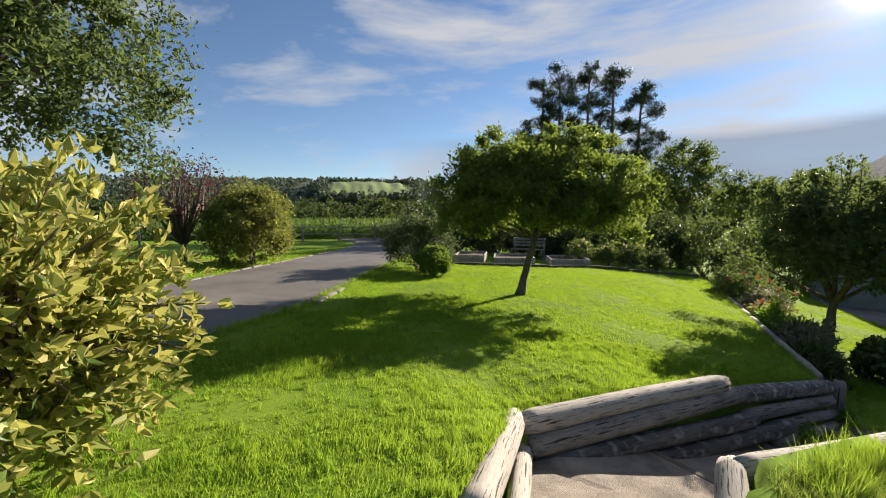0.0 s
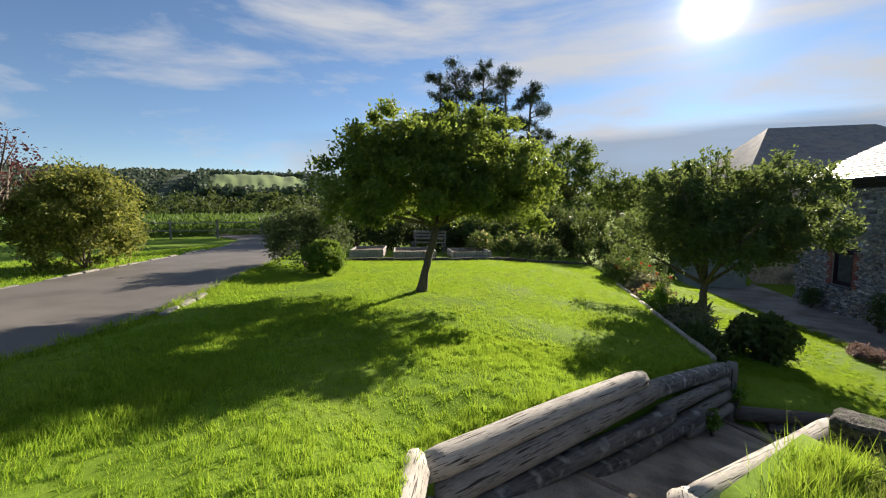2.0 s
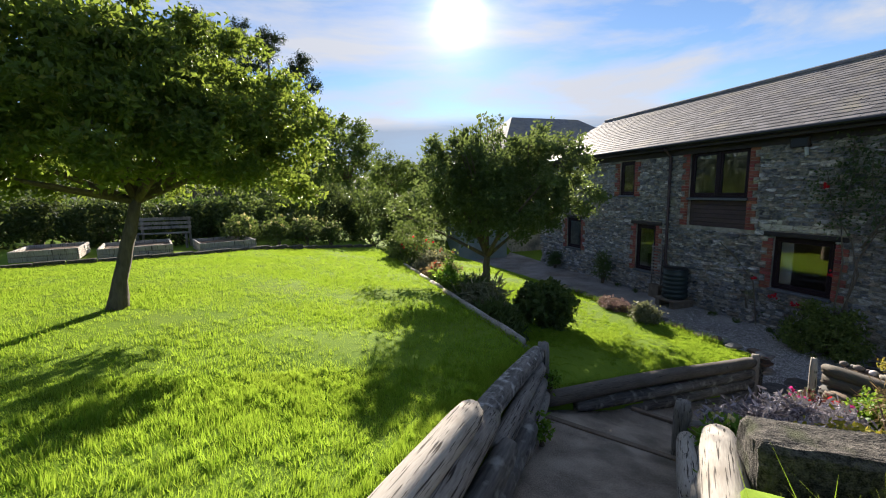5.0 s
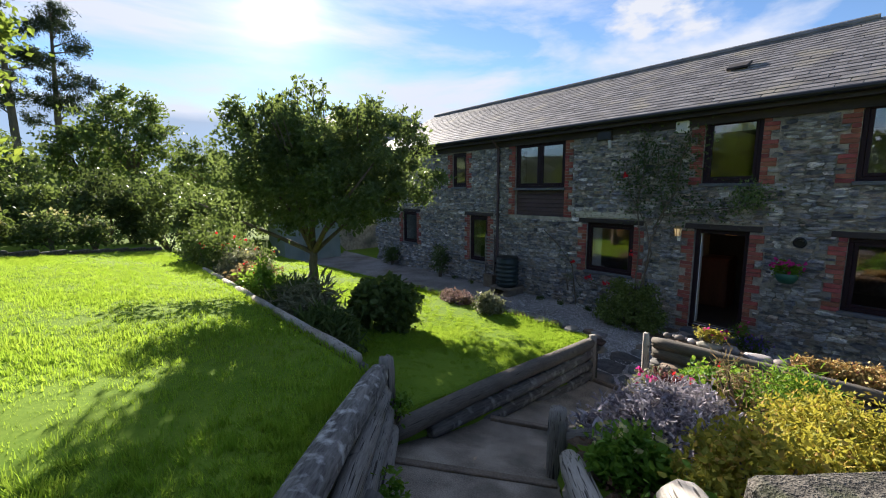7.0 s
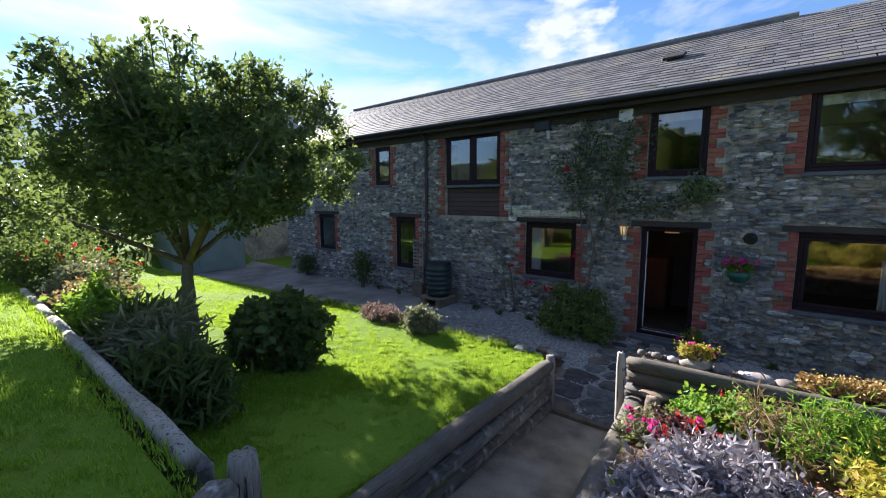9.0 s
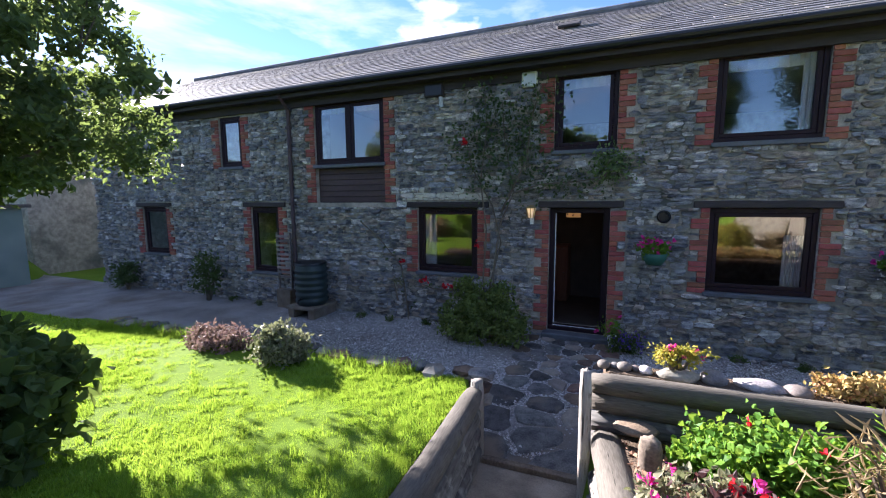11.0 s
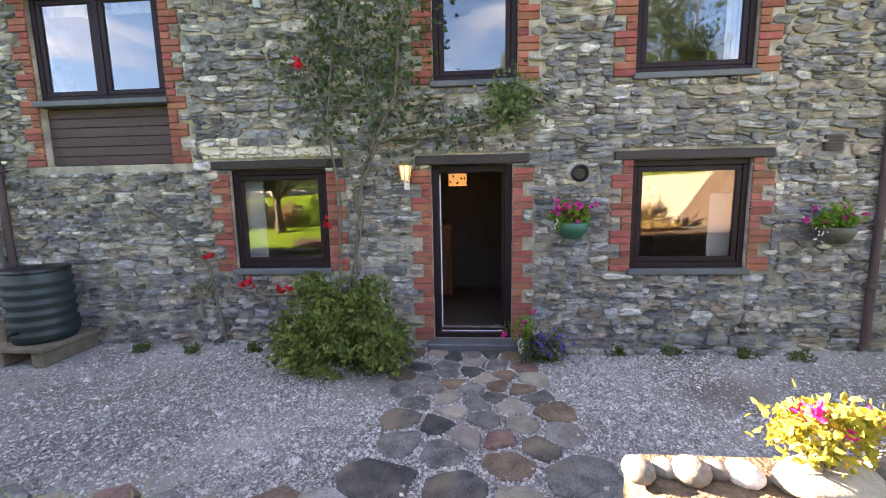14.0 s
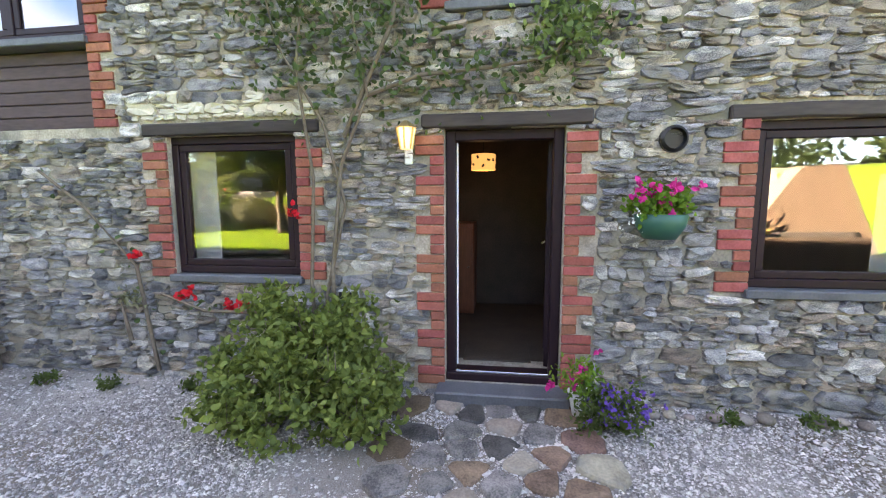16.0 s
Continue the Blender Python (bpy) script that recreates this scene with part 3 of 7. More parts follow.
def bush(name, label, base, crown, radii, leaf, mat_leaf, n_clumps, per, spread, seed, slim=0.5, shell=0.4, stems=6, category="shrub", flat=0.8, lump=0.2, group="", flowers=None, droop=0.0):
    t = thing(name, label, category, *base, group=group)
    pts, centres = clumps(crown, radii, n_clumps, per, spread, seed, shell, flat, -0.75, lump)
    pts[:, 2] = np.maximum(pts[:, 2], base[2] + 0.02)
    rng = random.Random(seed)
    for i in range(stems):
        c = centres[rng.randrange(len(centres))]
        b = Vector(base) + Vector((rng.uniform(-0.1, 0.1) * radii[0], rng.uniform(-0.1, 0.1) * radii[1], -0.03))
        part("stem", tube([b, b.lerp(Vector(c), 0.5) + Vector((0, 0, 0.1 * radii[2])), c], [0.02 + 0.015 * radii[0], 0.014, 0.004], 5), M_TWIG, t)
    leaves("foliage", pts, leaf, mat_leaf, t, slim=slim, seed=seed, droop=droop)
    if flowers:
        mat, n, size, top = flowers
        r = np.random.RandomState(seed + 5)
        pick = centres[centres[:, 2] > np.percentile(centres[:, 2], top)]
        f = pick[r.randint(0, len(pick), n)] + r.normal(0, spread * 0.8, (n, 3))
        f[:, 2] = np.maximum(f[:, 2] + spread * 0.5, base[2] + 0.03)
        f = np.repeat(f, 5, 0) + r.normal(0, size * 0.15, (n * 5, 3))
        tagged(leaves("blossom", f, size, mat, t, slim=0.9, seed=seed + 6), kind="stuff")
    return t


# ---- the lie of the land ----
PATH_LINE = [(-0.6, -6.0, 0.5), (-0.35, 0.0, 0.12), (-0.3, 1.5, -0.1), (-0.1, 3.0, -0.42), (1.0, 4.4, -0.74), (2.4, 5.6, -1.12), (3.4, 6.15, -1.45), (6.1, 6.4, -1.92)]
LEFT_EDGE = [(-1.0, -6.0), (-0.78, 0.0), (-0.87, 3.2), (0.78, 5.0), (2.1, 6.6), (5.9, 6.93)]
RIGHT_EDGE = [(0.4, -6.0), (0.4, 0.0), (0.6, 3.1), (1.75, 4.2), (2.84, 5.3), (3.1, 5.55), (5.75, 5.98)]
LAWN_Y = np.array([-30, -4, 0, 3.2, 5.4, 8.7, 13, 20, 60, 4000.0])
LAWN_Z = np.array([1.2, 0.55, 0.4, 0.17, -0.07, -0.18, -0.3, -0.5, -1.0, -1.0])
DRIVE = [(-1.5, -9), (-3.2, -4), (-5.0, 0), (-6.5, 4), (-8.2, 8), (-9.7, 12), (-11.6, 17), (-15, 22), (-22, 27)]
GRAVEL_Z = -2.0


def lawn_z(x, y):
    h = np.interp(y, LAWN_Y, LAWN_Z)
    dip = 0.17 * np.exp(-((x + 0.85) ** 2 + (y - 3.45) ** 2) / 0.5)
    return np.where(x > -1.7, h - 0.11 * np.minimum(x + 1.7, 4.4), h - 0.02 * np.maximum(x + 1.7, -12)) - dip


def lower_z(x, y):
    return -1.06 - 0.07 * (x - 2.3) - 0.012 * (y - 7)


def line_at(line, y):
    return np.interp(y, [p[1] for p in line], [p[0] for p in line])


def inside(poly, x, y):
    x, y = np.asarray(x, float), np.asarray(y, float)
    hit = np.zeros(np.broadcast(x, y).shape, bool)
    for (x0, y0), (x1, y1) in zip(poly, poly[1:] + poly[:1]):
        if y0 != y1:
            hit ^= ((y0 > y) != (y1 > y)) & (x < (x1 - x0) * (y - y0) / (y1 - y0) + x0)
    return hit


def path_z(x, y):
    x, y = np.asarray(x, float), np.asarray(y, float)
    best, z = np.full(np.broadcast(x, y).shape, 1e9), np.zeros(np.broadcast(x, y).shape)
    for (x0, y0, z0), (x1, y1, z1) in zip(PATH_LINE, PATH_LINE[1:]):
        f = np.clip(((x - x0) * (x1 - x0) + (y - y0) * (y1 - y0)) / ((x1 - x0) ** 2 + (y1 - y0) ** 2), 0, 1)
        d = (x - x0 - f * (x1 - x0)) ** 2 + (y - y0 - f * (y1 - y0)) ** 2
        z = np.where(d < best, z0 + f * (z1 - z0), z)
        best = np.minimum(best, d)
    return z


PATH_POLY = LEFT_EDGE + RIGHT_EDGE[::-1]
KERB = [(2.15, 6.32), (2.2, 9.0), (2.25, 13.0), (2.1, 18.5), (2.0, 30)]
LOWER_POLY = [(2.1, 6.6), (5.9, 6.93), (6.15, 7.05), (6.2, 9.0), (6.1, 12.0), (5.7, 16.0), (5.0, 22.0), (2.0, 22.0), (2.1, 18.5), (2.25, 13.0), (2.2, 9.0)]
BANK_POLY = [(0.4, -6.0), (0.4, 0.0), (0.6, 3.1), (1.75, 4.2), (2.84, 5.3), (3.1, 5.55), (5.75, 5.98), (5.75, -6.0)]
YARD_POLY = [(5.9, 6.93), (6.15, 7.05), (6.2, 9.0), (6.1, 12.0), (5.7, 16.0), (5.0, 22.0), (9.6, 22.0), (9.6, -8.0), (5.75, -8.0), (5.75, 5.98)]


def bank_z(x, y):
    """The planted bank beside the path: a grassy top by the trough, falling to the flower bed."""
    s = np.clip((x * 0.72 + y * 0.69 - 3.8) / 0.6, 0, 1)
    top = 0.12 - 0.03 * y
    return top * (1 - s) + s * (-0.97 - 0.165 * (x - 3))


def ground_z(x, y):
    x, y = np.asarray(x, float), np.asarray(y, float)
    z = lawn_z(x, y)
    far = np.clip((x - 2.1) / 4, 0, 1) * np.clip((y - 19) / 4, 0, 1)
    z = np.where((x > 2.1) & (y > 6), lower_z(np.minimum(x, 6.0), y) * (1 - far) + far * -1.2, z)
    z = np.where((x > 1.9) & (y > 18), z + (lawn_z(2.0, y) - z) * np.clip((2.9 - x) / 1.0, 0, 1), z)
    z = np.where(inside(BANK_POLY, x, y), bank_z(x, y), z)
    z = np.where(inside(LOWER_POLY, x, y), lower_z(x, y), z)
    z = np.where(inside(PATH_POLY, x, y), path_z(x, y) - 0.16, z)
    z = np.where(inside(YARD_POLY, x, y) | (x > 9.5), GRAVEL_Z - 0.12, z)
    r = np.hypot(x, y)
    z = np.where(r > 60, z - 1.5 * np.clip((r - 60) / 60, 0, 1), z)
    return z


def grow(first, last, step, factor):
    out, v = [], first
    while abs(v) < last:
        step *= factor
        v += step if first > 0 else -step
        out.append(v)
    return out


xs = sorted(grow(-8.0, 4000, 0.2, 1.22) + list(np.arange(-8, 7.01, 0.13)) + grow(7.01, 4000, 0.2, 1.25))
ys = sorted(grow(-6.0, 4000, 0.3, 1.3) + list(np.arange(-6, 16.01, 0.13)) + grow(16.01, 4000, 0.2, 1.2))
gx, gy = np.meshgrid(xs, ys)
gz = ground_z(gx, gy)
rough = np.vectorize(lambda a, b: noise.noise(Vector((a * 0.8, b * 0.8, 0))))(np.clip(gx, -40, 40), np.clip(gy, -40, 60)) * 0.025
nx, ny = len(xs), len(ys)
idx = np.arange(nx * ny).reshape(ny, nx)
quads = np.stack([idx[:-1, :-1], idx[:-1, 1:], idx[1:, 1:], idx[1:, :-1]], -1).reshape(-1, 4)
tagged(arrays("ground", np.stack([gx, gy, gz + rough], -1).reshape(-1, 3), quads, M_SOIL, smooth=True), "mown green lawn and rough meadow ground", "lawn", kind="structure")


def ribbon(name, line, widths, zf, material, label, category, lift=0.0, step=0.5, across=6, kind="structure"):
    """A strip of ground along a line: thick, following the slope."""
    pts, total = [], 0
    for (x0, y0), (x1, y1) in zip(line, line[1:]):
        n = max(2, int(math.hypot(x1 - x0, y1 - y0) / step))
        pts += [(x0 + (x1 - x0) * i / n, y0 + (y1 - y0) * i / n) for i in range(n)]
    pts.append(line[-1])
    p = np.array(pts)
    for _ in range(4):
        p[1:-1] = (p[:-2] + 2 * p[1:-1] + p[2:]) / 4
    d = np.gradient(p, axis=0)
    d /= np.linalg.norm(d, axis=1)[:, None]
    side = np.stack([d[:, 1], -d[:, 0]], 1)
    f = np.linspace(-1, 1, across)
    g = p[:, None, :] + side[:, None, :] * f[None, :, None] * widths
    z = zf(g[..., 0], g[..., 1]) + lift
    v = np.concatenate([g, z[..., None]], -1)
    n = len(p)
    i = np.arange(n * across).reshape(n, across)
    q = np.stack([i[:-1, :-1], i[:-1, 1:], i[1:, 1:], i[1:, :-1]], -1).reshape(-1, 4)
    ob = arrays(name, v.reshape(-1, 3), q, material, smooth=True)
    return tagged(ob, label, category, kind=kind), p, side


drive, drive_p, drive_s = ribbon("road", DRIVE, 1.7, lawn_z, M_TARMAC, "grey tarmac driveway curving past the lawn", "driveway", 0.035)

# kerb stones of the drive, one by one
kerb = thing("kerb", "low pale concrete and stone edging along the driveway", "kerb", kind="structure")
rng = random.Random(4)
for k, (p, s) in enumerate(zip(drive_p, drive_s)):
    for sign in (1, -1):
        if -2 < p[1] < 20 and (sign < 0 or 4.5 < p[1] < 6.5) and rng.random() < 0.8:
            c = p + s * sign * 1.78
            z = float(lawn_z(c[0], c[1]))
            bm = box(-0.06, 0.06, -0.24, 0.24, -0.05, rng.uniform(0.03, 0.07) if sign < 0 else 0.05, 0.02)
            bmesh.ops.transform(bm, matrix=Matrix.Translation((c[0], c[1], z)) @ Matrix.Rotation(math.atan2(s[1], s[0]) + rng.uniform(-0.06, 0.06), 4, "Z"), verts=bm.verts)
            part("kerb_stone", bm, M_KERB, kerb)

# gravel yard before the house
yard_x = np.arange(4.9, 9.6, 0.2)
yard_y = np.arange(-8, 22.2, 0.25)
vx, vy = np.meshgrid(yard_x, yard_y)
vz = np.vectorize(lambda a, b: noise.noise(Vector((a, b, 3))))(vx, vy) * 0.02 + GRAVEL_Z
i = np.arange(vx.size).reshape(vx.shape)
q = np.stack([i[:-1, :-1], i[:-1, 1:], i[1:, 1:], i[1:, :-1]], -1).reshape(-1, 4)
cx, cy = vx.ravel()[q].mean(1), vy.ravel()[q].mean(1)
keep = inside(YARD_POLY, cx, cy) | inside([(p[0] - 0.2, p[1]) for p in YARD_POLY], cx, cy)
keep &= ~inside(LOWER_POLY, cx, cy) | (cx > 5.9)
keep &= cx > 5.6
gravel = tagged(arrays("gravel_yard", np.stack([vx, vy, vz], -1).reshape(-1, 3), q[keep], M_GRAVEL, smooth=True), "pale grey gravel yard along the house", "gravel", kind="structure")

# concrete path: sloping slabs with timber risers
path = thing("path", "worn grey concrete path stepping down between log walls", "path", kind="structure")
STATIONS = [((-1.0, -4.0), (0.4, -4.0)), ((-0.93, 1.2), (0.45, 1.2)), ((-0.88, 3.1), (0.6, 2.95)), ((-0.05, 4.2), (1.1, 3.55)), ((2.02, 6.36), (2.86, 5.4)), ((3.5, 6.56), (4.2, 5.75)), ((5.85, 6.82), (5.85, 5.97))]
for k, ((a0, a1), (b0, b1)) in enumerate(zip(STATIONS, STATIONS[1:])):
    bm = bmesh.new()
    top, bot = [], []
    n, m = 8, 6
    grid = []
    for i in range(n + 1):
        l, r = Vector(a0).lerp(Vector(b0), i / n), Vector(a1).lerp(Vector(b1), i / n)
        l = l + (l - r).normalized() * (0.24 if k >= 3 else 0.12)
        row = []
        for j in range(m + 1):
            p = l.lerp(r, j / m)
            z = float(path_z(p.x, p.y)) + (0.03 if k else 0) * (i / n) - 0.012 * k + noise.noise(Vector((p.x * 2, p.y * 2, 1))) * 0.012
            row.append(bm.verts.new((p.x, p.y, z)))
        grid.append(row)
    for i in range(n):
        for j in range(m):
            bm.faces.new((grid[i][j], grid[i][j + 1], grid[i + 1][j + 1], grid[i + 1][j]))
    ext = bmesh.ops.extrude_face_region(bm, geom=bm.faces[:])
    bmesh.ops.translate(bm, vec=(0, 0, -0.15), verts=[v for v in ext["geom"] if isinstance(v, bmesh.types.BMVert)])
    bmesh.ops.recalc_face_normals(bm, faces=bm.faces)
    part("slab", bm, M_CONCRETE, path)
    if k >= 1:
        l, r = Vector((*b0, 0)), Vector((*b1, 0))
        l.z, r.z = float(path_z(*b0)) + 0.0, float(path_z(*b1)) + 0.0
        d = (r - l).normalized()
        bm = box(-0.05, (r - l).length + 0.0, -0.03, 0.03, -0.12, 0.018, 0.006)
        bmesh.ops.transform(bm, matrix=Matrix.Translation(l) @ d.to_track_quat("X", "Z").to_matrix().to_4x4(), verts=bm.verts)
        part("riser", bm, M_BOARD, path, "sawn timber riser")

# ---- log retaining walls ----
WALL_GROUP = "retaining logs beside the path"
lw = [
    ((-0.88, 3.26, -0.16), (0.80, 5.04, -0.19), 0.105, M_TIMBER_PALE),
    ((-0.80, 3.24, -0.34), (0.98, 5.16, -0.32), 0.105, M_TIMBER),
    ((0.72, 5.0, -0.36), (2.1, 6.48, -0.53), 0.098, M_TIMBER_FLAKED),
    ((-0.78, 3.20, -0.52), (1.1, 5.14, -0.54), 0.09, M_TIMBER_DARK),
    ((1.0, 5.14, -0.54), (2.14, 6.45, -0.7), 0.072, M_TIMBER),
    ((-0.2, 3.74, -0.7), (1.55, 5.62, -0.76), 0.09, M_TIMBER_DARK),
    ((1.25, 5.36, -0.74), (2.15, 6.42, -0.84), 0.066, M_TIMBER),
    ((1.36, 5.44, -0.89), (2.17, 6.4, -0.99), 0.066, M_TIMBER),
]
for k, (a, b, r, m) in enumerate(lw):
    log("log", a, b, r, m, "weathered split grey log of the stacked retaining wall", "log", 20 + k, group=WALL_GROUP)
log("log", (-0.70, 1.75, 0.1), (-0.94, 3.28, -0.14), 0.105, M_TIMBER_PALE, "pale weathered log lying along the top of the path", "log", 3)
log("log", (-0.60, 2.2, -0.2), (-0.84, 3.22, -0.36), 0.08, M_TIMBER_PALE, "pale weathered log under the top one", "log", 13)
log("post", (2.24, 6.6, -1.3), (2.26, 6.62, -0.5), 0.07, M_TIMBER, "round grey timber post behind the log wall", "post", 5)
# low log edging of the lower lawn
log("log", (2.28, 6.6, -1.14), (5.82, 6.88, -1.34), 0.09, M_TIMBER_BROWN, "long rounded grey log edging the lower lawn", "log", 6)
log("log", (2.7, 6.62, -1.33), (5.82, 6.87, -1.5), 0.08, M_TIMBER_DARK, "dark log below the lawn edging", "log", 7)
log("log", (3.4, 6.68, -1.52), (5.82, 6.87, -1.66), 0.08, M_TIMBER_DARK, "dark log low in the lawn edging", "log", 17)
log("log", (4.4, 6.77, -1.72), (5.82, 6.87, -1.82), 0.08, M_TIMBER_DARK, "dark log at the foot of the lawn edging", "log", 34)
log("post", (5.86, 6.86, -2.1), (5.86, 6.87, -1.24), 0.06, M_TIMBER, "split timber post at the end of the lawn edging", "post", 8)
# right side of the path
log("post", (0.52, 2.62, -0.2), (0.58, 3.22, -0.1), 0.1, M_TIMBER_PALE, "pale sawn log end beside the path", "log", 9)
log("log", (0.6, 3.16, -0.11), (1.95, 4.34, -0.17), 0.1, M_TIMBER_PALE, "pale weathered log edging the grassy bank", "log", 10)
log("log", (0.62, 3.14, -0.31), (1.97, 4.36, -0.37), 0.1, M_TIMBER, "grey log below the bank's top log", "log", 11)
log("log", (0.7, 3.2, -0.51), (2.02, 4.44, -0.57), 0.1, M_TIMBER, "grey log low in the bank", "log", 12)
log("log", (2.02, 4.52, -0.74), (2.86, 5.3, -0.97), 0.09, M_TIMBER_PALE, "pale log beside the path by the flower bed", "log", 15)
log("log", (1.9, 4.4, -0.95), (2.84, 5.28, -1.16), 0.08, M_TIMBER, "grey log beside the path", "log", 16)
log("post", (3.08, 5.55, -1.5), (3.08, 5.55, -0.78), 0.075, M_TIMBER, "round grey post at the flower bed's corner", "post", 18)
log("log", (3.1, 5.5, -1.0), (3.75, 4.95, -1.0), 0.075, M_TIMBER, "round grey log across the flower bed", "log", 19)
log("log", (3.15, 5.56, -1.18), (5.74, 5.9, -1.45), 0.12, M_TIMBER_BROWN, "thick honey-coloured log edging the flower bed", "log", 31)
log("log", (3.15, 5.58, -1.4), (5.74, 5.93, -1.68), 0.1, M_TIMBER, "grey log under the flower bed's edging", "log", 32)
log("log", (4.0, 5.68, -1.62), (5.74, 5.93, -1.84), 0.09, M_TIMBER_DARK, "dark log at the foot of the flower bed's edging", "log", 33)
# timber wall of the bed by the yard
for k, z in enumerate((-1.06, -1.2, -1.34, -1.48, -1.62, -1.76, -1.9)):
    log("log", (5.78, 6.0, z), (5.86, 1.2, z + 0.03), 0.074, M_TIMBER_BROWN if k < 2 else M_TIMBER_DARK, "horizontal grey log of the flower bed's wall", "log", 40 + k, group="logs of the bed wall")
log("post", (5.66, 6.03, -2.1), (5.64, 6.03, -0.93), 0.042, M_TIMBER_PALE, "thin pale post at the bed wall's corner", "post", 39)


# ---- the house ----
WX = 9.45          # outer face of the front wall
Y0, Y1 = -7.0, 18.6
EAVE, RIDGE_X, RIDGE_Z = 2.3, 12.7, 4.1
# openings: y0, y1, z0, z1
OPENINGS = {
    "door": (5.97, 6.85, -1.9, 0.06),
    "low_a": (3.52, 4.71, -1.12, 0.06),
    "low_b": (8.03, 9.15, -1.1, 0.06),
    "low_c": (12.38, 13.15, -1.35, 0.06),
    "low_d": (15.9, 16.8, -1.1, 0.06),
    "up_a": (3.57, 4.73, 0.9, 2.1),
    "up_b": (5.92, 6.81, 0.9, 2.1),
    "up_c": (9.8, 11.36, 0.15, 2.05),
    "up_d": (13.3, 13.95, 0.9, 1.98),
    "low_e": (-0.8, 0.4, -1.12, 0.06),
    "up_e": (-0.8, 0.4, 0.9, 2.1),
}
T = 0.5


house = thing("house", "long two-storey stone farmhouse with a slate roof and red brick quoins", "house", WX, 6, GRAVEL_Z)
bm = bmesh.new()
cut_y = sorted({Y0, Y1, *(v for o in OPENINGS.values() for v in o[:2])})
cut_z = sorted({-2.3, EAVE + 0.1, *(v for o in OPENINGS.values() for v in o[2:])})
corner = {(a, b): bm.verts.new((WX, a, b)) for a in cut_y for b in cut_z}
for a, b in zip(cut_y, cut_y[1:]):
    for c, d in zip(cut_z, cut_z[1:]):
        if not any(o[0] < (a + b) / 2 < o[1] and o[2] < (c + d) / 2 < o[3] for o in OPENINGS.values()):
            bm.faces.new((corner[a, c], corner[a, d], corner[b, d], corner[b, c]))
ext = bmesh.ops.extrude_face_region(bm, geom=bm.faces[:])
bmesh.ops.translate(bm, vec=(T, 0, 0), verts=[v for v in ext["geom"] if isinstance(v, bmesh.types.BMVert)])
bmesh.ops.delete(bm, geom=[v for v in bm.verts if not v.link_faces], context="VERTS")
bmesh.ops.recalc_face_normals(bm, faces=bm.faces)
front_wall = part("front_wall", bm, M_MORTAR, house, "grey rubble stone wall in lime mortar")
bm = box(WX + T + 0.003, 16.0, Y0, Y0 + 0.4, -2.3, EAVE)
box(WX + T + 0.003, 16.0, Y1 - 0.4, Y1, -2.3, EAVE, bm=bm)
box(15.6, 16.0, Y0 + 0.403, Y1 - 0.403, -2.3, EAVE, bm=bm)
for yy in (Y0 + 0.2, Y1 - 0.2):
    vs = [bm.verts.new(p) for p in ((WX + T, yy - 0.19, EAVE), (15.9, yy - 0.19, EAVE), (RIDGE_X, yy - 0.19, RIDGE_Z - 0.12), (WX + T, yy + 0.19, EAVE), (15.9, yy + 0.19, EAVE), (RIDGE_X, yy + 0.19, RIDGE_Z - 0.12))]
    for f in ((0, 1, 2), (5, 4, 3), (0, 3, 4, 1), (1, 4, 5, 2), (2, 5, 3, 0)):
        bm.faces.new([vs[k] for k in f])
part("back_wall", bm, M_MORTAR, house)
# floor between storeys, ground floor, partitions
bm = box(WX + T + 0.003, 15.59, Y0 + 0.41, Y1 - 0.41, -2.1, -1.9)
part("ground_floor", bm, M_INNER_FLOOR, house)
bm = box(WX + T + 0.003, 15.59, Y0 + 0.41, Y1 - 0.41, 0.35, 0.55)
part("upper_floor", bm, M_INNER, house)
bm = box(WX + T + 0.003, 15.59, Y0 + 0.41, Y1 - 0.41, EAVE + 0.02, EAVE + 0.1)
part("attic_floor", bm, M_INNER, house)
for yy in (1.8, 5.45, 7.35, 9.6, 11.9):
    part("partition", box(WX + T + 0.003, 15.59, yy, yy + 0.1, -1.897, 0.347), M_INNER, house)
    part("partition", box(WX + T + 0.003, 15.59, yy, yy + 0.1, 0.553, EAVE + 0.017), M_INNER, house)
part("door_reveal", box(WX + 0.175, WX + T + 0.002, 6.842, 6.8485, -1.85, 0.05), M_INNER, house, "white plastered reveal inside the door")
# added sheet in the floor's dark colour, so the hall's depth reads dark
part("hall_panelling", box(12.0, 12.1, 5.553, 7.347, -1.897, 0.347), M_INNER_FLOOR, house, "plain dark panel added to darken the end of the hall")

# roof: a deck on each side, then slates
slope = math.atan2(RIDGE_Z - EAVE, RIDGE_X - (WX - 0.28))
EX = WX - 0.28
rl = math.hypot(RIDGE_X - EX, RIDGE_Z - EAVE)
roof = part("roof", box(0.02, rl, Y0 - 0.2, Y1 + 0.2, -0.1, -0.012), M_LINTEL, house, "grey slate roof with clay ridge")
roof.matrix_basis = Matrix.Translation(Vector((EX, 0, EAVE)) - house.location) @ Matrix.Rotation(-slope, 4, "Y")
back = part("roof_back", box(0.02, rl + 0.2, Y0 - 0.2, Y1 + 0.2, -0.1, 0.0), M_SLATE, house)
back.matrix_basis = Matrix.Translation(Vector((2 * RIDGE_X - EX + 0.2, 0, EAVE - 0.1)) - house.location) @ Matrix.Rotation(math.pi + slope, 4, "Y") @ Matrix.Diagonal((1, 1, -1, 1))
part("ridge", tube([(RIDGE_X, 4.97, RIDGE_Z + 0.02), (RIDGE_X, Y1 + 0.2, RIDGE_Z + 0.02)], [0.09, 0.09], 10), M_SLATE, house, "dark ridge tiles")
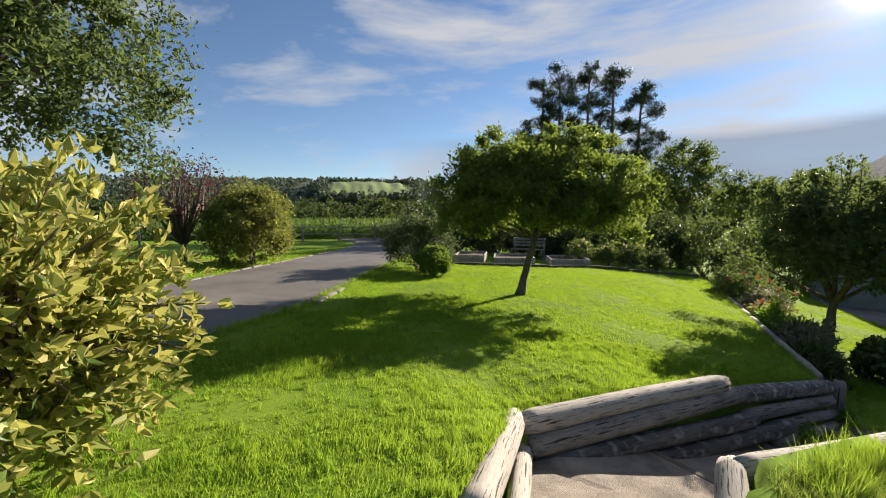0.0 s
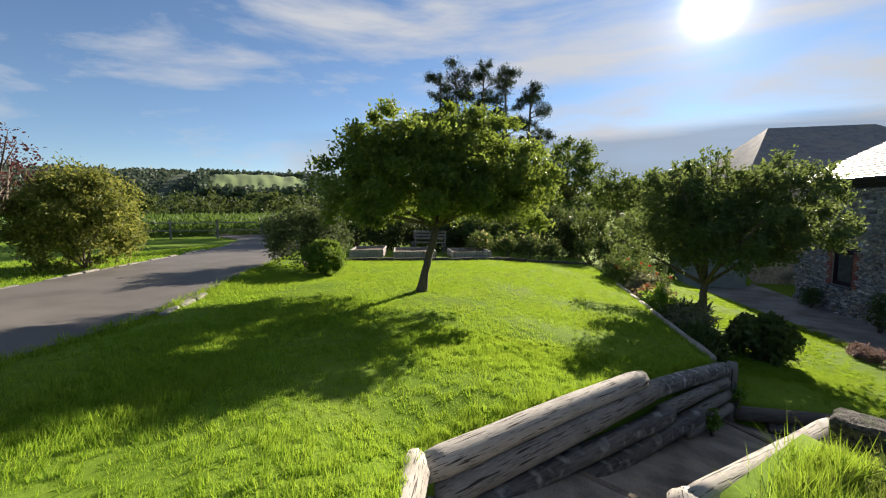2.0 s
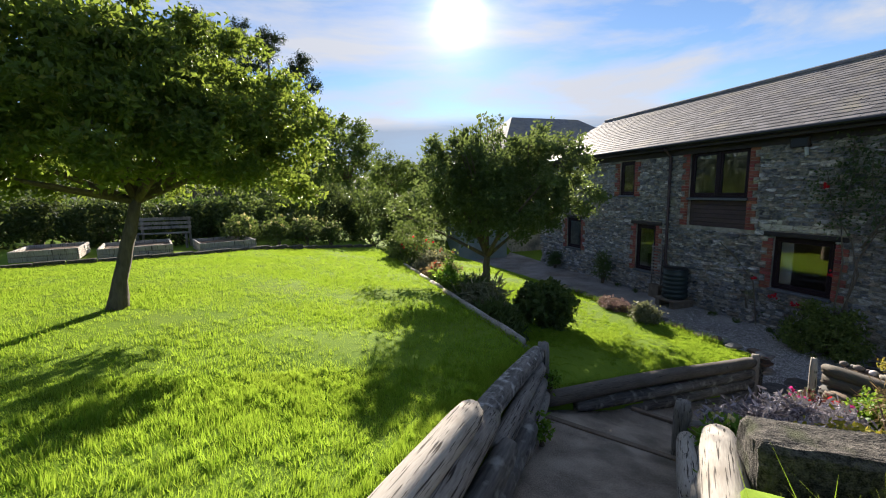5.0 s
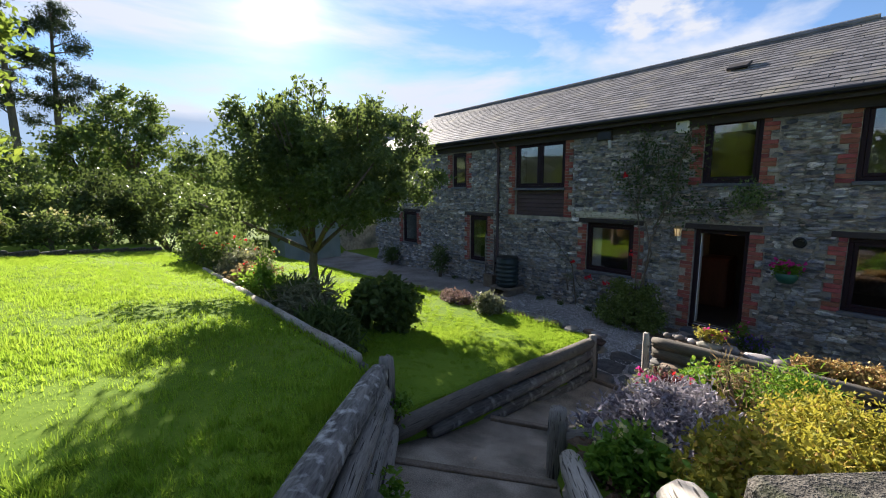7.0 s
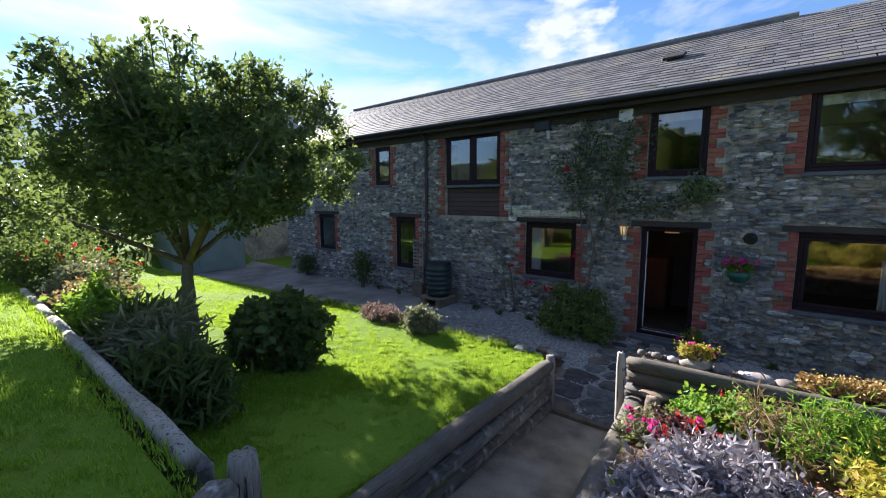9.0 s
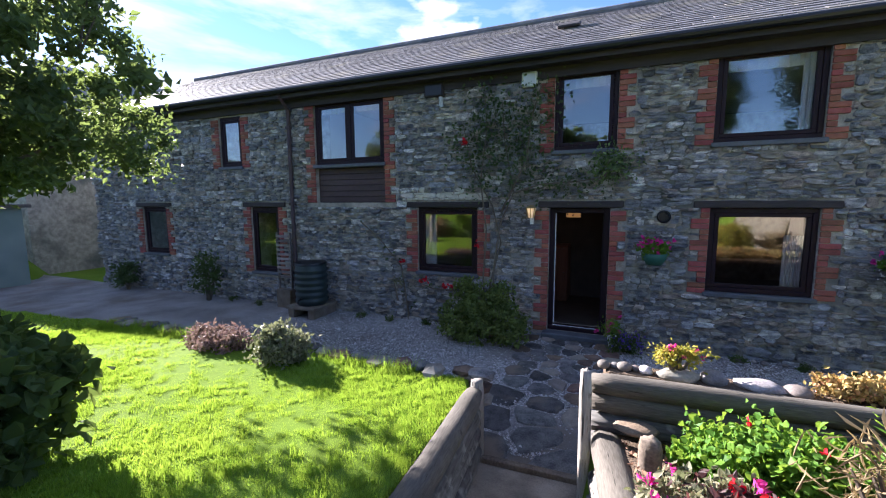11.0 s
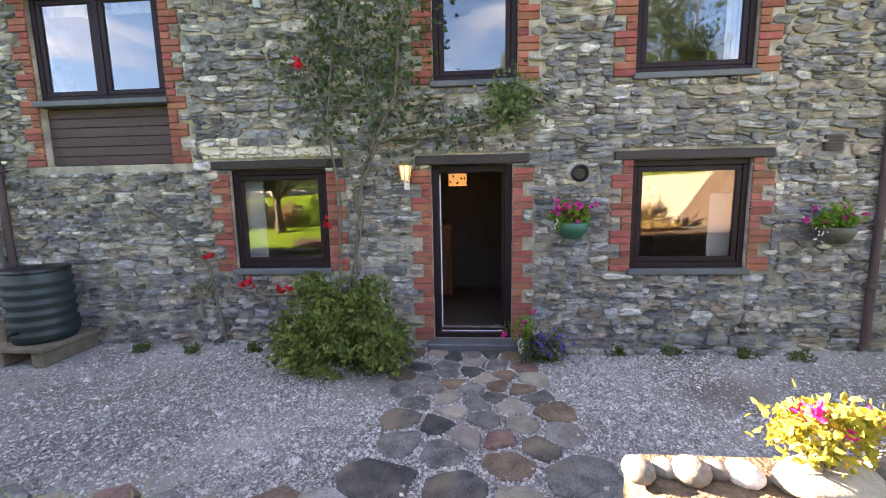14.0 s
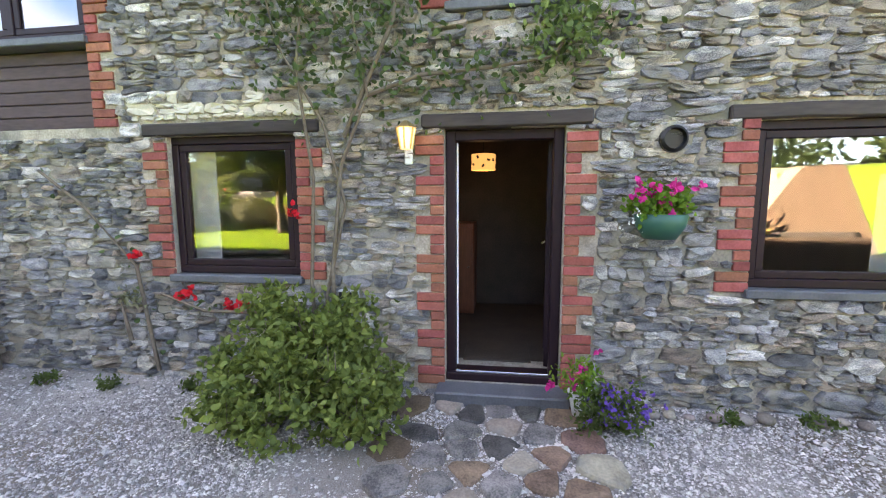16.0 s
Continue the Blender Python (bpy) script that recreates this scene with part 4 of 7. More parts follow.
part("fascia", box(EX - 0.002, EX + 0.05, Y0 - 0.2, Y1 + 0.2, EAVE - 0.16, EAVE - 0.005), M_LINTEL, house, "dark brown fascia board")
part("soffit", box(EX + 0.052, WX - 0.01, Y0, Y1, EAVE - 0.15, EAVE - 0.12), M_LINTEL, house)
part("wall_plate", box(WX - 0.06, WX - 0.012, Y0, Y1, EAVE - 0.3, EAVE - 0.152), M_LINTEL, house, "dark timber board under the eaves")
part("gutter", tube([(EX - 0.06, Y0, EAVE - 0.06), (EX - 0.06, Y1, EAVE - 0.03)], [0.055, 0.055], 10), M_BLACK, house, "black plastic gutter")


# ---- windows, door and fittings of the front ----
def ring(y0, y1, z0, z1, x0, x1, w, bevel=0.006):
    """A rectangular frame in the wall's plane: four rails in one mesh."""
    bm = box(x0, x1, y0, y1, z1 - w, z1, bevel)
    box(x0, x1, y0, y1, z0, z0 + w, bevel, bm)
    box(x0, x1, y0, y0 + w, z0 + w, z1 - w, bevel, bm)
    box(x0, x1, y1 - w, y1, z0 + w, z1 - w, bevel, bm)
    return bm


def window(name, y0, y1, z0, z1, label, mullion=False, sill=M_SILL):
    t = thing(name, label, "window", WX, (y0 + y1) / 2, z0, kind="structure")
    x = WX + 0.035
    part("window_frame", ring(y0 + 0.004, y1 - 0.004, z0 + 0.03, z1 - 0.002, x, x + 0.08, 0.06), M_FRAME, t)
    bays = [(y0 + 0.066, y1 - 0.066)]
    if mullion:
        m = (y0 + y1) / 2
        part("mullion", box(x + 0.002, x + 0.078, m - 0.035, m + 0.035, z0 + 0.092, z1 - 0.064, 0.005), M_FRAME, t)
        bays = [(y0 + 0.066, m - 0.037), (m + 0.037, y1 - 0.066)]
    for a, b in bays:
        part("sash", ring(a, b, z0 + 0.092, z1 - 0.064, x + 0.012, x + 0.06, 0.055), M_FRAME, t)
        p = part("pane", box(x + 0.03, x + 0.036, a + 0.045, b - 0.045, z0 + 0.137, z1 - 0.11), M_GLASS, t)
        p.visible_shadow = False
    s = part("window_sill", box(WX - 0.06, WX + 0.12, y0 - 0.03, y1 + 0.03, z0 - 0.035, z0 + 0.027, 0.008), sill, t, "grey slate sill")
    return t


def lintel(y0, y1, z0, z1, seed):
    bm = box(WX - 0.035, WX + 0.08, y0, y1, z0, z1, 0.012)
    bmesh.ops.subdivide_edges(bm, edges=[e for e in bm.edges if abs(e.verts[0].co.y - e.verts[1].co.y) > 0.5], cuts=6)
    for v in bm.verts:
        v.co.z += 0.008 * noise.noise(v.co * 3 + Vector((seed, 0, 0)))
        v.co.x += 0.006 * noise.noise(v.co * 4 + Vector((0, seed, 0)))
    part("lintel", bm, M_LINTEL, house, "dark stained timber lintel")


n_win = 0
LINTELS = {}
for key, (y0, y1, z0, z1) in OPENINGS.items():
    if key == "door":
        continue
    n_win += 1
    if key == "up_c":
        window(f"window_{n_win}", y0, y1, 0.85, z1, "wide brown two-light window above a boarded panel", True)
        w = part("apron", box(WX + 0.1, WX + 0.16, y0 + 0.004, y1 - 0.004, z0 + 0.002, 0.812), M_LINTEL, house, "brown boarded panel below the window")
        for k in range(6):
            part("board", box(WX + 0.07, WX + 0.097, y0 + 0.01, y1 - 0.01, z0 + 0.01 + k * 0.108, z0 + 0.112 + k * 0.108, 0.006), M_CLADDING, w)
    else:
        window(f"window_{n_win}", y0, y1, z0, z1, "dark brown framed window reflecting the garden" if z0 < 0 else "dark brown upper window reflecting the sky")
    over = 0.2 if z0 < 0 else 0.12
    top = 0.1 if z0 < 0 else 0.09
    LINTELS[key] = (y0 - over, y1 + over, z1 - 0.0, z1 + top)
    if key not in ("up_c", "up_d"):
        lintel(y0 - over, y1 + over, z1 + 0.002, z1 + top, n_win)
LINTELS["door"] = (5.79, 7.02, 0.06, 0.165)
lintel(5.79, 7.02, 0.062, 0.165, 77)


def blind(y0, y1, z0, z1, name, label, cat, mat=M_WHITE, folds=9):
    """A pale cloth just inside the glass, gently folded."""
    bm = bmesh.new()
    cols = []
    for k in range(folds * 2 + 1):
        y = y0 + (y1 - y0) * k / (folds * 2)
        x = WX + 0.2 + (0.012 if k % 2 else -0.012)
        cols.append((bm.verts.new((x, y, z0)), bm.verts.new((x, y, z1))))
    for a, b in zip(cols, cols[1:]):
        bm.faces.new((a[0], b[0], b[1], a[1]))
    ext = bmesh.ops.extrude_face_region(bm, geom=bm.faces[:])
    bmesh.ops.translate(bm, vec=(0.006, 0, 0), verts=[v for v in ext["geom"] if isinstance(v, bmesh.types.BMVert)])
    tagged(part(name, bm, mat), label, cat)


M_CLOTH = surface("white_cloth", (0.66, 0.65, 0.62), (0.8, 0.79, 0.77), 6, 0.9, 0.1, 90)
blind(8.86, 9.1, -1.08, 0.05, "curtain", "white cloth curtain drawn aside behind the glass", "curtain", M_CLOTH)
blind(3.56, 3.82, -1.1, -0.3, "curtain", "pale cloth hanging low behind the glass", "curtain", M_CLOTH)
for a, b in ((3.6, 4.7), (5.95, 6.78), (9.86, 10.5), (10.66, 11.3)):
    blind(a, b, 1.86, 2.08, "roller_blind", "white blind rolled up at the window's head", "blind", M_CLOTH, 5)

blind(3.62, 3.78, 0.94, 2.08, "curtain", "white cloth strip drawn to the window's side", "curtain", M_CLOTH, 3)

# door: frame, step, open leaf
y0, y1 = 5.97, 6.85
door = thing("door_1", "dark brown front door standing open inward", "door", WX, 6.4, -1.9, kind="structure")
bm = box(WX + 0.06, WX + 0.17, y0 + 0.004, y0 + 0.075, -1.86, 0.055, 0.006)
box(WX + 0.06, WX + 0.17, y1 - 0.075, y1 - 0.004, -1.86, 0.055, 0.006, bm)
box(WX + 0.06, WX + 0.17, y0 + 0.075, y1 - 0.075, -0.02, 0.055, 0.006, bm)
part("door_frame", bm, M_FRAME, door)
part("weather_strip", box(WX + 0.115, WX + 0.135, y1 - 0.092, y1 - 0.078, -1.8, -0.03, 0.003), M_WHITE, door, "white draught strip")
part("threshold", box(WX + 0.02, WX + 0.2, y0 + 0.006, y1 - 0.006, -1.896, -1.835, 0.006), M_FRAME, door, "brown timber threshold")
part("threshold_bar", box(WX + 0.03, WX + 0.06, y0 + 0.08, y1 - 0.08, -1.833, -1.815, 0.003), M_METAL, door, "bright metal threshold bar")
hinge = Vector((WX + 0.19, y0 + 0.08, 0))
leaf_m = Matrix.Translation(hinge) @ Matrix.Rotation(radians(-8), 4, "Z")
bm = box(0.0, 0.76, -0.022, 0.022, -1.82, -0.03, 0.004)
bmesh.ops.transform(bm, matrix=leaf_m, verts=bm.verts)
leaf = part("door_leaf", bm, M_FRAME, door)
for z0, z1 in ((-1.7, -1.1), (-1.0, -0.65), (-0.55, -0.12)):
    for a, b in ((0.09, 0.35), (0.42, 0.68)):
        bm = box(a, b, 0.023, 0.033, z0, z1, 0.008)
        bmesh.ops.transform(bm, matrix=leaf_m, verts=bm.verts)
        part("panel", bm, M_FRAME, leaf)
bm = box(0.66, 0.7, 0.0235, 0.032, -0.98, -0.78, 0.004)
tube([(0.68, 0.03, -0.86), (0.68, 0.07, -0.86), (0.56, 0.075, -0.86)], [0.009] * 3, 8, bm=bm)
bmesh.ops.transform(bm, matrix=leaf_m, verts=bm.verts)
part("handle", bm, M_METAL, leaf, "polished metal lever handle")
tagged(part("door_step", box(WX - 0.2, WX + 0.015, y0 - 0.05, y1 + 0.06, -2.05, -1.9, 0.012), M_SILL), "dark slate step below the front door", "step", kind="structure")

# hall behind the door
hall = thing("cabinet", "reddish wooden cupboard standing in the dark hall", "cabinet", 12.2, 6.95, -1.9)
M_WOODRED = surface("red_wood", (0.16, 0.06, 0.035), (0.28, 0.11, 0.06), 5, 0.5, 0.1, 60, stretch=(1, 1, 0.15))
part("body", box(11.4, 11.99, 6.75, 7.33, -1.89, -0.75, 0.01), M_WOODRED, hall)
part("door", box(11.37, 11.398, 6.77, 7.31, -1.85, -0.8, 0.006), M_WOODRED, hall)
part("knob", turned([(0.008, 0), (0.016, 0.01), (0.014, 0.02)], 11.36, 6.82, -1.3, 10), M_METAL, hall)
lampshade = thing("pendant_lamp", "lit orange patterned drum shade hanging in the hall", "lamp", 10.9, 6.62, 0.34)
M_SHADE = plain("lit_shade", (0.8, 0.42, 0.14), 0.8, 0, 0.045, (1.0, 0.5, 0.16))
part("cord", tube([(10.9, 6.62, 0.35), (10.9, 6.62, 0.02)], [0.004, 0.004], 6), M_BLACK, lampshade)
bm = bmesh.new()
bmesh.ops.create_cone(bm, cap_ends=False, segments=28, radius1=0.13, radius2=0.13, depth=0.17, matrix=Matrix.Translation((10.9, 6.62, -0.06)))
part("shade", bm, M_SHADE, lampshade, "orange drum shade", smooth=True)
bm = bmesh.new()
for k in range(14):
    a = k * 0.45
    box(-0.011, 0.011, -0.002, 0.002, -0.016, 0.016, bm=bm)
    bmesh.ops.transform(bm, matrix=Matrix.Translation((10.9 + 0.133 * math.cos(a), 6.62 + 0.133 * math.sin(a), -0.06 + 0.05 * math.sin(k * 2.4))) @ Matrix.Rotation(a + math.pi / 2, 4, "Z") @ Matrix.Rotation(k, 4, "Y"), verts=bm.verts[-8:])
tagged(part("pattern", bm, M_LINTEL, lampshade, "dark leaf motifs"), kind="stuff")
bulb = new("hall_bulb", bpy.data.lights.new("hall_bulb", "POINT"))
bulb.data.energy, bulb.data.color, bulb.data.shadow_soft_size = 0.04, (1.0, 0.62, 0.3), 0.05
bulb.location = (10.9, 6.62, -0.2)
tagged(part("door_mat", box(WX + 0.45, WX + 0.95, 6.15, 6.75, -1.898, -1.885, 0.004), M_INNER_FLOOR), "dull brown mat lying inside the door", "mat")

# lantern by the door
lan = thing("wall_lantern", "lit brass and glass lantern fixed beside the door", "lamp", WX, 7.12, 0.0)
M_BRASS = plain("aged_brass", (0.55, 0.42, 0.2), 0.4, 0.9)
M_LIT = plain("lit_glass", (1.0, 0.85, 0.55), 0.5, 0, 0.045, (1.0, 0.62, 0.25))
part("wall_plate", box(WX - 0.03, WX - 0.001, 7.09, 7.15, -0.2, -0.06, 0.006), M_WHITE, lan)
part("arm", tube([(WX - 0.02, 7.12, -0.14), (WX - 0.1, 7.12, -0.14), (WX - 0.1, 7.12, -0.1)], [0.012] * 3, 8), M_WHITE, lan)
bm = bmesh.new()
bmesh.ops.create_cone(bm, cap_ends=True, segments=6, radius1=0.042, radius2=0.07, depth=0.15, matrix=Matrix.Translation((WX - 0.1, 7.12, -0.02)))
part("glass", bm, M_LIT, lan, "glowing glass panes")
bm = bmesh.new()
bmesh.ops.create_cone(bm, cap_ends=True, segments=6, radius1=0.085, radius2=0.02, depth=0.05, matrix=Matrix.Translation((WX - 0.1, 7.12, 0.082)))
part("cap", bm, M_BRASS, lan)
bm = bmesh.new()
for k in range(6):
    a = k * math.pi / 3
    tube([(WX - 0.1 + 0.044 * math.cos(a), 7.12 + 0.044 * math.sin(a), -0.095), (WX - 0.1 + 0.072 * math.cos(a), 7.12 + 0.072 * math.sin(a), 0.055)], [0.007, 0.007], 4, bm=bm)
part("cage", bm, M_BRASS, lan)
lb = new("lantern_bulb", bpy.data.lights.new("lantern_bulb", "POINT"))
lb.data.energy, lb.data.color, lb.data.shadow_soft_size = 0.03, (1.0, 0.7, 0.38), 0.05
lb.location = (WX - 0.2, 7.12, 0.0)

rv = part("roof_vent", box(-0.16, 0.16, -0.2, 0.2, 0.01, 0.07, 0.02), M_LINTEL, house, "small dark vent among the slates")
rv.matrix_basis = Matrix.Translation(Vector((11.1, 6.82, EAVE + (11.1 - EX) * math.tan(slope) + 0.03)) - house.location) @ Matrix.Rotation(-slope, 4, "Y")
# vents, boxes and pipes on the wall
flue = thing("flue", "round black flue outlet in a mortar collar", "vent", WX, 5.27, -0.06)
part("collar", turned([(0.15, 0), (0.13, 0.03)], 0, 0, 0, 24), M_MORTAR, flue)
part("pipe", turned([(0.09, 0.0), (0.09, 0.07), (0.07, 0.09), (0.065, 0.05)], 0, 0, 0, 24), M_BLACK, flue, "black plastic pipe")
for o in flue.children:
    o.matrix_basis = Matrix.Translation((-0.001, 0, 0)) @ Matrix.Rotation(-math.pi / 2, 4, "Y")
air = thing("air_brick", "small brown clay air brick in the wall", "vent", WX, 2.78, 0.19)
part("body", box(WX - 0.05, WX + 0.02, 2.7, 2.87, 0.11, 0.27, 0.005), M_CLADDING, air)
for k in range(4):
    part("slat", box(WX - 0.056, WX - 0.0505, 2.715, 2.855, 0.13 + k * 0.034, 0.145 + k * 0.034), M_LINTEL, air)
alarm = thing("alarm_box", "white alarm box with yellowed base high on the wall", "alarm", WX, 7.19, 1.88)
part("case", box(WX - 0.08, WX - 0.001, 7.07, 7.31, 1.9, 2.12, 0.02), M_WHITE, alarm)
part("face", box(WX - 0.087, WX - 0.081, 7.1, 7.28, 1.94, 2.09, 0.003), plain("grey_face", (0.6, 0.62, 0.65), 0.4), alarm)
vent2 = thing("extractor_vent", "dark extractor hood with a short grey pipe under the eaves", "vent", WX, 8.78, 1.9)
part("hood", box(WX - 0.1, WX - 0.001, 8.6, 8.95, 1.9, 2.12, 0.012), M_LINTEL, vent2)
part("pipe", tube([(WX - 0.05, 8.67, 1.899), (WX - 0.05, 8.65, 1.73)], [0.035, 0.035], 12), plain("grey_pipe", (0.45, 0.47, 0.48), 0.5), vent2)
part("flap", box(WX - 0.112, WX - 0.101, 8.63, 8.92, 1.92, 2.09, 0.004), M_BLACK, vent2)
flood = thing("nest_box", "dark timber box fixed under the eaves", "box", WX, 2.5, 1.9)
part("body", box(WX - 0.18, WX - 0.001, 2.33, 2.68, 1.88, 2.08, 0.01), M_LINTEL, flood)
part("lid", box(WX - 0.22, WX - 0.001, 2.3, 2.71, 2.083, 2.11, 0.006), M_LINTEL, flood)
part("front", box(WX - 0.19, WX - 0.183, 2.37, 2.64, 1.91, 2.05, 0.004), M_SILL, flood)
for y, n in ((2.3, "downpipe"), (11.93, "downpipe")):
    dp = thing(n, "brown plastic downpipe running down the wall", "pipe", WX, y, GRAVEL_Z)
    part("pipe", tube([(EX - 0.04, y, EAVE - 0.1), (WX - 0.07, y, EAVE - 0.34), (WX - 0.07, y, -1.95)], [0.04] * 3, 12), M_CLADDING, dp)
    for z in (1.6, 0.1, -1.3):
        part("clip", box(WX - 0.12, WX - 0.001, y - 0.055, y + 0.055, z, z + 0.05, 0.006), M_CLADDING, dp)
meter = thing("wall_socket", "grey double outdoor socket fixed low on the wall", "socket", WX, 7.62, -1.25)
part("box", box(WX - 0.07, WX - 0.001, 7.54, 7.7, -1.25, -1.17, 0.008), plain("socket_grey", (0.4, 0.4, 0.4), 0.5), meter)
for a in (7.56, 7.63):
    part("cover", box(WX - 0.078, WX - 0.071, a, a + 0.055, -1.24, -1.18, 0.003), M_BLACK, meter)


def basket(y, z, label, blooms=26, pot=(0.02, 0.1, 0.07)):
    t = thing("hanging_basket", label, "hanging basket", WX - 0.15, y, z)
    part("pot", turned([(0.1, -0.13), (0.15, -0.05), (0.165, 0.03), (0.15, 0.035), (0.14, 0.0)], WX - 0.18, y, z, 20), plain("basket_pot", pot, 0.5), t, smooth=True)
    part("bracket", box(WX - 0.03, WX - 0.001, y - 0.1, y + 0.1, z + 0.08, z + 0.2, 0.01), M_SILL, t)
    pts, _ = clumps((WX - 0.19, y, z + 0.1), (0.13, 0.2, 0.1), 40, 14, 0.035, int(y * 10), 0.3)
    leaves("foliage", pts, 0.045, L_LIME, t, slim=0.7, seed=2)
    r = np.random.RandomState(int(y * 7))
    f = np.array([WX - 0.21, y, z + 0.15]) + r.normal(0, 1, (blooms, 3)) * (0.06, 0.11, 0.05)
    tagged(leaves("blossom", np.repeat(f, 6, 0), 0.04, F_PINK, t, slim=0.95, seed=3), kind="stuff")
    f = np.array([WX - 0.24, y + 0.12, z - 0.02]) + r.normal(0, 1, (24, 3)) * (0.03, 0.07, 0.05)
    tagged(leaves("trailing_blossom", np.repeat(f, 3, 0), 0.018, M_WHITE, t, slim=0.9, seed=4), kind="stuff")


basket(5.37, -0.6, "green hanging basket with magenta petunias on the stone wall")
basket(2.8, -0.68, "dull brown hanging basket of pink flowers by the downpipe", 13, (0.07, 0.065, 0.045))

# water butt on its stand, ladder, pot
butt = thing("water_butt", "dark green ribbed plastic water butt on a brick stand", "water butt", 9.05, 11.25, GRAVEL_Z)
prof = [(0.27, 0.22)]
for k in range(6):
    z = 0.26 + k * 0.115
    prof += [(0.29, z), (0.31, z + 0.04), (0.31, z + 0.065), (0.285, z + 0.09)]
prof += [(0.3, 0.97), (0.27, 1.0)]
part("barrel", turned(prof, 9.05, 11.25, GRAVEL_Z, 28), plain("dark_green_plastic", (0.022, 0.035, 0.034), 0.5), butt, smooth=True)
part("lid", turned([(0.3, 1.0), (0.29, 1.03), (0.1, 1.05)], 9.05, 11.25, GRAVEL_Z, 28), M_BLACK, butt)
for a in (10.95, 11.42):
    part("stand_leg", box(8.72, 9.38, a, a + 0.14, GRAVEL_Z, GRAVEL_Z + 0.16, 0.01), M_BOARD, butt)
part("stand_top", box(8.7, 9.4, 10.92, 11.6, GRAVEL_Z + 0.162, GRAVEL_Z + 0.218, 0.01), M_BOARD, butt)
part("tap", tube([(8.76, 11.25, GRAVEL_Z + 0.36), (8.68, 11.25, GRAVEL_Z + 0.36), (8.67, 11.25, GRAVEL_Z + 0.3)], [0.018] * 3, 8), M_BLACK, butt)
lad = thing("slatted_rack", "pale grey slatted timber rack leaning on the wall", "rack", 9.3, 12.1, -1.5)
for y in (11.94, 12.28):
    part("side_rail", box(9.27, 9.31, y, y + 0.03, -1.62, -0.45, 0.004), M_COBBLE, lad)
for k in range(10):
    part("slat", box(9.262, 9.268, 11.94, 12.31, -1.38 + k * 0.092, -1.33 + k * 0.092), M_COBBLE, lad)
part("foot", box(9.2, 9.38, 11.94, 12.31, GRAVEL_Z, -1.622, 0.01), M_BOARD, lad)


def bed_at(x, y):
    return (x, y, float(bank_z(x, y)) + 0.03)


# ---- far country ----
def hill(name, label, az0, az1, r0, r1, heights, material, seed, base=-3.0, n=90, rows=10):
    """A smooth ridge seen across the valley, between two bearings."""
    v = []
    for j in range(rows + 1):
        f = j / rows
        for i in range(n + 1):
            az = radians(az0 + (az1 - az0) * i / n)
            h = np.interp(az0 + (az1 - az0) * i / n, [p[0] for p in heights], [p[1] for p in heights])
            r = r0 + (r1 - r0) * f
            z = base + (h - base) * (math.sin(f * math.pi / 2) ** 1.2) + noise.noise(Vector((i * 0.13, j * 0.3, seed))) * h * 0.04
            v.append((r * math.cos(az), r * math.sin(az), z))
    i = np.arange((n + 1) * (rows + 1)).reshape(rows + 1, n + 1)
    q = np.stack([i[:-1, :-1], i[1:, :-1], i[1:, 1:], i[:-1, 1:]], -1).reshape(-1, 4)
    return tagged(arrays(name, v, q, material, smooth=True), label, "hill", kind="structure")


M_FIELD = surface("far_pasture", (0.1, 0.16, 0.04), (0.17, 0.23, 0.07), 0.02, 0.95, 0.2, 0.3)
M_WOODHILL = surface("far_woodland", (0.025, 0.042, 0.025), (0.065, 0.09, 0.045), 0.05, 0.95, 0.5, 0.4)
hill("backdrop", "distant wooded hills across the valley", 20, 250, 380, 700, [(20, 30), (60, 24), (80, 26), (95, 32), (108, 42), (120, 49), (131, 51), (142, 49), (160, 44), (250, 40)], M_WOODHILL, 3)
hill("pasture_hill", "distant pale green pasture on the hilltop", 119.5, 132.5, 400, 565, [(119.5, 34), (122, 41), (127, 43.5), (131, 42), (132.5, 36)], M_FIELD, 5, base=15)


def far_trees(name, label, pts, leaf, mat, seed, category="wood", parent=None):
    ob = leaves(name, pts, leaf, mat, seed=seed, slim=0.8)
    return tagged(ob, label, category, kind="stuff")



def wood(name, label, az0, az1, r0, r1, h0, h1, trees_n, per, leaf, mat, seed, base=-2.5):
    r = np.random.RandomState(seed)
    out = []
    for k in range(trees_n):
        az, d, h = radians(r.uniform(az0, az1)), r.uniform(r0, r1), r.uniform(h0, h1)
        c = np.array([d * math.cos(az), d * math.sin(az), base + h * 0.55])
        p, _ = clumps(c, (h * 0.36, h * 0.36, h * 0.46), 26, max(4, per // 26), h * 0.07, seed * 100 + k, 0.6)
        out.append(p)
    return far_trees(name, label, np.concatenate(out), leaf, mat, seed)


wood("far_wood", "dark broadleaf woodland beyond the maize", 98, 172, 100, 160, 6.0, 9.0, 150, 260, 0.8, L_DARK, 11)
wood("far_wood", "hazy woodland beyond the garden hedge", 55, 98, 70, 130, 6, 9, 50, 220, 1.0, L_WOOD, 12)
wood("far_wood", "woodland on the far side of the drive", 172, 300, 60, 110, 8, 14, 70, 220, 1.1, L_DARK, 13)
wood("hilltop_wood", "scattered trees along the distant skyline", 98, 150, 640, 690, 7, 13, 30, 80, 3.4, L_FAR_HAZED, 14, base=38)

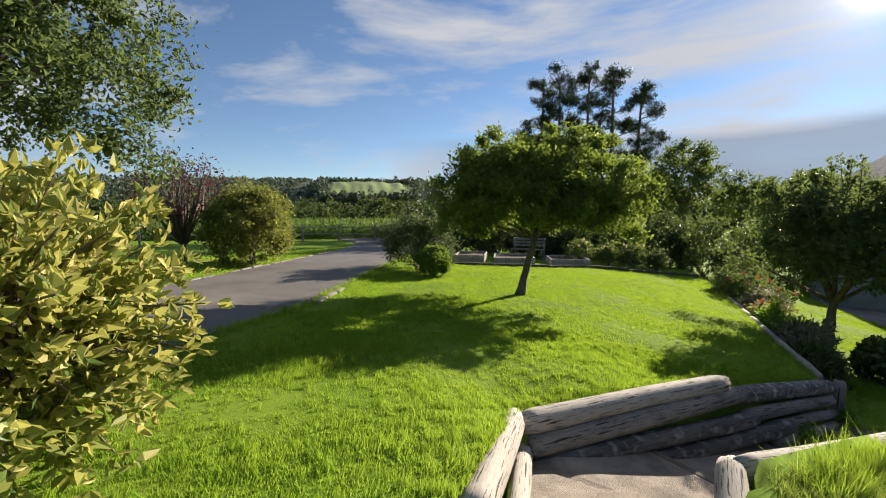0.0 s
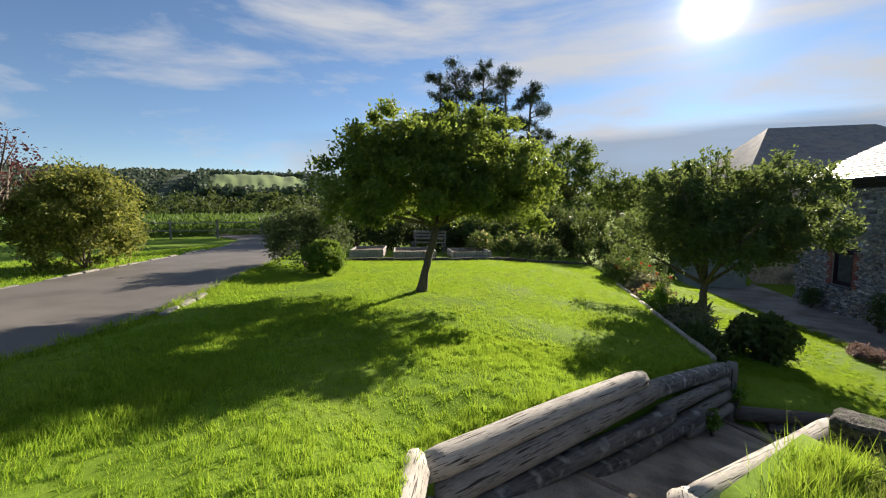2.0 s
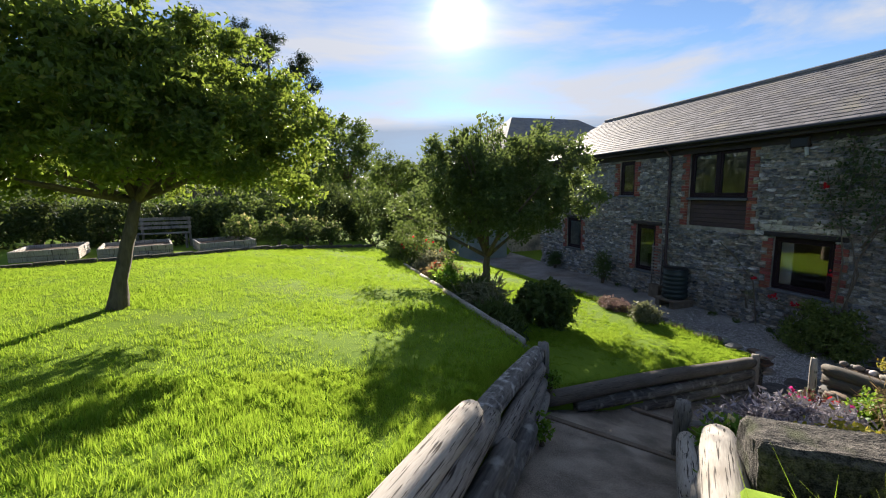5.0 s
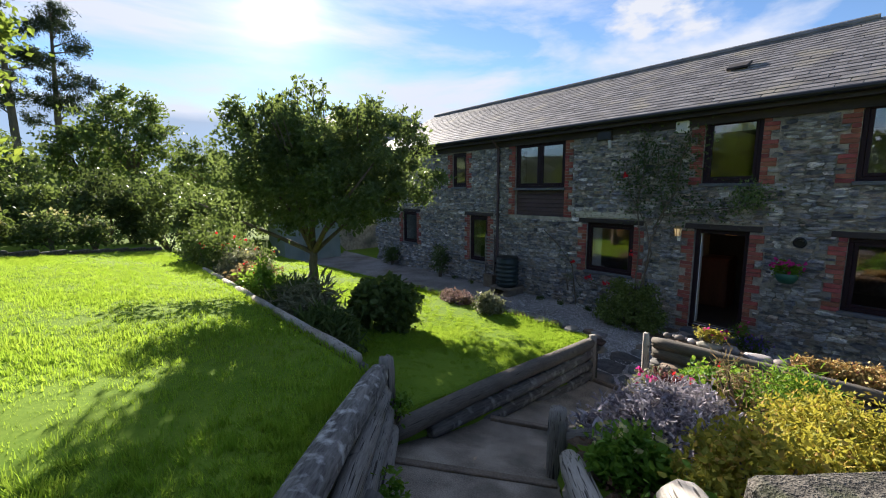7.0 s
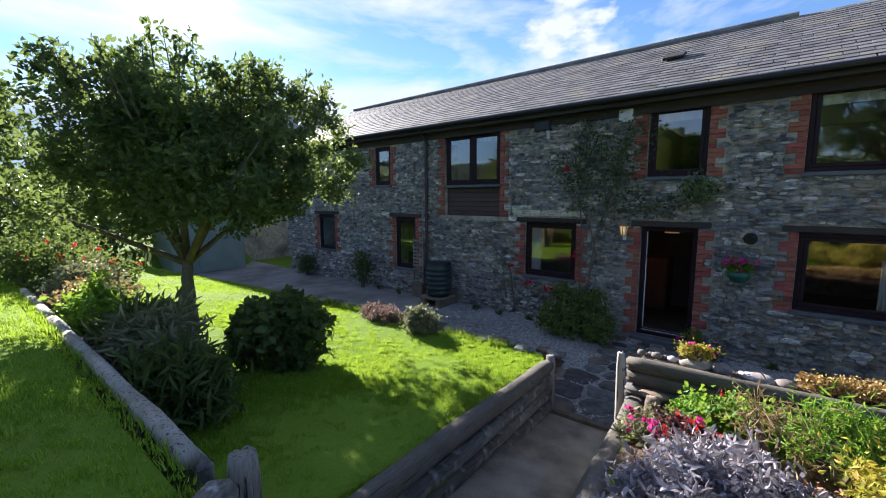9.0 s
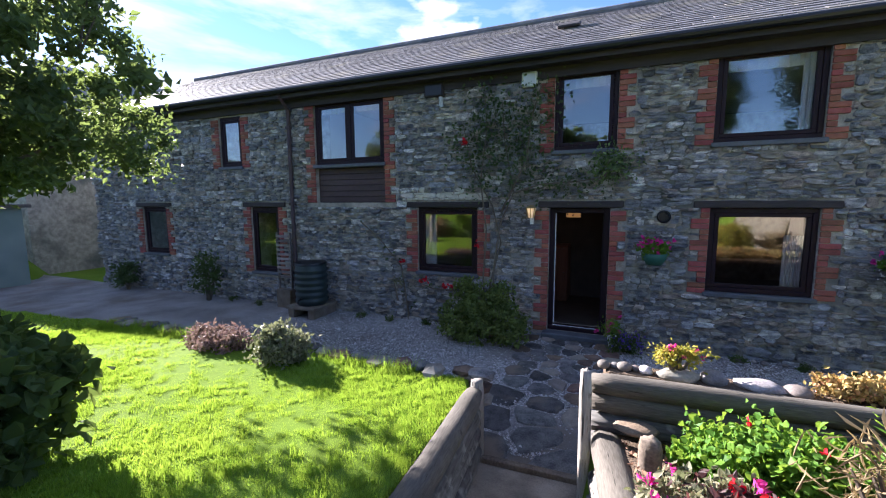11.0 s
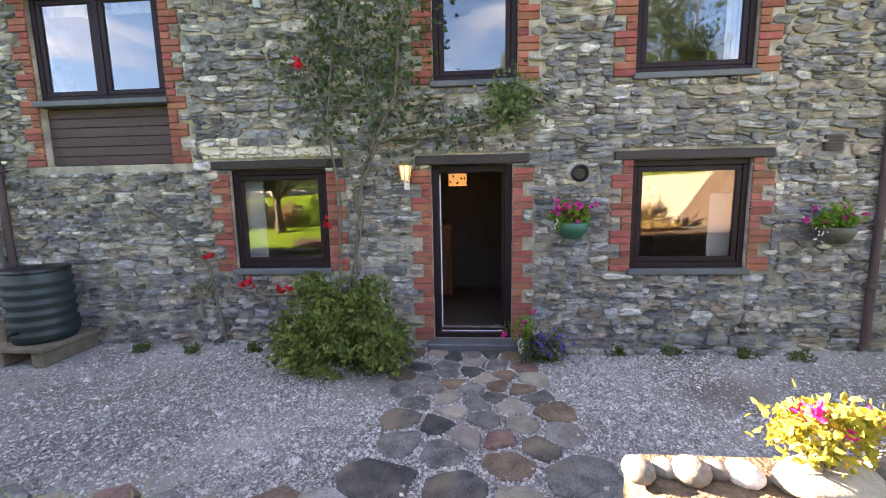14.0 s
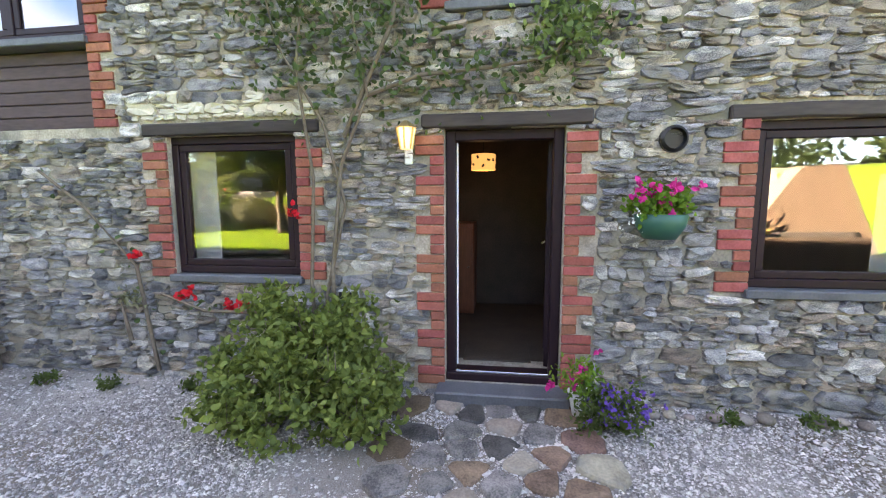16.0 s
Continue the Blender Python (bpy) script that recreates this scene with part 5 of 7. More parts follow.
# trees clothing the far hills, their leaf colour paled to carry the haze
r = np.random.RandomState(16)
n = 30000
azd = r.uniform(85, 200, n)
f = r.uniform(0.15, 1.0, n)
hh = np.interp(azd, [60, 80, 95, 108, 120, 131, 142, 160, 250], [24, 26, 32, 42, 49, 51, 49, 44, 40])
ok = ~((azd > 119.8) & (azd < 132.2) & (f > 0.06) & (f < 0.62)) & (np.sin(azd * 0.9 + 5 * f) > -0.75)
azd, f, hh = azd[ok], f[ok], hh[ok]
d = 380 + 320 * f
z = -3 + (hh + 3) * np.sin(f * math.pi / 2) ** 1.2 + r.uniform(0, 4.5, len(f))
far_trees("hill_wood", "dark trees and hedgerows covering the distant hillside", np.stack([d * np.cos(np.radians(azd)), d * np.sin(np.radians(azd)), z], 1), 4.6, L_FAR_HAZED, 17)

az = np.radians(np.concatenate([r.uniform(119.3, 132.7, 260), r.normal(119.6, 0.25, 90), r.normal(132.4, 0.25, 90), r.uniform(119.5, 132.5, 130)]))
d = np.concatenate([r.normal(398, 5, 260), r.uniform(400, 565, 180), r.normal(566, 4, 130)])
z = np.concatenate([r.uniform(14, 18, 260), 15 + 27 * np.sin(np.clip((d[260:440] - 400) / 165, 0, 1) * 1.57) ** 1.2 + r.uniform(-3, 3, 180), r.uniform(40, 46, 130)])
far_trees("field_hedgerow", "hedgerow trees round the distant pasture", np.repeat(np.stack([d * np.cos(az), d * np.sin(az), z], 1), 5, 0) + r.normal(0, 1.6, (len(d) * 5, 3)), 4.0, L_FAR_HAZED, 18)

# maize field: rows of stalks, leaves and tassels
r = np.random.RandomState(21)
az = np.radians(r.uniform(100, 158, 9000))
d = 32 + 34 * r.uniform(0, 1, 9000) ** 1.4
base = np.stack([d * np.cos(az), d * np.sin(az), np.full(9000, -1.05)], 1)
pts = np.repeat(base, 5, 0)
pts[:, 2] += np.tile(np.linspace(0.3, 1.55, 5), 9000) + r.normal(0, 0.12, 45000)
tagged(leaves("maize_field", pts, 0.55, L_CORN, slim=0.2, seed=22, outward=np.array([0, 0, 0.6])), "tall green standing maize field behind a wire fence", "maize", kind="stuff")

# field fence: posts and rails
fence = thing("field_fence", "grey timber post and rail fence before the maize", "fence", -17, 24, -0.5)
fp = [(-22.0 - 0.06 * k, 3.5 + 2.0 * k) for k in range(9)] + [(-20.6 + 2.1 * k, 20.6 + 1.2 * k) for k in range(8)]
for (x, y), (x2, y2) in zip(fp, fp[1:]):
    z = float(ground_z(x, y))
    part("post", tube([(x, y, z - 0.2), (x, y, z + 1.15)], [0.06, 0.055], 8, 0.05), M_TIMBER, fence)
    for h in (0.5, 0.95):
        part("rail", tube([(x, y - 0.06, z + h), (x2, y2 - 0.06, float(ground_z(x2, y2)) + h)], [0.035, 0.035], 6), M_TIMBER, fence)

# ---- trees of the garden ----
tree("young_tree", "round-headed broadleaf tree with dense green crown on the lawn", (-2.36, 8.57, -0.2), (-2.05, 8.65, 1.15), (-2.05, 8.7, 1.72), (1.98, 1.95, 1.52), 0.085, 0.075, L_TREE, 480, 170, 0.125, 31, 14, 0.75, -0.36, shell=0.3, lump=0.2)
apple = tree("apple_tree", "old apple tree with twisted short trunk and upright leafy shoots", (3.66, 11.5, -1.24), (3.72, 11.5, -0.3), (4.12, 11.5, 1.2), (1.8, 1.7, 1.15), 0.1, 0.085, L_APPLE, 380, 125, 0.14, 33, 10, 0.8, -0.9, shell=0.3, lump=0.4)
part("root_limb", tube([(3.44, 11.46, -1.26), (3.56, 11.48, -0.95), (3.7, 11.5, -0.62)], [0.06, 0.05, 0.045], 8, 0.08), M_BARK, apple, smooth=True)
r = np.random.RandomState(331)
shoots = []
for k in range(64):
    a, d = r.uniform(0, 6.28), r.uniform(0.15, 1.0) ** 0.6
    b = np.array([4.12 + 1.7 * d * math.cos(a), 11.5 + 1.6 * d * math.sin(a), 1.2 + 1.1 * math.sqrt(max(0.0, 1 - d * d * 0.85))])
    e = b + (r.normal(0, 0.1) + 0.16 * math.cos(a), r.normal(0, 0.1) + 0.16 * math.sin(a), r.uniform(0.15, 0.48))
    part("shoot", tube([tuple(b - (0, 0, 0.25)), tuple(e)], [0.012, 0.004], 5), M_BARK, apple)
    for f in np.linspace(0, 1, 11):
        shoots += [b + (e - b) * f + r.normal(0, 0.035, 3) for _ in range(5)]
leaves("shoot_foliage", np.array(shoots), 0.085, L_APPLE, apple, slim=0.5, seed=332, outward=np.array([0, 0, 0.5]))
tree("ash_tree", "large grey-green leafed tree beside the drive", (-9.7, 1.3, 0.1), (-9.4, 1.6, 2.3), (-8.5, 2.55, 5.0), (2.05, 2.05, 3.0), 0.2, 0.1, L_BIRCH, 430, 130, 0.2, 35, 14, 0.9, -0.85, lump=0.25)
tree("dark_conifer", "tall dark evergreen tree behind the parking apron", (-10.5, -4.0, 0.5), (-10.5, -4.0, 3.0), (-10.5, -4.0, 6.8), (2.6, 2.6, 4.6), 0.25, 0.18, L_DARK, 260, 60, 0.35, 36, 8, 0.9, -0.85)
plum = tree("plum_tree", "small thin-leaved purple plum tree with many stems", (-12.8, 7.8, 0.0), (-12.7, 7.8, 0.7), (-12.75, 7.8, 2.15), (1.25, 1.25, 1.25), 0.09, 0.08, L_PLUM, 190, 15, 0.16, 37, 40, 0.9, -0.75, lump=0.2)
bush("golden_shrub", "tall rounded shrub with gold-edged evergreen leaves", (-11.2, 9.0, -0.05), (-11.2, 9.0, 1.15), (1.35, 1.35, 1.3), 0.095, leafy("gold_hedge_leaf", (0.03, 0.06, 0.015), (0.17, 0.2, 0.045), (0.4, 0.42, 0.08), 0.4, 0.45, (0.55, 0.48, 0.16)), 260, 105, 0.14, 38, lump=0.12)
bush("rose_shrub", "dark arching shrub by the drive's edge", (-6.3, 11.2, -0.2), (-6.35, 11.2, 0.72), (1.1, 0.95, 0.85), 0.075, L_WOOD, 220, 60, 0.12, 39, lump=0.3)
bush("round_shrub", "small rounded bright green shrub on the lawn", (-5.25, 10.1, -0.15), (-5.25, 10.1, 0.26), (0.48, 0.48, 0.44), 0.065, leafy("clipped_leaf", (0.04, 0.09, 0.015), (0.13, 0.22, 0.035), (0.3, 0.42, 0.05), 0.38), 130, 60, 0.055, 40, lump=0.08)
# variegated shrub beside the start of the walk: long shoots with leaves in whorls
vs = thing("variegated_shrub", "large gold and green variegated evergreen shrub", "shrub", -2.5, 0.75, 0.3)
r = np.random.RandomState(41)
core = np.array([-2.66, 0.72, 1.05])
pts, outw = [], []
for k in range(560):
    dr = r.normal(size=3)
    dr /= np.linalg.norm(dr)
    if dr[2] < -0.7:
        continue
    reach = r.uniform(0.5, 0.88)
    tip = core + dr * reach * np.array([1.0, 1.0, 1.1])
    tip[2] = max(tip[2], 0.25)
    if k % 4 == 0:
        m = (core + tip) / 2 + (0, 0, 0.05)
        part("stem", tube([core - (0, 0, 0.5), m, tip], [0.02, 0.012, 0.004], 5), M_TWIG, vs)
    for s in np.linspace(0.55, 1.0, 6):
        c = core + (tip - core) * s + r.normal(0, 0.02, 3)
        for _ in range(4):
            pts.append(c)
            outw.append(dr * 0.9 + (0, 0, 0.35))
leaves("foliage", np.array(pts), 0.085, L_GOLD, vs, slim=0.42, seed=42, outward=np.array(outw), spread=0.7)

# pines and the rounder trees behind the garden
PINES = [(103.0, 47, 14.6, 0.3), (100.4, 46, 15.0, -0.2), (97.2, 48, 16.0, 0.2), (94.0, 45, 14.2, -0.1), (91.4, 47, 13.2, 0.5)]
for k, (azd, dist, h, lean) in enumerate(PINES):
    h += 0.7
    x, y = dist * math.cos(radians(azd)), dist * math.sin(radians(azd))
    t = thing("pine_tree", "tall dark pine with a bare trunk and ragged crown", "tree", x, y, -1.0, group="pines behind the garden")
    rng = random.Random(60 + k)
    part("trunk", tube([(x, y, -1.2), (x + lean * 0.4, y, h * 0.5), (x + lean, y, h)], [0.3, 0.2, 0.05], 8, 0.05), M_BARK, t)
    out = []
    for j in range(19):
        z = h * (0.42 + 0.58 * j / 18)
        a = rng.uniform(0, 6.28)
        reach = (2.3 - 1.7 * max(0, (j - 9) / 9)) * rng.uniform(0.55, 1.1) * (0.6 if j < 5 else 1)
        e = Vector((x + lean * z / h + reach * math.cos(a), y + reach * math.sin(a), z + rng.uniform(0.1, 0.7)))
        part("branch", tube([(x + lean * z / h, y, z - 0.2), e], [0.07, 0.02], 5), M_BARK, t)
        p, _ = clumps(tuple(e), (0.95, 0.95, 0.45), 15, 55, 0.2, 600 + 20 * k + j, 0.3)
        out.append(p)
    leaves("crown", np.concatenate(out), 0.22, L_PINE, t, slim=0.25, seed=61 + k)
for k, (x, y, h, rad, name) in enumerate(((2.6, 36, 6.6, 2.2, "oak_tree"), (0.3, 40, 5.2, 1.8, "oak_tree"), (8, 45, 4.6, 2.4, "field_tree"), (12, 44, 4.4, 2.2, "field_tree"))):
    tree(name, "rounded dark broadleaf tree behind the garden", (x, y, -1.0), (x, y, h * 0.3), (x, y, h * 0.62), (rad, rad, h * 0.42), 0.18, 0.24, L_HEDGE, 150, 40, 0.3, 70 + k, 8, group="trees behind the garden")

# hedge and shrub border that closes the lawn
HEDGE = [(-10.5, 19.5, 1.6, 1.5, L_DARK), (-8.3, 18.8, 1.5, 1.5, L_DARK), (-6.4, 18.6, 1.35, 1.6, L_DARK), (-4.4, 18.8, 1.3, 1.5, L_DARK), (-2.6, 19.3, 1.5, 1.4, L_HEDGE), (-0.8, 20.6, 1.5, 1.5, L_HEDGE), (0.8, 21.2, 1.9, 1.5, L_DARK), (2.4, 21.0, 2.3, 1.5, L_HEDGE), (3.9, 21.5, 2.1, 1.4, L_HEDGE), (5.2, 23.0, 2.2, 1.5, L_HEDGE), (-13.5, 22.0, 1.2, 1.5, L_HEDGE), (-1.6, 23.5, 3.0, 1.8, L_HEDGE)]
for k, (x, y, h, w, m) in enumerate(HEDGE):
    z = float(ground_z(x, y))
    bush("hedge_shrub", "dense dark green shrub in the hedge behind the lawn", (x, y, z), (x, y, z + h * 0.5), (w * 0.85, w * 0.75, h * 0.58), 0.13, m, 120, 42, 0.2, 80 + k, lump=0.25, group="shrubs behind the lawn", category="hedge")
BORDER = [(-2.2, 17.0, 0.9, 0.5, L_HEDGE, F_CREAM), (-1.2, 17.3, 0.8, 0.4, L_HEDGE, F_CREAM), (-0.3, 17.7, 0.9, 0.4, L_APPLE, F_CREAM), (0.5, 18.2, 0.75, 0.45, L_HEDGE, F_CREAM)]
for k, (x, y, h, w, m, f) in enumerate(BORDER):
    z = float(ground_z(x, y))
    bush("border_plant", "leggy flowering border plant behind the lawn", (x, y, z), (x, y, z + h * 0.55), (w, w, h * 0.5), 0.09, m, 60, 22, 0.1, 100 + k, flowers=(f, 25, 0.06, 60), lump=0.35, group="border plants behind the lawn", category="plant")
# border along the kerb, between the two lawns
EDGE = [(2.5, 13.9, 1.1, 0.6, L_HEDGE, F_RED), (2.75, 12.8, 0.85, 0.5, L_HEBE, F_CREAM), (2.55, 15.0, 1.25, 0.7, L_HEDGE, None), (2.7, 11.8, 0.65, 0.45, L_DRY, F_RED), (2.6, 10.9, 0.7, 0.45, L_LIME, F_CREAM), (2.75, 10.0, 0.55, 0.45, L_HEDGE, None), (2.65, 9.2, 0.6, 0.4, L_HEBE, None), (3.0, 16.3, 1.5, 0.8, L_HEDGE, None), (3.3, 14.2, 0.7, 0.45, L_APPLE, F_RED), (2.6, 8.5, 0.45, 0.35, L_HEDGE, None)]
for k, (x, y, h, w, m, f) in enumerate(EDGE):
    z = float(ground_z(x, y))
    bush("border_shrub", "untidy low shrub in the border along the lawn kerb", (x, y, z), (x, y, z + h * 0.5), (w * 0.8, w, h * 0.52), 0.17 if y < 10.2 else 0.075, m, 80, 34, 0.085, 120 + k, slim=0.17 if y < 10.2 else 0.5, flowers=(f, 14, 0.05, 60) if f else None, lump=0.35, group="shrubs along the kerb")
bush("broad_leaf_shrub", "low dome of broad dark green leaves on the lower lawn", (3.74, 9.0, -1.15), (3.74, 9.0, -0.84), (0.46, 0.46, 0.38), 0.11, L_HEDGE, 130, 30, 0.06, 140, slim=0.65, lump=0.08)
bush("hebe_shrub", "small grey-green variegated shrub at the gravel's edge", (5.75, 8.75, -1.4), (5.72, 8.75, -1.17), (0.2, 0.24, 0.17), 0.05, L_HEBE, 80, 40, 0.05, 141, lump=0.1)
bush("heather", "low pinkish heather clump at the gravel's edge", (5.85, 9.7, -1.42), (5.82, 9.7, -1.26), (0.22, 0.42, 0.12), 0.04, L_HEATHER, 80, 40, 0.05, 142, lump=0.1, category="plant")
hs = thing("house_shrub", "bushy green aromatic shrub against the house wall", "shrub", 8.95, 7.7, GRAVEL_Z)
L_HERB = leafy("herb_leaf", (0.05, 0.075, 0.022), (0.24, 0.29, 0.08), (0.3, 0.4, 0.08), 0.32)
hp = []
for k, (x, y, z, a, b, c) in enumerate(((8.9, 7.4, -1.72, 0.36, 0.36, 0.3), (8.98, 7.8, -1.6, 0.36, 0.42, 0.4), (8.85, 8.15, -1.74, 0.34, 0.34, 0.28), (9.1, 7.55, -1.45, 0.24, 0.26, 0.32), (8.75, 7.75, -1.82, 0.36, 0.5, 0.2), (9.15, 8.0, -1.4, 0.2, 0.3, 0.3))):
    p, cs = clumps((x, y, z), (a, b, c), 60, 42, 0.05, 1430 + k, 0.45, 0.9, -0.8, 0.3)
    hp.append(p)
    for q in cs[:4]:
        part("stem", tube([(8.98, 7.75, -2.02), ((8.98 + q[0]) / 2, (7.75 + q[1]) / 2, (q[2] - 1.9) / 2), tuple(q), tuple(q + (0.02, 0.01, 0.12))], [0.012, 0.008, 0.004, 0.002], 5), M_TWIG, hs)
hp = np.concatenate(hp)
hp[:, 2] = np.maximum(hp[:, 2], GRAVEL_Z + 0.03)
hp[:, 0] = np.minimum(hp[:, 0], WX - 0.05)
leaves("foliage", hp[::2], 0.06, L_HERB, hs, slim=0.6, seed=143)
for k, (x, y, z) in enumerate(((1.72, 5.72, -1.0), (2.3, 6.52, -1.0))):
    bush("weed", "small yellow-green weed rooted in the log wall", (x, y, z), (x, y, z + 0.12), (0.07, 0.09, 0.12), 0.05, L_LIME, 14, 14, 0.03, 155 + k, stems=2, category="plant", group="weeds in the log wall")
for k in range(9):
    x, y = 9.2 + 0.06 * math.sin(k * 5), (8.9, 9.6, 10.2, 4.9, 4.3, 3.6, 3.1, 12.8, 13.6)[k]
    bush("weed", "small green weed at the foot of the wall", (x, y, -2.0), (x, y, -1.95), (0.06, 0.1, 0.05), 0.035, L_HEDGE, 12, 14, 0.025, 195 + k, stems=1, category="plant", group="weeds at the wall foot")
for k, (x, y, h) in enumerate(((9.1, 14.2, 1.0), (9.15, 17.2, 0.7))):
    bush("wall_plant", "tall thin green plant growing by the house wall", (x, y, -2.0), (x, y, -2.0 + h * 0.55), (0.22, 0.35, h * 0.5), 0.07, L_APPLE, 40, 26, 0.08, 144 + k, category="plant", lump=0.3)

# climbing rose on the front wall
rose = thing("climbing_rose", "leggy climbing rose trained up the stone wall", "climber", WX - 0.05, 7.75, GRAVEL_Z)
stems = [[(9.3, 7.8, -2.0), (9.38, 7.78, -1.2), (9.36, 7.6, -0.5), (9.35, 7.75, 0.1), (9.36, 8.1, 0.7), (9.36, 8.25, 1.4)],
         [(9.32, 7.7, -2.0), (9.36, 7.72, -1.0), (9.35, 7.62, -0.2), (9.34, 7.4, 0.3), (9.35, 7.55, 1.1), (9.36, 7.6, 1.7)],
         [(9.32, 7.85, -2.0), (9.37, 7.9, -1.1), (9.36, 7.85, -0.3), (9.35, 7.95, 0.5), (9.36, 7.85, 1.3), (9.38, 7.9, 2.05)],
         [(9.35, 7.4, 0.3), (9.34, 7.0, 0.42), (9.35, 6.5, 0.45), (9.35, 6.1, 0.5), (9.34, 5.85, 0.8)],
         [(9.36, 7.6, 0.0), (9.34, 7.2, 0.8), (9.35, 7.15, 1.4), (9.36, 7.0, 1.9)],
         [(9.34, 7.95, -1.6), (9.3, 8.3, -1.35), (9.3, 8.8, -1.35), (9.32, 9.2, -1.22)],
         [(9.34, 9.3, -1.9), (9.36, 9.45, -1.0), (9.36, 9.9, -0.5), (9.36, 10.3, -0.2)]]
pts = []
r = np.random.RandomState(150)
for k, s in enumerate(stems):
    part("cane", tube(s, [0.018 - 0.0024 * i for i in range(len(s))], 6, 0.1), M_TWIG, rose)
    for a, b in zip(s, s[1:]):
        for f in np.linspace(0, 1, 14):
            p = np.array(a) + (np.array(b) - np.array(a)) * f
            if p[2] > 0.3 and k < 5:
                for _ in range(16 if p[2] > 0.75 else 6):
                    pts.append(p + r.normal(0, 1, 3) * (0.05, 0.2, 0.16))
            elif k >= 5 and r.uniform() < 0.35:
                pts.append(p + r.normal(0, 1, 3) * (0.03, 0.06, 0.06))
pts = np.array(pts)
pts[:, 0] = np.minimum(pts[:, 0], WX - 0.03)
leaves("foliage", pts, 0.06, leafy("rose_leaf", (0.03, 0.06, 0.025), (0.1, 0.15, 0.06), (0.2, 0.26, 0.08), 0.3), rose, slim=0.6, seed=151)
sp = np.array([9.3, 5.98, 0.68]) + r.normal(0, 1, (330, 3)) * (0.04, 0.15, 0.12)
sp[:, 0] = np.minimum(sp[:, 0], WX - 0.05)
tagged(leaves("young_foliage", sp, 0.06, leafy("young_rose_leaf", (0.08, 0.13, 0.05), (0.24, 0.31, 0.12), (0.35, 0.45, 0.12), 0.3), rose, "paler young rose leaves", slim=0.55, seed=154), kind="stuff")
fl = np.array([(9.33, 8.95, -1.2), (9.32, 9.05, -1.25), (9.32, 8.6, -1.3), (9.32, 8.45, -1.3), (9.3, 8.2, 1.12), (9.3, 8.0, -0.55), (9.31, 9.4, -0.9)])
tagged(leaves("bloom", np.repeat(fl, 14, 0) + r.normal(0, 0.02, (98, 3)), 0.05, F_RED, rose, slim=0.95, seed=152), kind="stuff")
bush("white_blossom", "pale pink rose bloom hanging on the wall", (9.3, 9.5, -1.6), (9.32, 9.5, -1.28), (0.03, 0.1, 0.06), 0.05, L_HEBE, 6, 10, 0.03, 153, stems=2, category="plant")

bush("spiky_plant", "spiky dry-leaved cordyline in the bed uphill of the wall", bed_at(4.8, 2.5), (4.8, 2.5, -1.0), (0.12, 0.12, 0.14), 0.45, L_DRY, 26, 6, 0.05, 190, slim=0.08, category="plant", stems=2, droop=-0.9)
# pot by the door
pot = thing("flower_pot", "white pot of purple lobelia and pink petunias by the step", "plant pot", 9.1, 5.72, GRAVEL_Z)
part("pot", turned([(0.07, 0), (0.1, 0.17), (0.11, 0.19), (0.095, 0.19)], 9.2, 5.84, GRAVEL_Z, 18), M_WHITE, pot, smooth=True)
pts, _ = clumps((9.04, 5.7, -1.84), (0.17, 0.25, 0.14), 60, 26, 0.04, 160, 0.3)
leaves("foliage", pts, 0.035, L_HEDGE, pot, slim=0.5, seed=161)
r = np.random.RandomState(162)
f = np.array([9.0, 5.64, -1.79]) + r.normal(0, 1, (80, 3)) * (0.08, 0.11, 0.06)
tagged(leaves("lobelia", np.repeat(f, 4, 0), 0.026, F_PURPLE, pot, slim=0.9, seed=163), kind="stuff")
f = np.array([9.05, 5.92, -1.62]) + r.normal(0, 1, (5, 3)) * (0.04, 0.09, 0.08)
tagged(leaves("petunia_bloom", np.repeat(f, 6, 0), 0.045, F_PINK, pot, slim=0.95, seed=164), kind="stuff")
pts, _ = clumps((9.1, 5.9, -1.66), (0.1, 0.12, 0.15), 24, 14, 0.04, 165, 0.3)
leaves("petunia_foliage", pts, 0.04, L_LIME, pot, seed=166)

# ---- flower bed ----
bush("sage", "purple-grey sage with long soft leaves spilling over the path", bed_at(3.8, 5.15), (3.72, 5.08, -0.98), (0.7, 0.45, 0.22), 0.07, L_SAGE, 190, 44, 0.06, 170, slim=0.32, lump=0.1, category="plant")
bush("geranium", "bright green geranium with lobed leaves and red blooms", bed_at(5.4, 5.2), (5.36, 5.05, -1.2), (0.25, 0.42, 0.17), 0.042, L_LIME, 130, 38, 0.05, 171, slim=1.0, flowers=(F_RED, 3, 0.035, 80), category="plant")
bush("petunia", "magenta and pink petunias in the mulch", bed_at(4.75, 5.5), (4.75, 5.5, -1.14), (0.26, 0.24, 0.13), 0.05, L_HEBE, 60, 20, 0.045, 172, flowers=(F_PINK, 16, 0.04, 50), category="plant")
bush("red_bedding_plant", "small dark-leaved plant with red flowers", bed_at(4.55, 5.35), (4.6, 5.3, -1.06), (0.2, 0.2, 0.12), 0.05, L_PLUM, 40, 20, 0.045, 173, flowers=(F_RED, 12, 0.05, 40), category="plant")
bush("spiraea", "golden-yellow spiraea tinged with orange", bed_at(4.0, 4.3), (4.2, 4.12, -0.9), (0.6, 0.42, 0.25), 0.042, L_YELLOW, 240, 60, 0.075, 174, slim=0.5, lump=0.2)
bush("spiraea", "tall golden shrub at the back of the bed", bed_at(4.7, 3.7), (4.65, 3.45, -0.8), (0.45, 0.45, 0.34), 0.042, L_YELLOW, 190, 58, 0.08, 175, slim=0.5, lump=0.25)
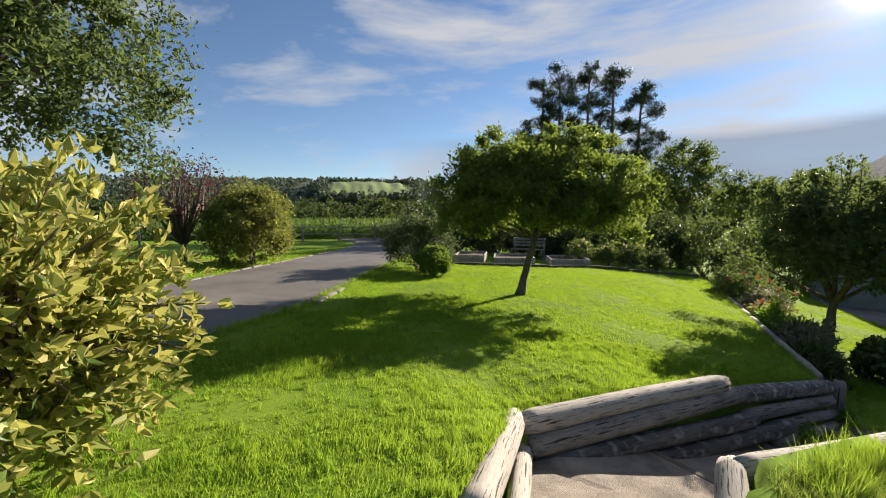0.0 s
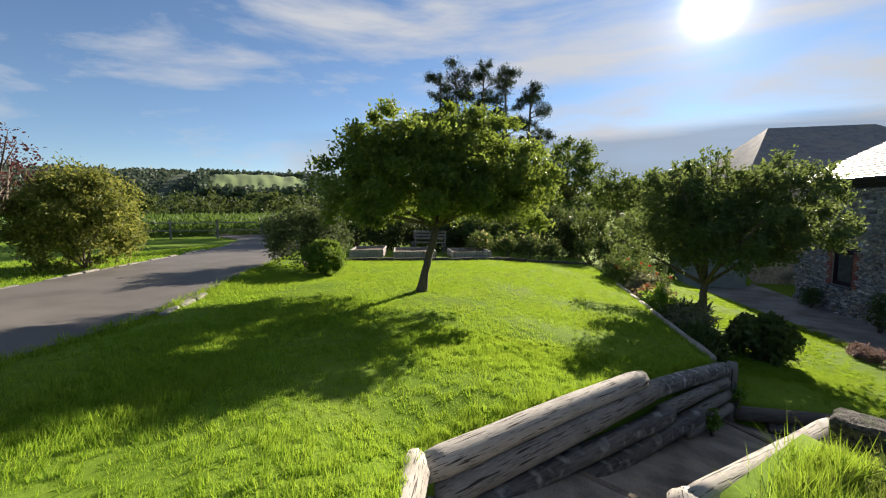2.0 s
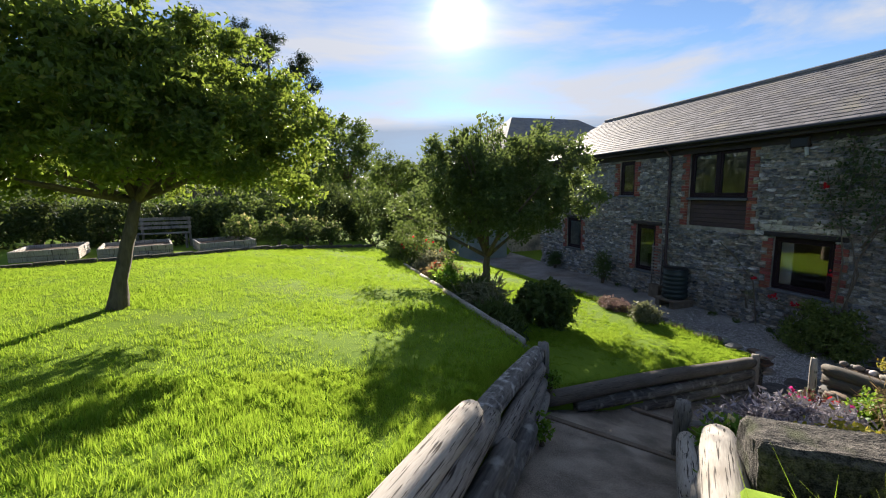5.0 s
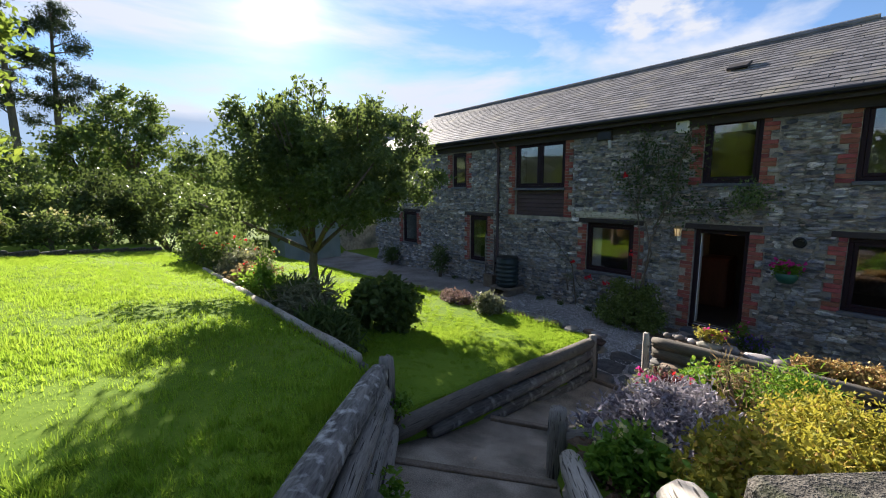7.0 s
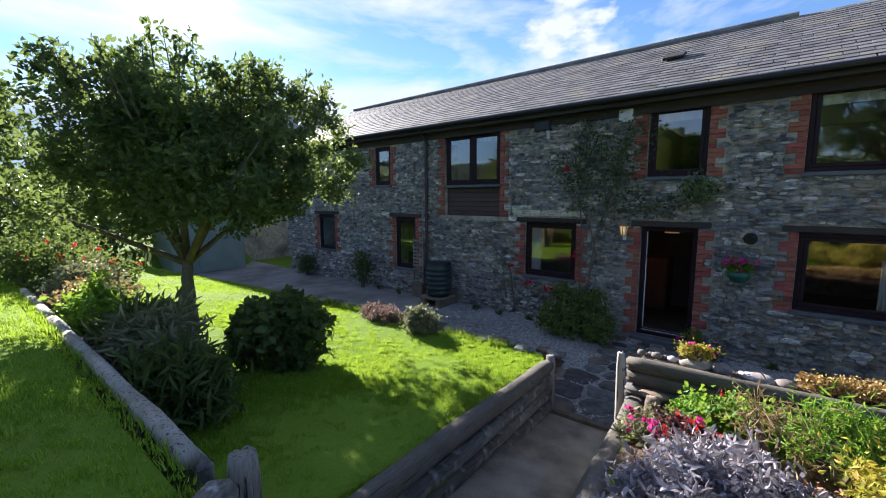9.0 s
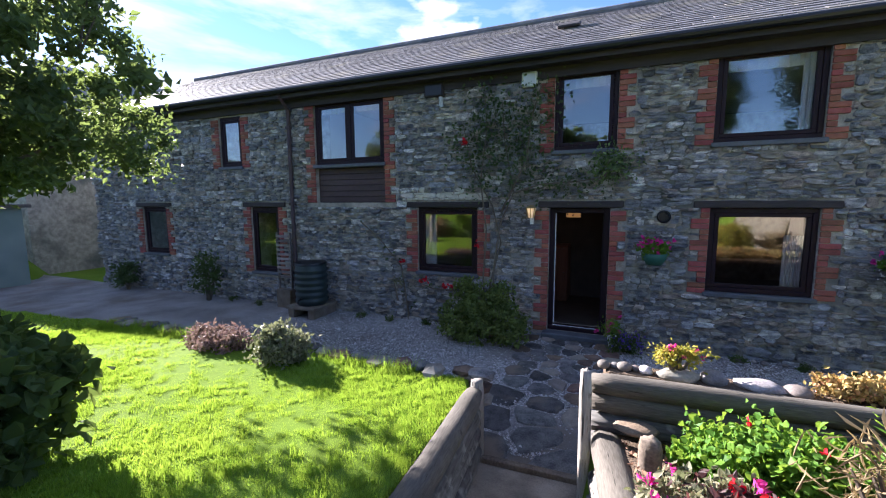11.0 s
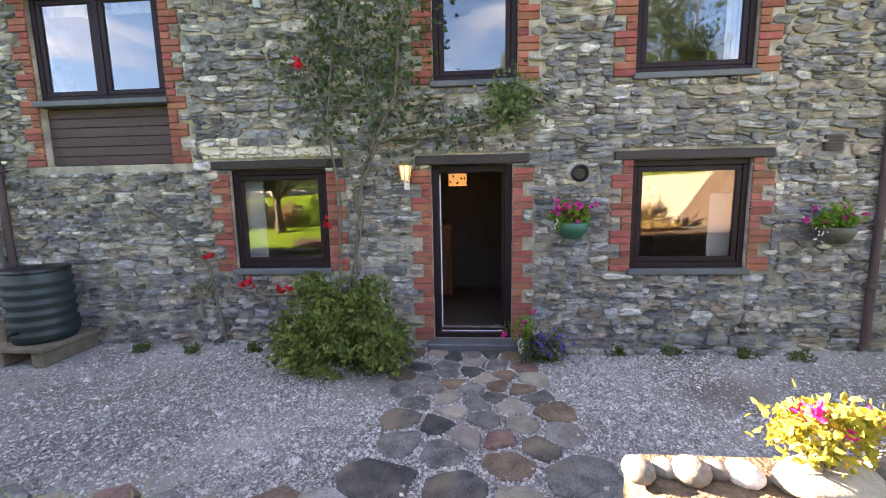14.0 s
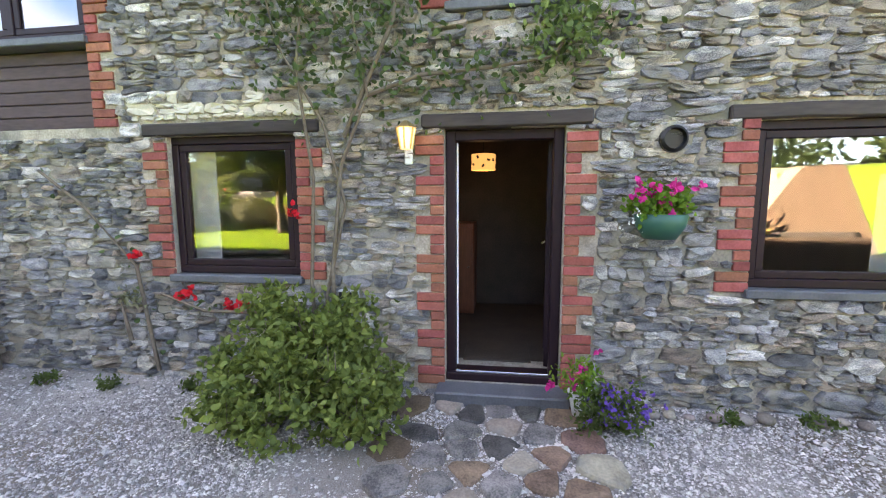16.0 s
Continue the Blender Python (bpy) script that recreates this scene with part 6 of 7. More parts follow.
bush("orange_shrub", "yellow-orange low shrub beside the trough", bed_at(3.1, 4.3), (3.15, 4.35, -0.7), (0.5, 0.36, 0.22), 0.05, L_YELLOW, 120, 30, 0.06, 176, slim=0.5)
bush("stonecrop", "fresh green stonecrop with flat flower heads", bed_at(2.95, 4.95), (2.98, 4.95, -0.84), (0.21, 0.19, 0.19), 0.06, L_LIME, 70, 28, 0.055, 177, flowers=(F_CREAM, 14, 0.035, 70), category="plant")
bush("fennel", "feathery green plant in the mulch", bed_at(5.0, 4.5), (5.0, 4.5, -0.95), (0.2, 0.28, 0.2), 0.09, L_LIME, 60, 20, 0.07, 178, slim=0.12, category="plant")
bush("dry_grass", "tuft of dry straw-coloured stems in the bed", bed_at(4.75, 4.85), (4.75, 4.85, -0.88), (0.2, 0.24, 0.22), 0.12, L_DRY, 20, 14, 0.06, 179, slim=0.06, category="plant")
bush("ground_cover", "low green ground cover under the trough", bed_at(2.55, 4.45), (2.45, 4.4, -0.72), (0.3, 0.25, 0.12), 0.05, L_LIME, 60, 22, 0.06, 180, category="plant")
bush("bank_shrub", "leafy green shrub on the grassy bank", bed_at(2.0, 3.1), (2.05, 3.1, 0.12), (0.55, 0.4, 0.2), 0.06, L_HEDGE, 100, 30, 0.07, 181)
bush("sedum", "carpet of yellow and copper stonecrop along the bed wall", (6.02, 4.0, -1.05), (6.02, 3.6, -0.95), (0.13, 1.15, 0.075), 0.03, L_SEDUM, 320, 60, 0.032, 182, slim=0.8, category="plant", stems=0, lump=0.05)
bush("pink_bedding_plant", "pale variegated plant with pink flowers among stones", (6.0, 5.45, -1.0), (6.0, 5.45, -0.88), (0.09, 0.15, 0.06), 0.03, L_YELLOW, 40, 18, 0.03, 183, flowers=(F_PINK, 7, 0.028, 50), category="plant")


# ---- small built things ----
# soil of the flower bed and the raised strip behind its wall
bx, by = np.meshgrid(np.arange(1.9, 5.76, 0.12), np.arange(0.5, 5.95, 0.12))
bz = bank_z(bx, by) + 0.03 + np.vectorize(lambda a, b: noise.noise(Vector((a * 3, b * 3, 9))))(bx, by) * 0.03
i = np.arange(bx.size).reshape(bx.shape)
q = np.stack([i[:-1, :-1], i[:-1, 1:], i[1:, 1:], i[1:, :-1]], -1).reshape(-1, 4)
cx, cy = bx.ravel()[q].mean(1), by.ravel()[q].mean(1)
keep = inside([(2.35, 4.55), (2.84, 5.2), (3.1, 5.45), (5.7, 5.85), (5.7, 0.6), (3.6, 0.6)], cx, cy)
tagged(arrays("mulch", np.stack([bx, by, bz], -1).reshape(-1, 3), q[keep & ((cy > 2.9) | (cx > 4.3))], M_MULCH, smooth=True), "brown bark mulch in the flower bed", "mulch", kind="structure")
tagged(arrays("terrace", np.stack([bx, by, bz], -1).reshape(-1, 3), q[keep & (cy <= 2.9) & (cx <= 4.3)], M_SAND, smooth=True), "pale gravel ground uphill of the flower bed", "gravel", kind="structure")
tagged(part("bed_soil", box(5.88, 6.14, 1.2, 5.93, -2.05, -1.03, 0.04), M_MULCH), "dark soil of the raised strip behind the log wall", "soil", kind="structure")
r = np.random.RandomState(200)
n = 5200
px, py = r.uniform(2.4, 5.7, n), r.uniform(3.4, 5.8, n)
ok = inside([(2.45, 4.75), (3.1, 5.4), (5.65, 5.8), (5.65, 3.4), (3.4, 3.4)], px, py)
pts = np.stack([px[ok], py[ok], bank_z(px[ok], py[ok]) + 0.05], 1)
tagged(leaves("bark_chips", pts, 0.05, leafy("bark_chip", (0.1, 0.05, 0.03), (0.32, 0.19, 0.12), (0.2, 0.1, 0.05), 0.05, 0.8), slim=0.45, seed=201), "scattered bark chips on the bed", "bark chips", kind="stuff")


def blob(sx, sy, sz, seed, sub=2, rough=0.12):
    bm = bmesh.new()
    bmesh.ops.create_icosphere(bm, subdivisions=sub, radius=1)
    for v in bm.verts:
        v.co *= 1 + rough * noise.noise(v.co * 1.3 + Vector((seed * 3.1, 0, 0)))
        v.co = Vector((v.co.x * sx, v.co.y * sy, v.co.z * sz))
    return bm


def stone(name, label, x, y, z, sx, sy, sz, mat, seed, turn=0.0, group="", rough=0.12):
    ob = part(name, blob(sx, sy, sz, seed, 2, rough), mat, smooth=True)
    ob.location, ob.rotation_euler = (x, y, z + sz * 0.85), (0, 0, turn)
    return tagged(ob, label, "stone", group)


for k, (y, s) in enumerate(((5.93, 0.045), (5.85, 0.035), (5.79, 0.05), (5.71, 0.035), (5.65, 0.045))):
    stone("beach_pebble", "smooth pinkish grey beach pebble on the bed wall", 6.0 + 0.02 * (k % 2), y, -1.04, s * 1.1, s, s * 0.75, (M_COBBLE, M_PEBBLE, M_FLAG_PALE)[k % 3], 210 + k, k, "pebbles on the bed wall")
stone("rockery_stone", "rough brown stone in the raised strip", 5.98, 5.45, -1.05, 0.09, 0.14, 0.045, M_FLAG_PALE, 220, rough=0.3)
stone("rockery_stone", "rounded grey speckled stone in the raised strip", 6.0, 5.24, -1.05, 0.075, 0.085, 0.055, M_PEBBLE, 221, rough=0.25)
stone("rockery_stone", "flat grey slab stone in the raised strip", 6.02, 4.98, -1.05, 0.1, 0.14, 0.035, M_PEBBLE, 222, rough=0.3)
stone("rockery_stone", "pale angular stone in the raised strip", 6.0, 4.78, -1.05, 0.075, 0.08, 0.04, M_COBBLE, 223)
log("post", (5.28, 5.66, -1.5), (5.3, 5.66, -1.14), 0.065, M_BOARD, "short brown timber stump in the flower bed", "stump", 270)
stone("flat_stone", "flat stone wedged under the bed wall", 5.62, 5.72, -1.28, 0.1, 0.14, 0.022, M_FLAG_BROWN, 225)
stone("flat_stone", "thin flat slate lying at the end of the log", 2.25, 6.62, -0.98, 0.14, 0.1, 0.02, M_COBBLE, 226)
# flat stones along the edge of the lower lawn
edge = thing("edging_stones", "flat irregular stones edging the lower lawn", "stones", 6.1, 8, -1.5, kind="structure")
rng = random.Random(230)
for k in range(26):
    y = 6.92 + k * 0.2
    x = 6.08 + rng.uniform(-0.05, 0.05)
    for lvl in range(3):
        b = blob(rng.uniform(0.1, 0.17), rng.uniform(0.09, 0.14), 0.05, 231 + k + lvl, 1, 0.3)
        bmesh.ops.translate(b, vec=(x + 0.05 * lvl + rng.uniform(-0.03, 0.03), y + rng.uniform(-0.04, 0.04), float(lower_z(x, y)) + 0.02 - 0.13 * lvl), verts=b.verts)
        part("edging_stone", b, (M_SLATE_STONE, M_FLAG_BROWN, M_FLAG_PALE)[(k + lvl) % 3], edge)
bm = bmesh.new()
for y0, y1 in ((6.9, 8.5), (8.5, 12.0)):
    box(5.95, 6.12, y0, y1, -2.1, float(lower_z(6.0, y0)) - 0.08, 0.02, bm)
part("footing", bm, M_TROUGH, edge)

# stone trough block on the bank
bm = box(-0.55, 0.55, -0.14, 0.14, -0.66, 0.1, 0.025)
bmesh.ops.subdivide_edges(bm, edges=bm.edges[:], cuts=9, use_grid_fill=True)
for v in bm.verts:
    v.co += Vector((noise.noise(v.co * 13), noise.noise(v.co * 13 + Vector((5, 0, 0))), noise.noise(v.co * 12 + Vector((0, 5, 0))))) * 0.018
tr = part("stone_block", bm, M_TROUGH)
tr.location, tr.rotation_euler = (2.2, 3.74, -0.02), (0, 0, radians(-37))
tagged(tr, "rough mossy stone block lying on the bank's edge", "stone")

# kerb along the upper lawn, stone by stone
ke = thing("lawn_kerb", "narrow weathered timber and stone kerb along the lawn", "kerb", 2.2, 10, -0.7, kind="structure")
rng = random.Random(240)
for (x0, y0), (x1, y1) in (((2.13, 6.84), (2.15, 9.0)), ((2.15, 9.0), (2.17, 13.4))):
    n = int(math.hypot(x1 - x0, y1 - y0) / 0.8)
    for k in range(n):
        a, b = k / n, (k + 0.98) / n
        p, s = Vector((x0 + (x1 - x0) * a, y0 + (y1 - y0) * a, 0)), Vector((x0 + (x1 - x0) * b, y0 + (y1 - y0) * b, 0))
        p.z, s.z = float(lawn_z(p.x, p.y)) - 0.01, float(lawn_z(s.x, s.y)) - 0.01
        part("kerb_piece", tube([p, p.lerp(s, 0.5) + Vector((rng.uniform(-0.01, 0.01), 0, 0.005)), s], [0.048, 0.053, 0.048], 8, 0.08, rng=rng), M_TIMBER_PALE, ke, smooth=True)
        q2 = box(p.x + 0.02, p.x + 0.1, p.y, s.y, -1.2, min(p.z, s.z) - 0.03, 0.01)
        part("backing", q2, M_TIMBER_DARK, ke)
# sandy parking apron uphill of the bank
ax, ay = np.meshgrid(np.arange(-4, 5.6, 0.5), np.arange(-9, -1.4, 0.5))
i = np.arange(ax.size).reshape(ax.shape)
q = np.stack([i[:-1, :-1], i[:-1, 1:], i[1:, 1:], i[1:, :-1]], -1).reshape(-1, 4)
tagged(arrays("parking_apron", np.stack([ax, ay, np.maximum(ground_z(ax, ay), path_z(ax, ay)) + 0.03], -1).reshape(-1, 3), q, M_SAND, smooth=True), "pale sandy gravel apron uphill of the garden", "gravel", kind="structure")
# far lawn edging
fe = thing("far_lawn_edging", "low stone edging at the far side of the lawn", "kerb", -2, 15, -0.4, kind="structure")
ends = [(-6.6, 13.0), (-4.2, 13.9), (-2.2, 15.0), (0.0, 16.6), (1.9, 18.0)]
for (x0, y0), (x1, y1) in zip(ends, ends[1:]):
    for k in range(5):
        a, b = Vector((x0 + (x1 - x0) * k / 5, y0 + (y1 - y0) * k / 5, 0)), Vector((x0 + (x1 - x0) * (k + 0.97) / 5, y0 + (y1 - y0) * (k + 0.97) / 5, 0))
        bm = box(0, (b - a).length, -0.07, 0.07, -0.08, 0.07 + 0.02 * rng.random(), 0.015)
        d = (b - a).normalized()
        bmesh.ops.transform(bm, matrix=Matrix.Translation((a.x, a.y, float(lawn_z(a.x, a.y)))) @ d.to_track_quat("X", "Z").to_matrix().to_4x4(), verts=bm.verts)
        part("edging_stone", bm, M_TROUGH, fe)


# raised vegetable beds
def raised_bed(x, y, w, d, turn, label):
    z = float(lawn_z(x, y))
    t = thing("raised_bed", label, "raised bed", x, y, z, group="raised vegetable beds")
    t.rotation_euler = (0, 0, turn)
    for x0, x1, y0, y1 in ((-w / 2, w / 2, -d / 2, -d / 2 + 0.05), (-w / 2, w / 2, d / 2 - 0.05, d / 2), (-w / 2, -w / 2 + 0.05, -d / 2 + 0.052, d / 2 - 0.052), (w / 2 - 0.05, w / 2, -d / 2 + 0.052, d / 2 - 0.052)):
        for h in (0, 0.14):
            bm = box(x0, x1, y0, y1, h, h + 0.135, 0.008)
            me = bpy.data.meshes.new("plank")
            bm.to_mesh(me)
            bm.free()
            me.materials.append(M_TIMBER_PALE)
            ob = new("plank", me)
            ob.parent = t
    bm = box(-w / 2 + 0.055, w / 2 - 0.055, -d / 2 + 0.055, d / 2 - 0.055, 0.0, 0.2, 0.02)
    me = bpy.data.meshes.new("soil")
    bm.to_mesh(me)
    bm.free()
    me.materials.append(M_MULCH)
    new("soil", me).parent = t


raised_bed(-4.5, 15.4, 1.5, 1.7, radians(18), "pale timber raised bed filled with dark soil")
raised_bed(-2.6, 16.1, 1.4, 1.6, radians(20), "pale timber raised bed with bare soil")
raised_bed(-6.2, 15.2, 1.2, 1.6, radians(16), "grey timber raised bed beyond the lawn")
bench = thing("garden_bench", "weathered slatted timber bench by the dark hedge", "bench", -4.4, 17.1, -0.4)
zb = float(lawn_z(-4.4, 17.1))
for k in range(4):
    part("seat_slat", box(-5.1, -3.7, 16.9 + k * 0.1, 16.98 + k * 0.1, zb + 0.42, zb + 0.45, 0.005), M_TIMBER, bench)
for k in range(3):
    part("back_slat", box(-5.1, -3.7, 17.32, 17.35, zb + 0.55 + k * 0.13, zb + 0.64 + k * 0.13, 0.005), M_TIMBER, bench)
for x in (-5.05, -3.8):
    for y, h in ((16.92, 0.418), (17.352, 0.9)):
        part("leg", box(x, x + 0.06, y, y + 0.06, zb - 0.02, zb + h, 0.005), M_TIMBER, bench)

# outbuildings beyond the house
ob2 = thing("barn", "slate-roofed stone barn with a hipped roof beyond the house", "barn", 14.4, 26.7, GRAVEL_Z)
part("wall", box(9.6, 19.2, 22.6, 30.8, -2.2, 2.9), M_MORTAR, ob2)
bm = bmesh.new()
v = [bm.verts.new(p) for p in ((9.2, 22.2, 2.9), (19.6, 22.2, 2.9), (19.6, 31.2, 2.9), (9.2, 31.2, 2.9), (12.0, 26.7, 5.65), (16.8, 26.7, 5.65))]
for f in ((0, 1, 5, 4), (1, 2, 5), (2, 3, 4, 5), (3, 0, 4), (3, 2, 1, 0)):
    bm.faces.new([v[k] for k in f])
part("roof", bm, M_SLATE, ob2, "grey slate hipped roof")
part("door", box(9.55, 9.598, 24.0, 26.2, -2.0, 0.6, 0.01), M_CLADDING, ob2)
sh = thing("garden_shed", "low pale green shed with a flat roof by the gravel", "shed", 7.3, 20.6, GRAVEL_Z)
part("wall", box(6.2, 8.6, 20.4, 22.3, -2.1, 0.05, 0.01), M_RENDER, sh)
part("roof", box(6.05, 8.75, 20.25, 22.45, 0.052, 0.14, 0.01), M_COBBLE, sh)
part("door", box(7.0, 7.8, 20.36, 20.397, -1.98, -0.1, 0.008), M_RENDER, sh)
part("door_handle", box(7.08, 7.1, 20.335, 20.358, -1.1, -0.98, 0.003), M_BLACK, sh)


# ---- grass ----
def grass(name, label, x, y, zf, h, w, seed, mat=M_GRASS, lean=0.55):
    r = np.random.RandomState(seed)
    n = len(x)
    z = zf(x, y) - 0.01
    u, v = np.floor(x / 0.085 + 0.45 * np.sin(y * 27)), np.floor(y / 0.085 + 0.45 * np.sin(x * 31))
    tuft = np.abs(np.sin(u * 127.1 + v * 311.7) * 43758.5453) % 1
    h = h * r.uniform(0.55, 1.25, n) * (0.55 + 1.0 * tuft ** 1.6)
    b = 2 * np.pi * ((tuft * 91.7) % 1) + r.normal(0, 0.9, n)
    a = b + np.pi / 2 + r.normal(0, 0.4, n)
    bend = h * lean * r.uniform(0.2, 1.3, n)
    p = np.stack([x, y, z], 1)
    s = np.stack([np.cos(a), np.sin(a), np.zeros(n)], 1) * (w * 0.5 * np.ones(n))[:, None]
    tip = p + np.stack([np.cos(b) * bend, np.sin(b) * bend, h], 1)
    v = np.stack([p - s, p + s, tip], 1).reshape(-1, 3)
    ob = arrays(name, v, np.arange(3 * n).reshape(-1, 3), mat)
    return tagged(ob, label, "grass", kind="stuff")


rg = np.random.RandomState(300)
UPPER = [(-0.88, 3.25), (0.72, 5.0), (2.08, 6.46), (2.15, 9.0), (2.2, 13.0), (2.05, 18.3), (-6.5, 13.2), (-7.2, 11.5), (-6.6, 8.3), (-4.75, 4.0), (-3.2, 0.3), (-1.5, -3.0), (-0.75, 0.0), (-0.8, 2.0)]


def scatter(poly, n, x0, x1, y0, y1):
    x, y = rg.uniform(x0, x1, n), rg.uniform(y0, y1, n)
    k = inside(poly, x, y)
    return x[k], y[k]


def patchy(x, y):
    return 1 + 0.35 * np.sin(x * 1.7 + 0.6 * np.sin(y * 2.3)) * np.cos(y * 1.9 + 0.8 * np.sin(x * 1.3))


gx0, gy0 = scatter(UPPER, 300000, -4.6, 1.6, 0.5, 6.2)
grass("grass", "short lush mown grass of the upper lawn", gx0, gy0, lawn_z, 0.045 * patchy(gx0, gy0), 0.008, 301)
gx0, gy0 = scatter(UPPER, 430000, -7.2, 2.25, 5.4, 18.2)
grass("grass", "short mown grass farther up the lawn", gx0, gy0, lawn_z, 0.042, 0.0095, 302)
LOWER = [(2.2, 6.66), (5.85, 6.95), (6.05, 7.05), (6.05, 9.0), (6.0, 12.0), (5.6, 16.0), (5.0, 20.0), (2.9, 19.0), (2.3, 13.0)]
gx0, gy0 = scatter(LOWER, 430000, 2.2, 6.2, 6.4, 12)
grass("grass", "short bright grass of the lower lawn", gx0, gy0, lower_z, 0.03 * patchy(gx0, gy0), 0.0055, 303)
gx0, gy0 = scatter(LOWER, 110000, 2.2, 6.2, 12, 20)
grass("grass", "short grass at the far end of the lower lawn", gx0, gy0, lower_z, 0.035, 0.011, 309)
gx0, gy0 = scatter([(0.7, 1.0), (0.72, 2.9), (1.55, 3.75), (1.9, 3.3), (3.0, 2.0), (3.0, 0.5)], 70000, 0.5, 3.0, 0.5, 4.2)
grass("grass", "long unmown grass on the bank", gx0, gy0, bank_z, 0.085, 0.006, 304, M_BANKGRASS, lean=0.8)
gx0, gy0 = np.concatenate([rg.normal(c[0], 0.09, 420) for c in ((1.35, 3.45), (1.15, 3.2), (1.45, 3.5), (1.0, 2.95))]), np.concatenate([rg.normal(c[1], 0.09, 420) for c in ((1.35, 3.45), (1.15, 3.2), (1.45, 3.5), (1.0, 2.95))])
grass("grass_tuft", "tall arching grass tuft at the edge of the bank", gx0, gy0, bank_z, 0.16, 0.006, 305, lean=0.9)
gx0, gy0 = 5.98 + rg.normal(0, 0.06, 5000), rg.uniform(7.5, 12.0, 5000)
grass("grass_fringe", "ragged grass fringe over the edging stones", gx0, gy0, lower_z, 0.09, 0.007, 308, lean=0.8)
# rough edge along the path's logs and the drive
t = rg.uniform(0, 1, 9000)
ex = np.interp(t, [0, 0.5, 1], [-0.98, 0.7, 2.02]) + rg.normal(-0.06, 0.05, 9000)
ey = np.interp(t, [0, 0.5, 1], [3.3, 5.12, 6.56]) + rg.normal(0.06, 0.05, 9000)
grass("grass_fringe", "longer grass left along the log wall", ex, ey, lawn_z, 0.065, 0.005, 306, lean=0.7)
gx0, gy0 = rg.uniform(-14, -7, 60000), rg.uniform(4, 20, 60000)
k = gx0 < np.interp(gy0, [p[1] for p in DRIVE], [p[0] for p in DRIVE]) - 2.0
grass("grass", "mown grass verge across the drive", gx0[k], gy0[k], lawn_z, 0.06, 0.02, 307)

k = (drive_p[:, 1] > -2) & (drive_p[:, 1] < 16)
ep, es = np.repeat((drive_p + drive_s * 1.72)[k], 420, 0), np.repeat(drive_s[k], 420, 0)
ep = ep + es * rg.normal(0, 0.07, len(ep))[:, None] + rg.uniform(-0.25, 0.25, (len(ep), 1)) * np.stack([-es[:, 1], es[:, 0]], 1)
grass("grass_fringe", "ragged grass creeping over the driveway's edge", ep[:, 0], ep[:, 1], lawn_z, 0.085, 0.012, 315, lean=0.9)

# ---- gravel pebbles ----
r = np.random.RandomState(310)
n = 160000
px, py = r.uniform(6.15, 9.42, n), 6.6 + r.normal(0, 1, n) * 2.3
ok = (py > 0.5) & (py < 12) & ~((px < 6.35) & (py < 6.0))
px, py = px[ok], py[ok]
n = len(px)
s = 0.006 * r.lognormal(0, 0.45, n)[:, None]
a = r.uniform(0, 6.28, n)
c = np.stack([px, py, np.full(n, GRAVEL_Z + 0.004)], 1)
u = np.stack([np.cos(a), np.sin(a), r.normal(0, 0.2, n)], 1) * s * 1.3
w = np.stack([-np.sin(a), np.cos(a), r.normal(0, 0.2, n)], 1) * s
t = np.array([0, 0, 1.0]) * s * 0.85
v = np.stack([c + u, c + w, c - u, c - w, c + t, c - t], 1).reshape(-1, 3)
f = np.array([(0, 1, 4), (1, 2, 4), (2, 3, 4), (3, 0, 4)])
tagged(arrays("gravel", v, (np.arange(n)[:, None, None] * 6 + f[None]).reshape(-1, 3), M_PEBBLE), "loose pale pinkish-grey gravel chippings", "gravel", kind="stuff")

# ---- stone pieces ----
def cell(p, others, reach):
    """The ground nearer to p than to any other point, as a polygon."""
    poly = [p + Vector((reach * math.cos(a), reach * math.sin(a))) for a in (k * math.pi / 6 for k in range(12))]
    for o in others:
        m, d = (p + o) / 2, (o - p)
        cut = []
        for a, b in zip(poly, poly[1:] + poly[:1]):
            da, db = (a - m).dot(d), (b - m).dot(d)
            if da <= 0:
                cut.append(a)
            if da * db < 0:
                cut.append(a.lerp(b, da / (da - db)))
        poly = cut
    return poly


stones_path = thing("stepping_stones", "irregular flat stones laid in the gravel before the door", "stone path", 7.7, 6.4, GRAVEL_Z, kind="structure")
rng = random.Random(410)
laid = []
for k in range(9000):
    x = rng.uniform(6.2, 9.2)
    mid = 6.45 - 0.1 * math.sin((x - 6.2) * 1.3)
    y = rng.uniform(mid - 0.62, mid + 0.6)
    space = np.interp(x, [6.2, 7.2, 8.0, 9.2], [0.42, 0.36, 0.24, 0.2]) * rng.uniform(0.75, 1.2)
    if y < 7.05 and (y > 6.1 or x > 6.6) and all((Vector((x, y)) - q).length > max(space, 0.15) for q in laid):
        laid.append(Vector((x, y)))
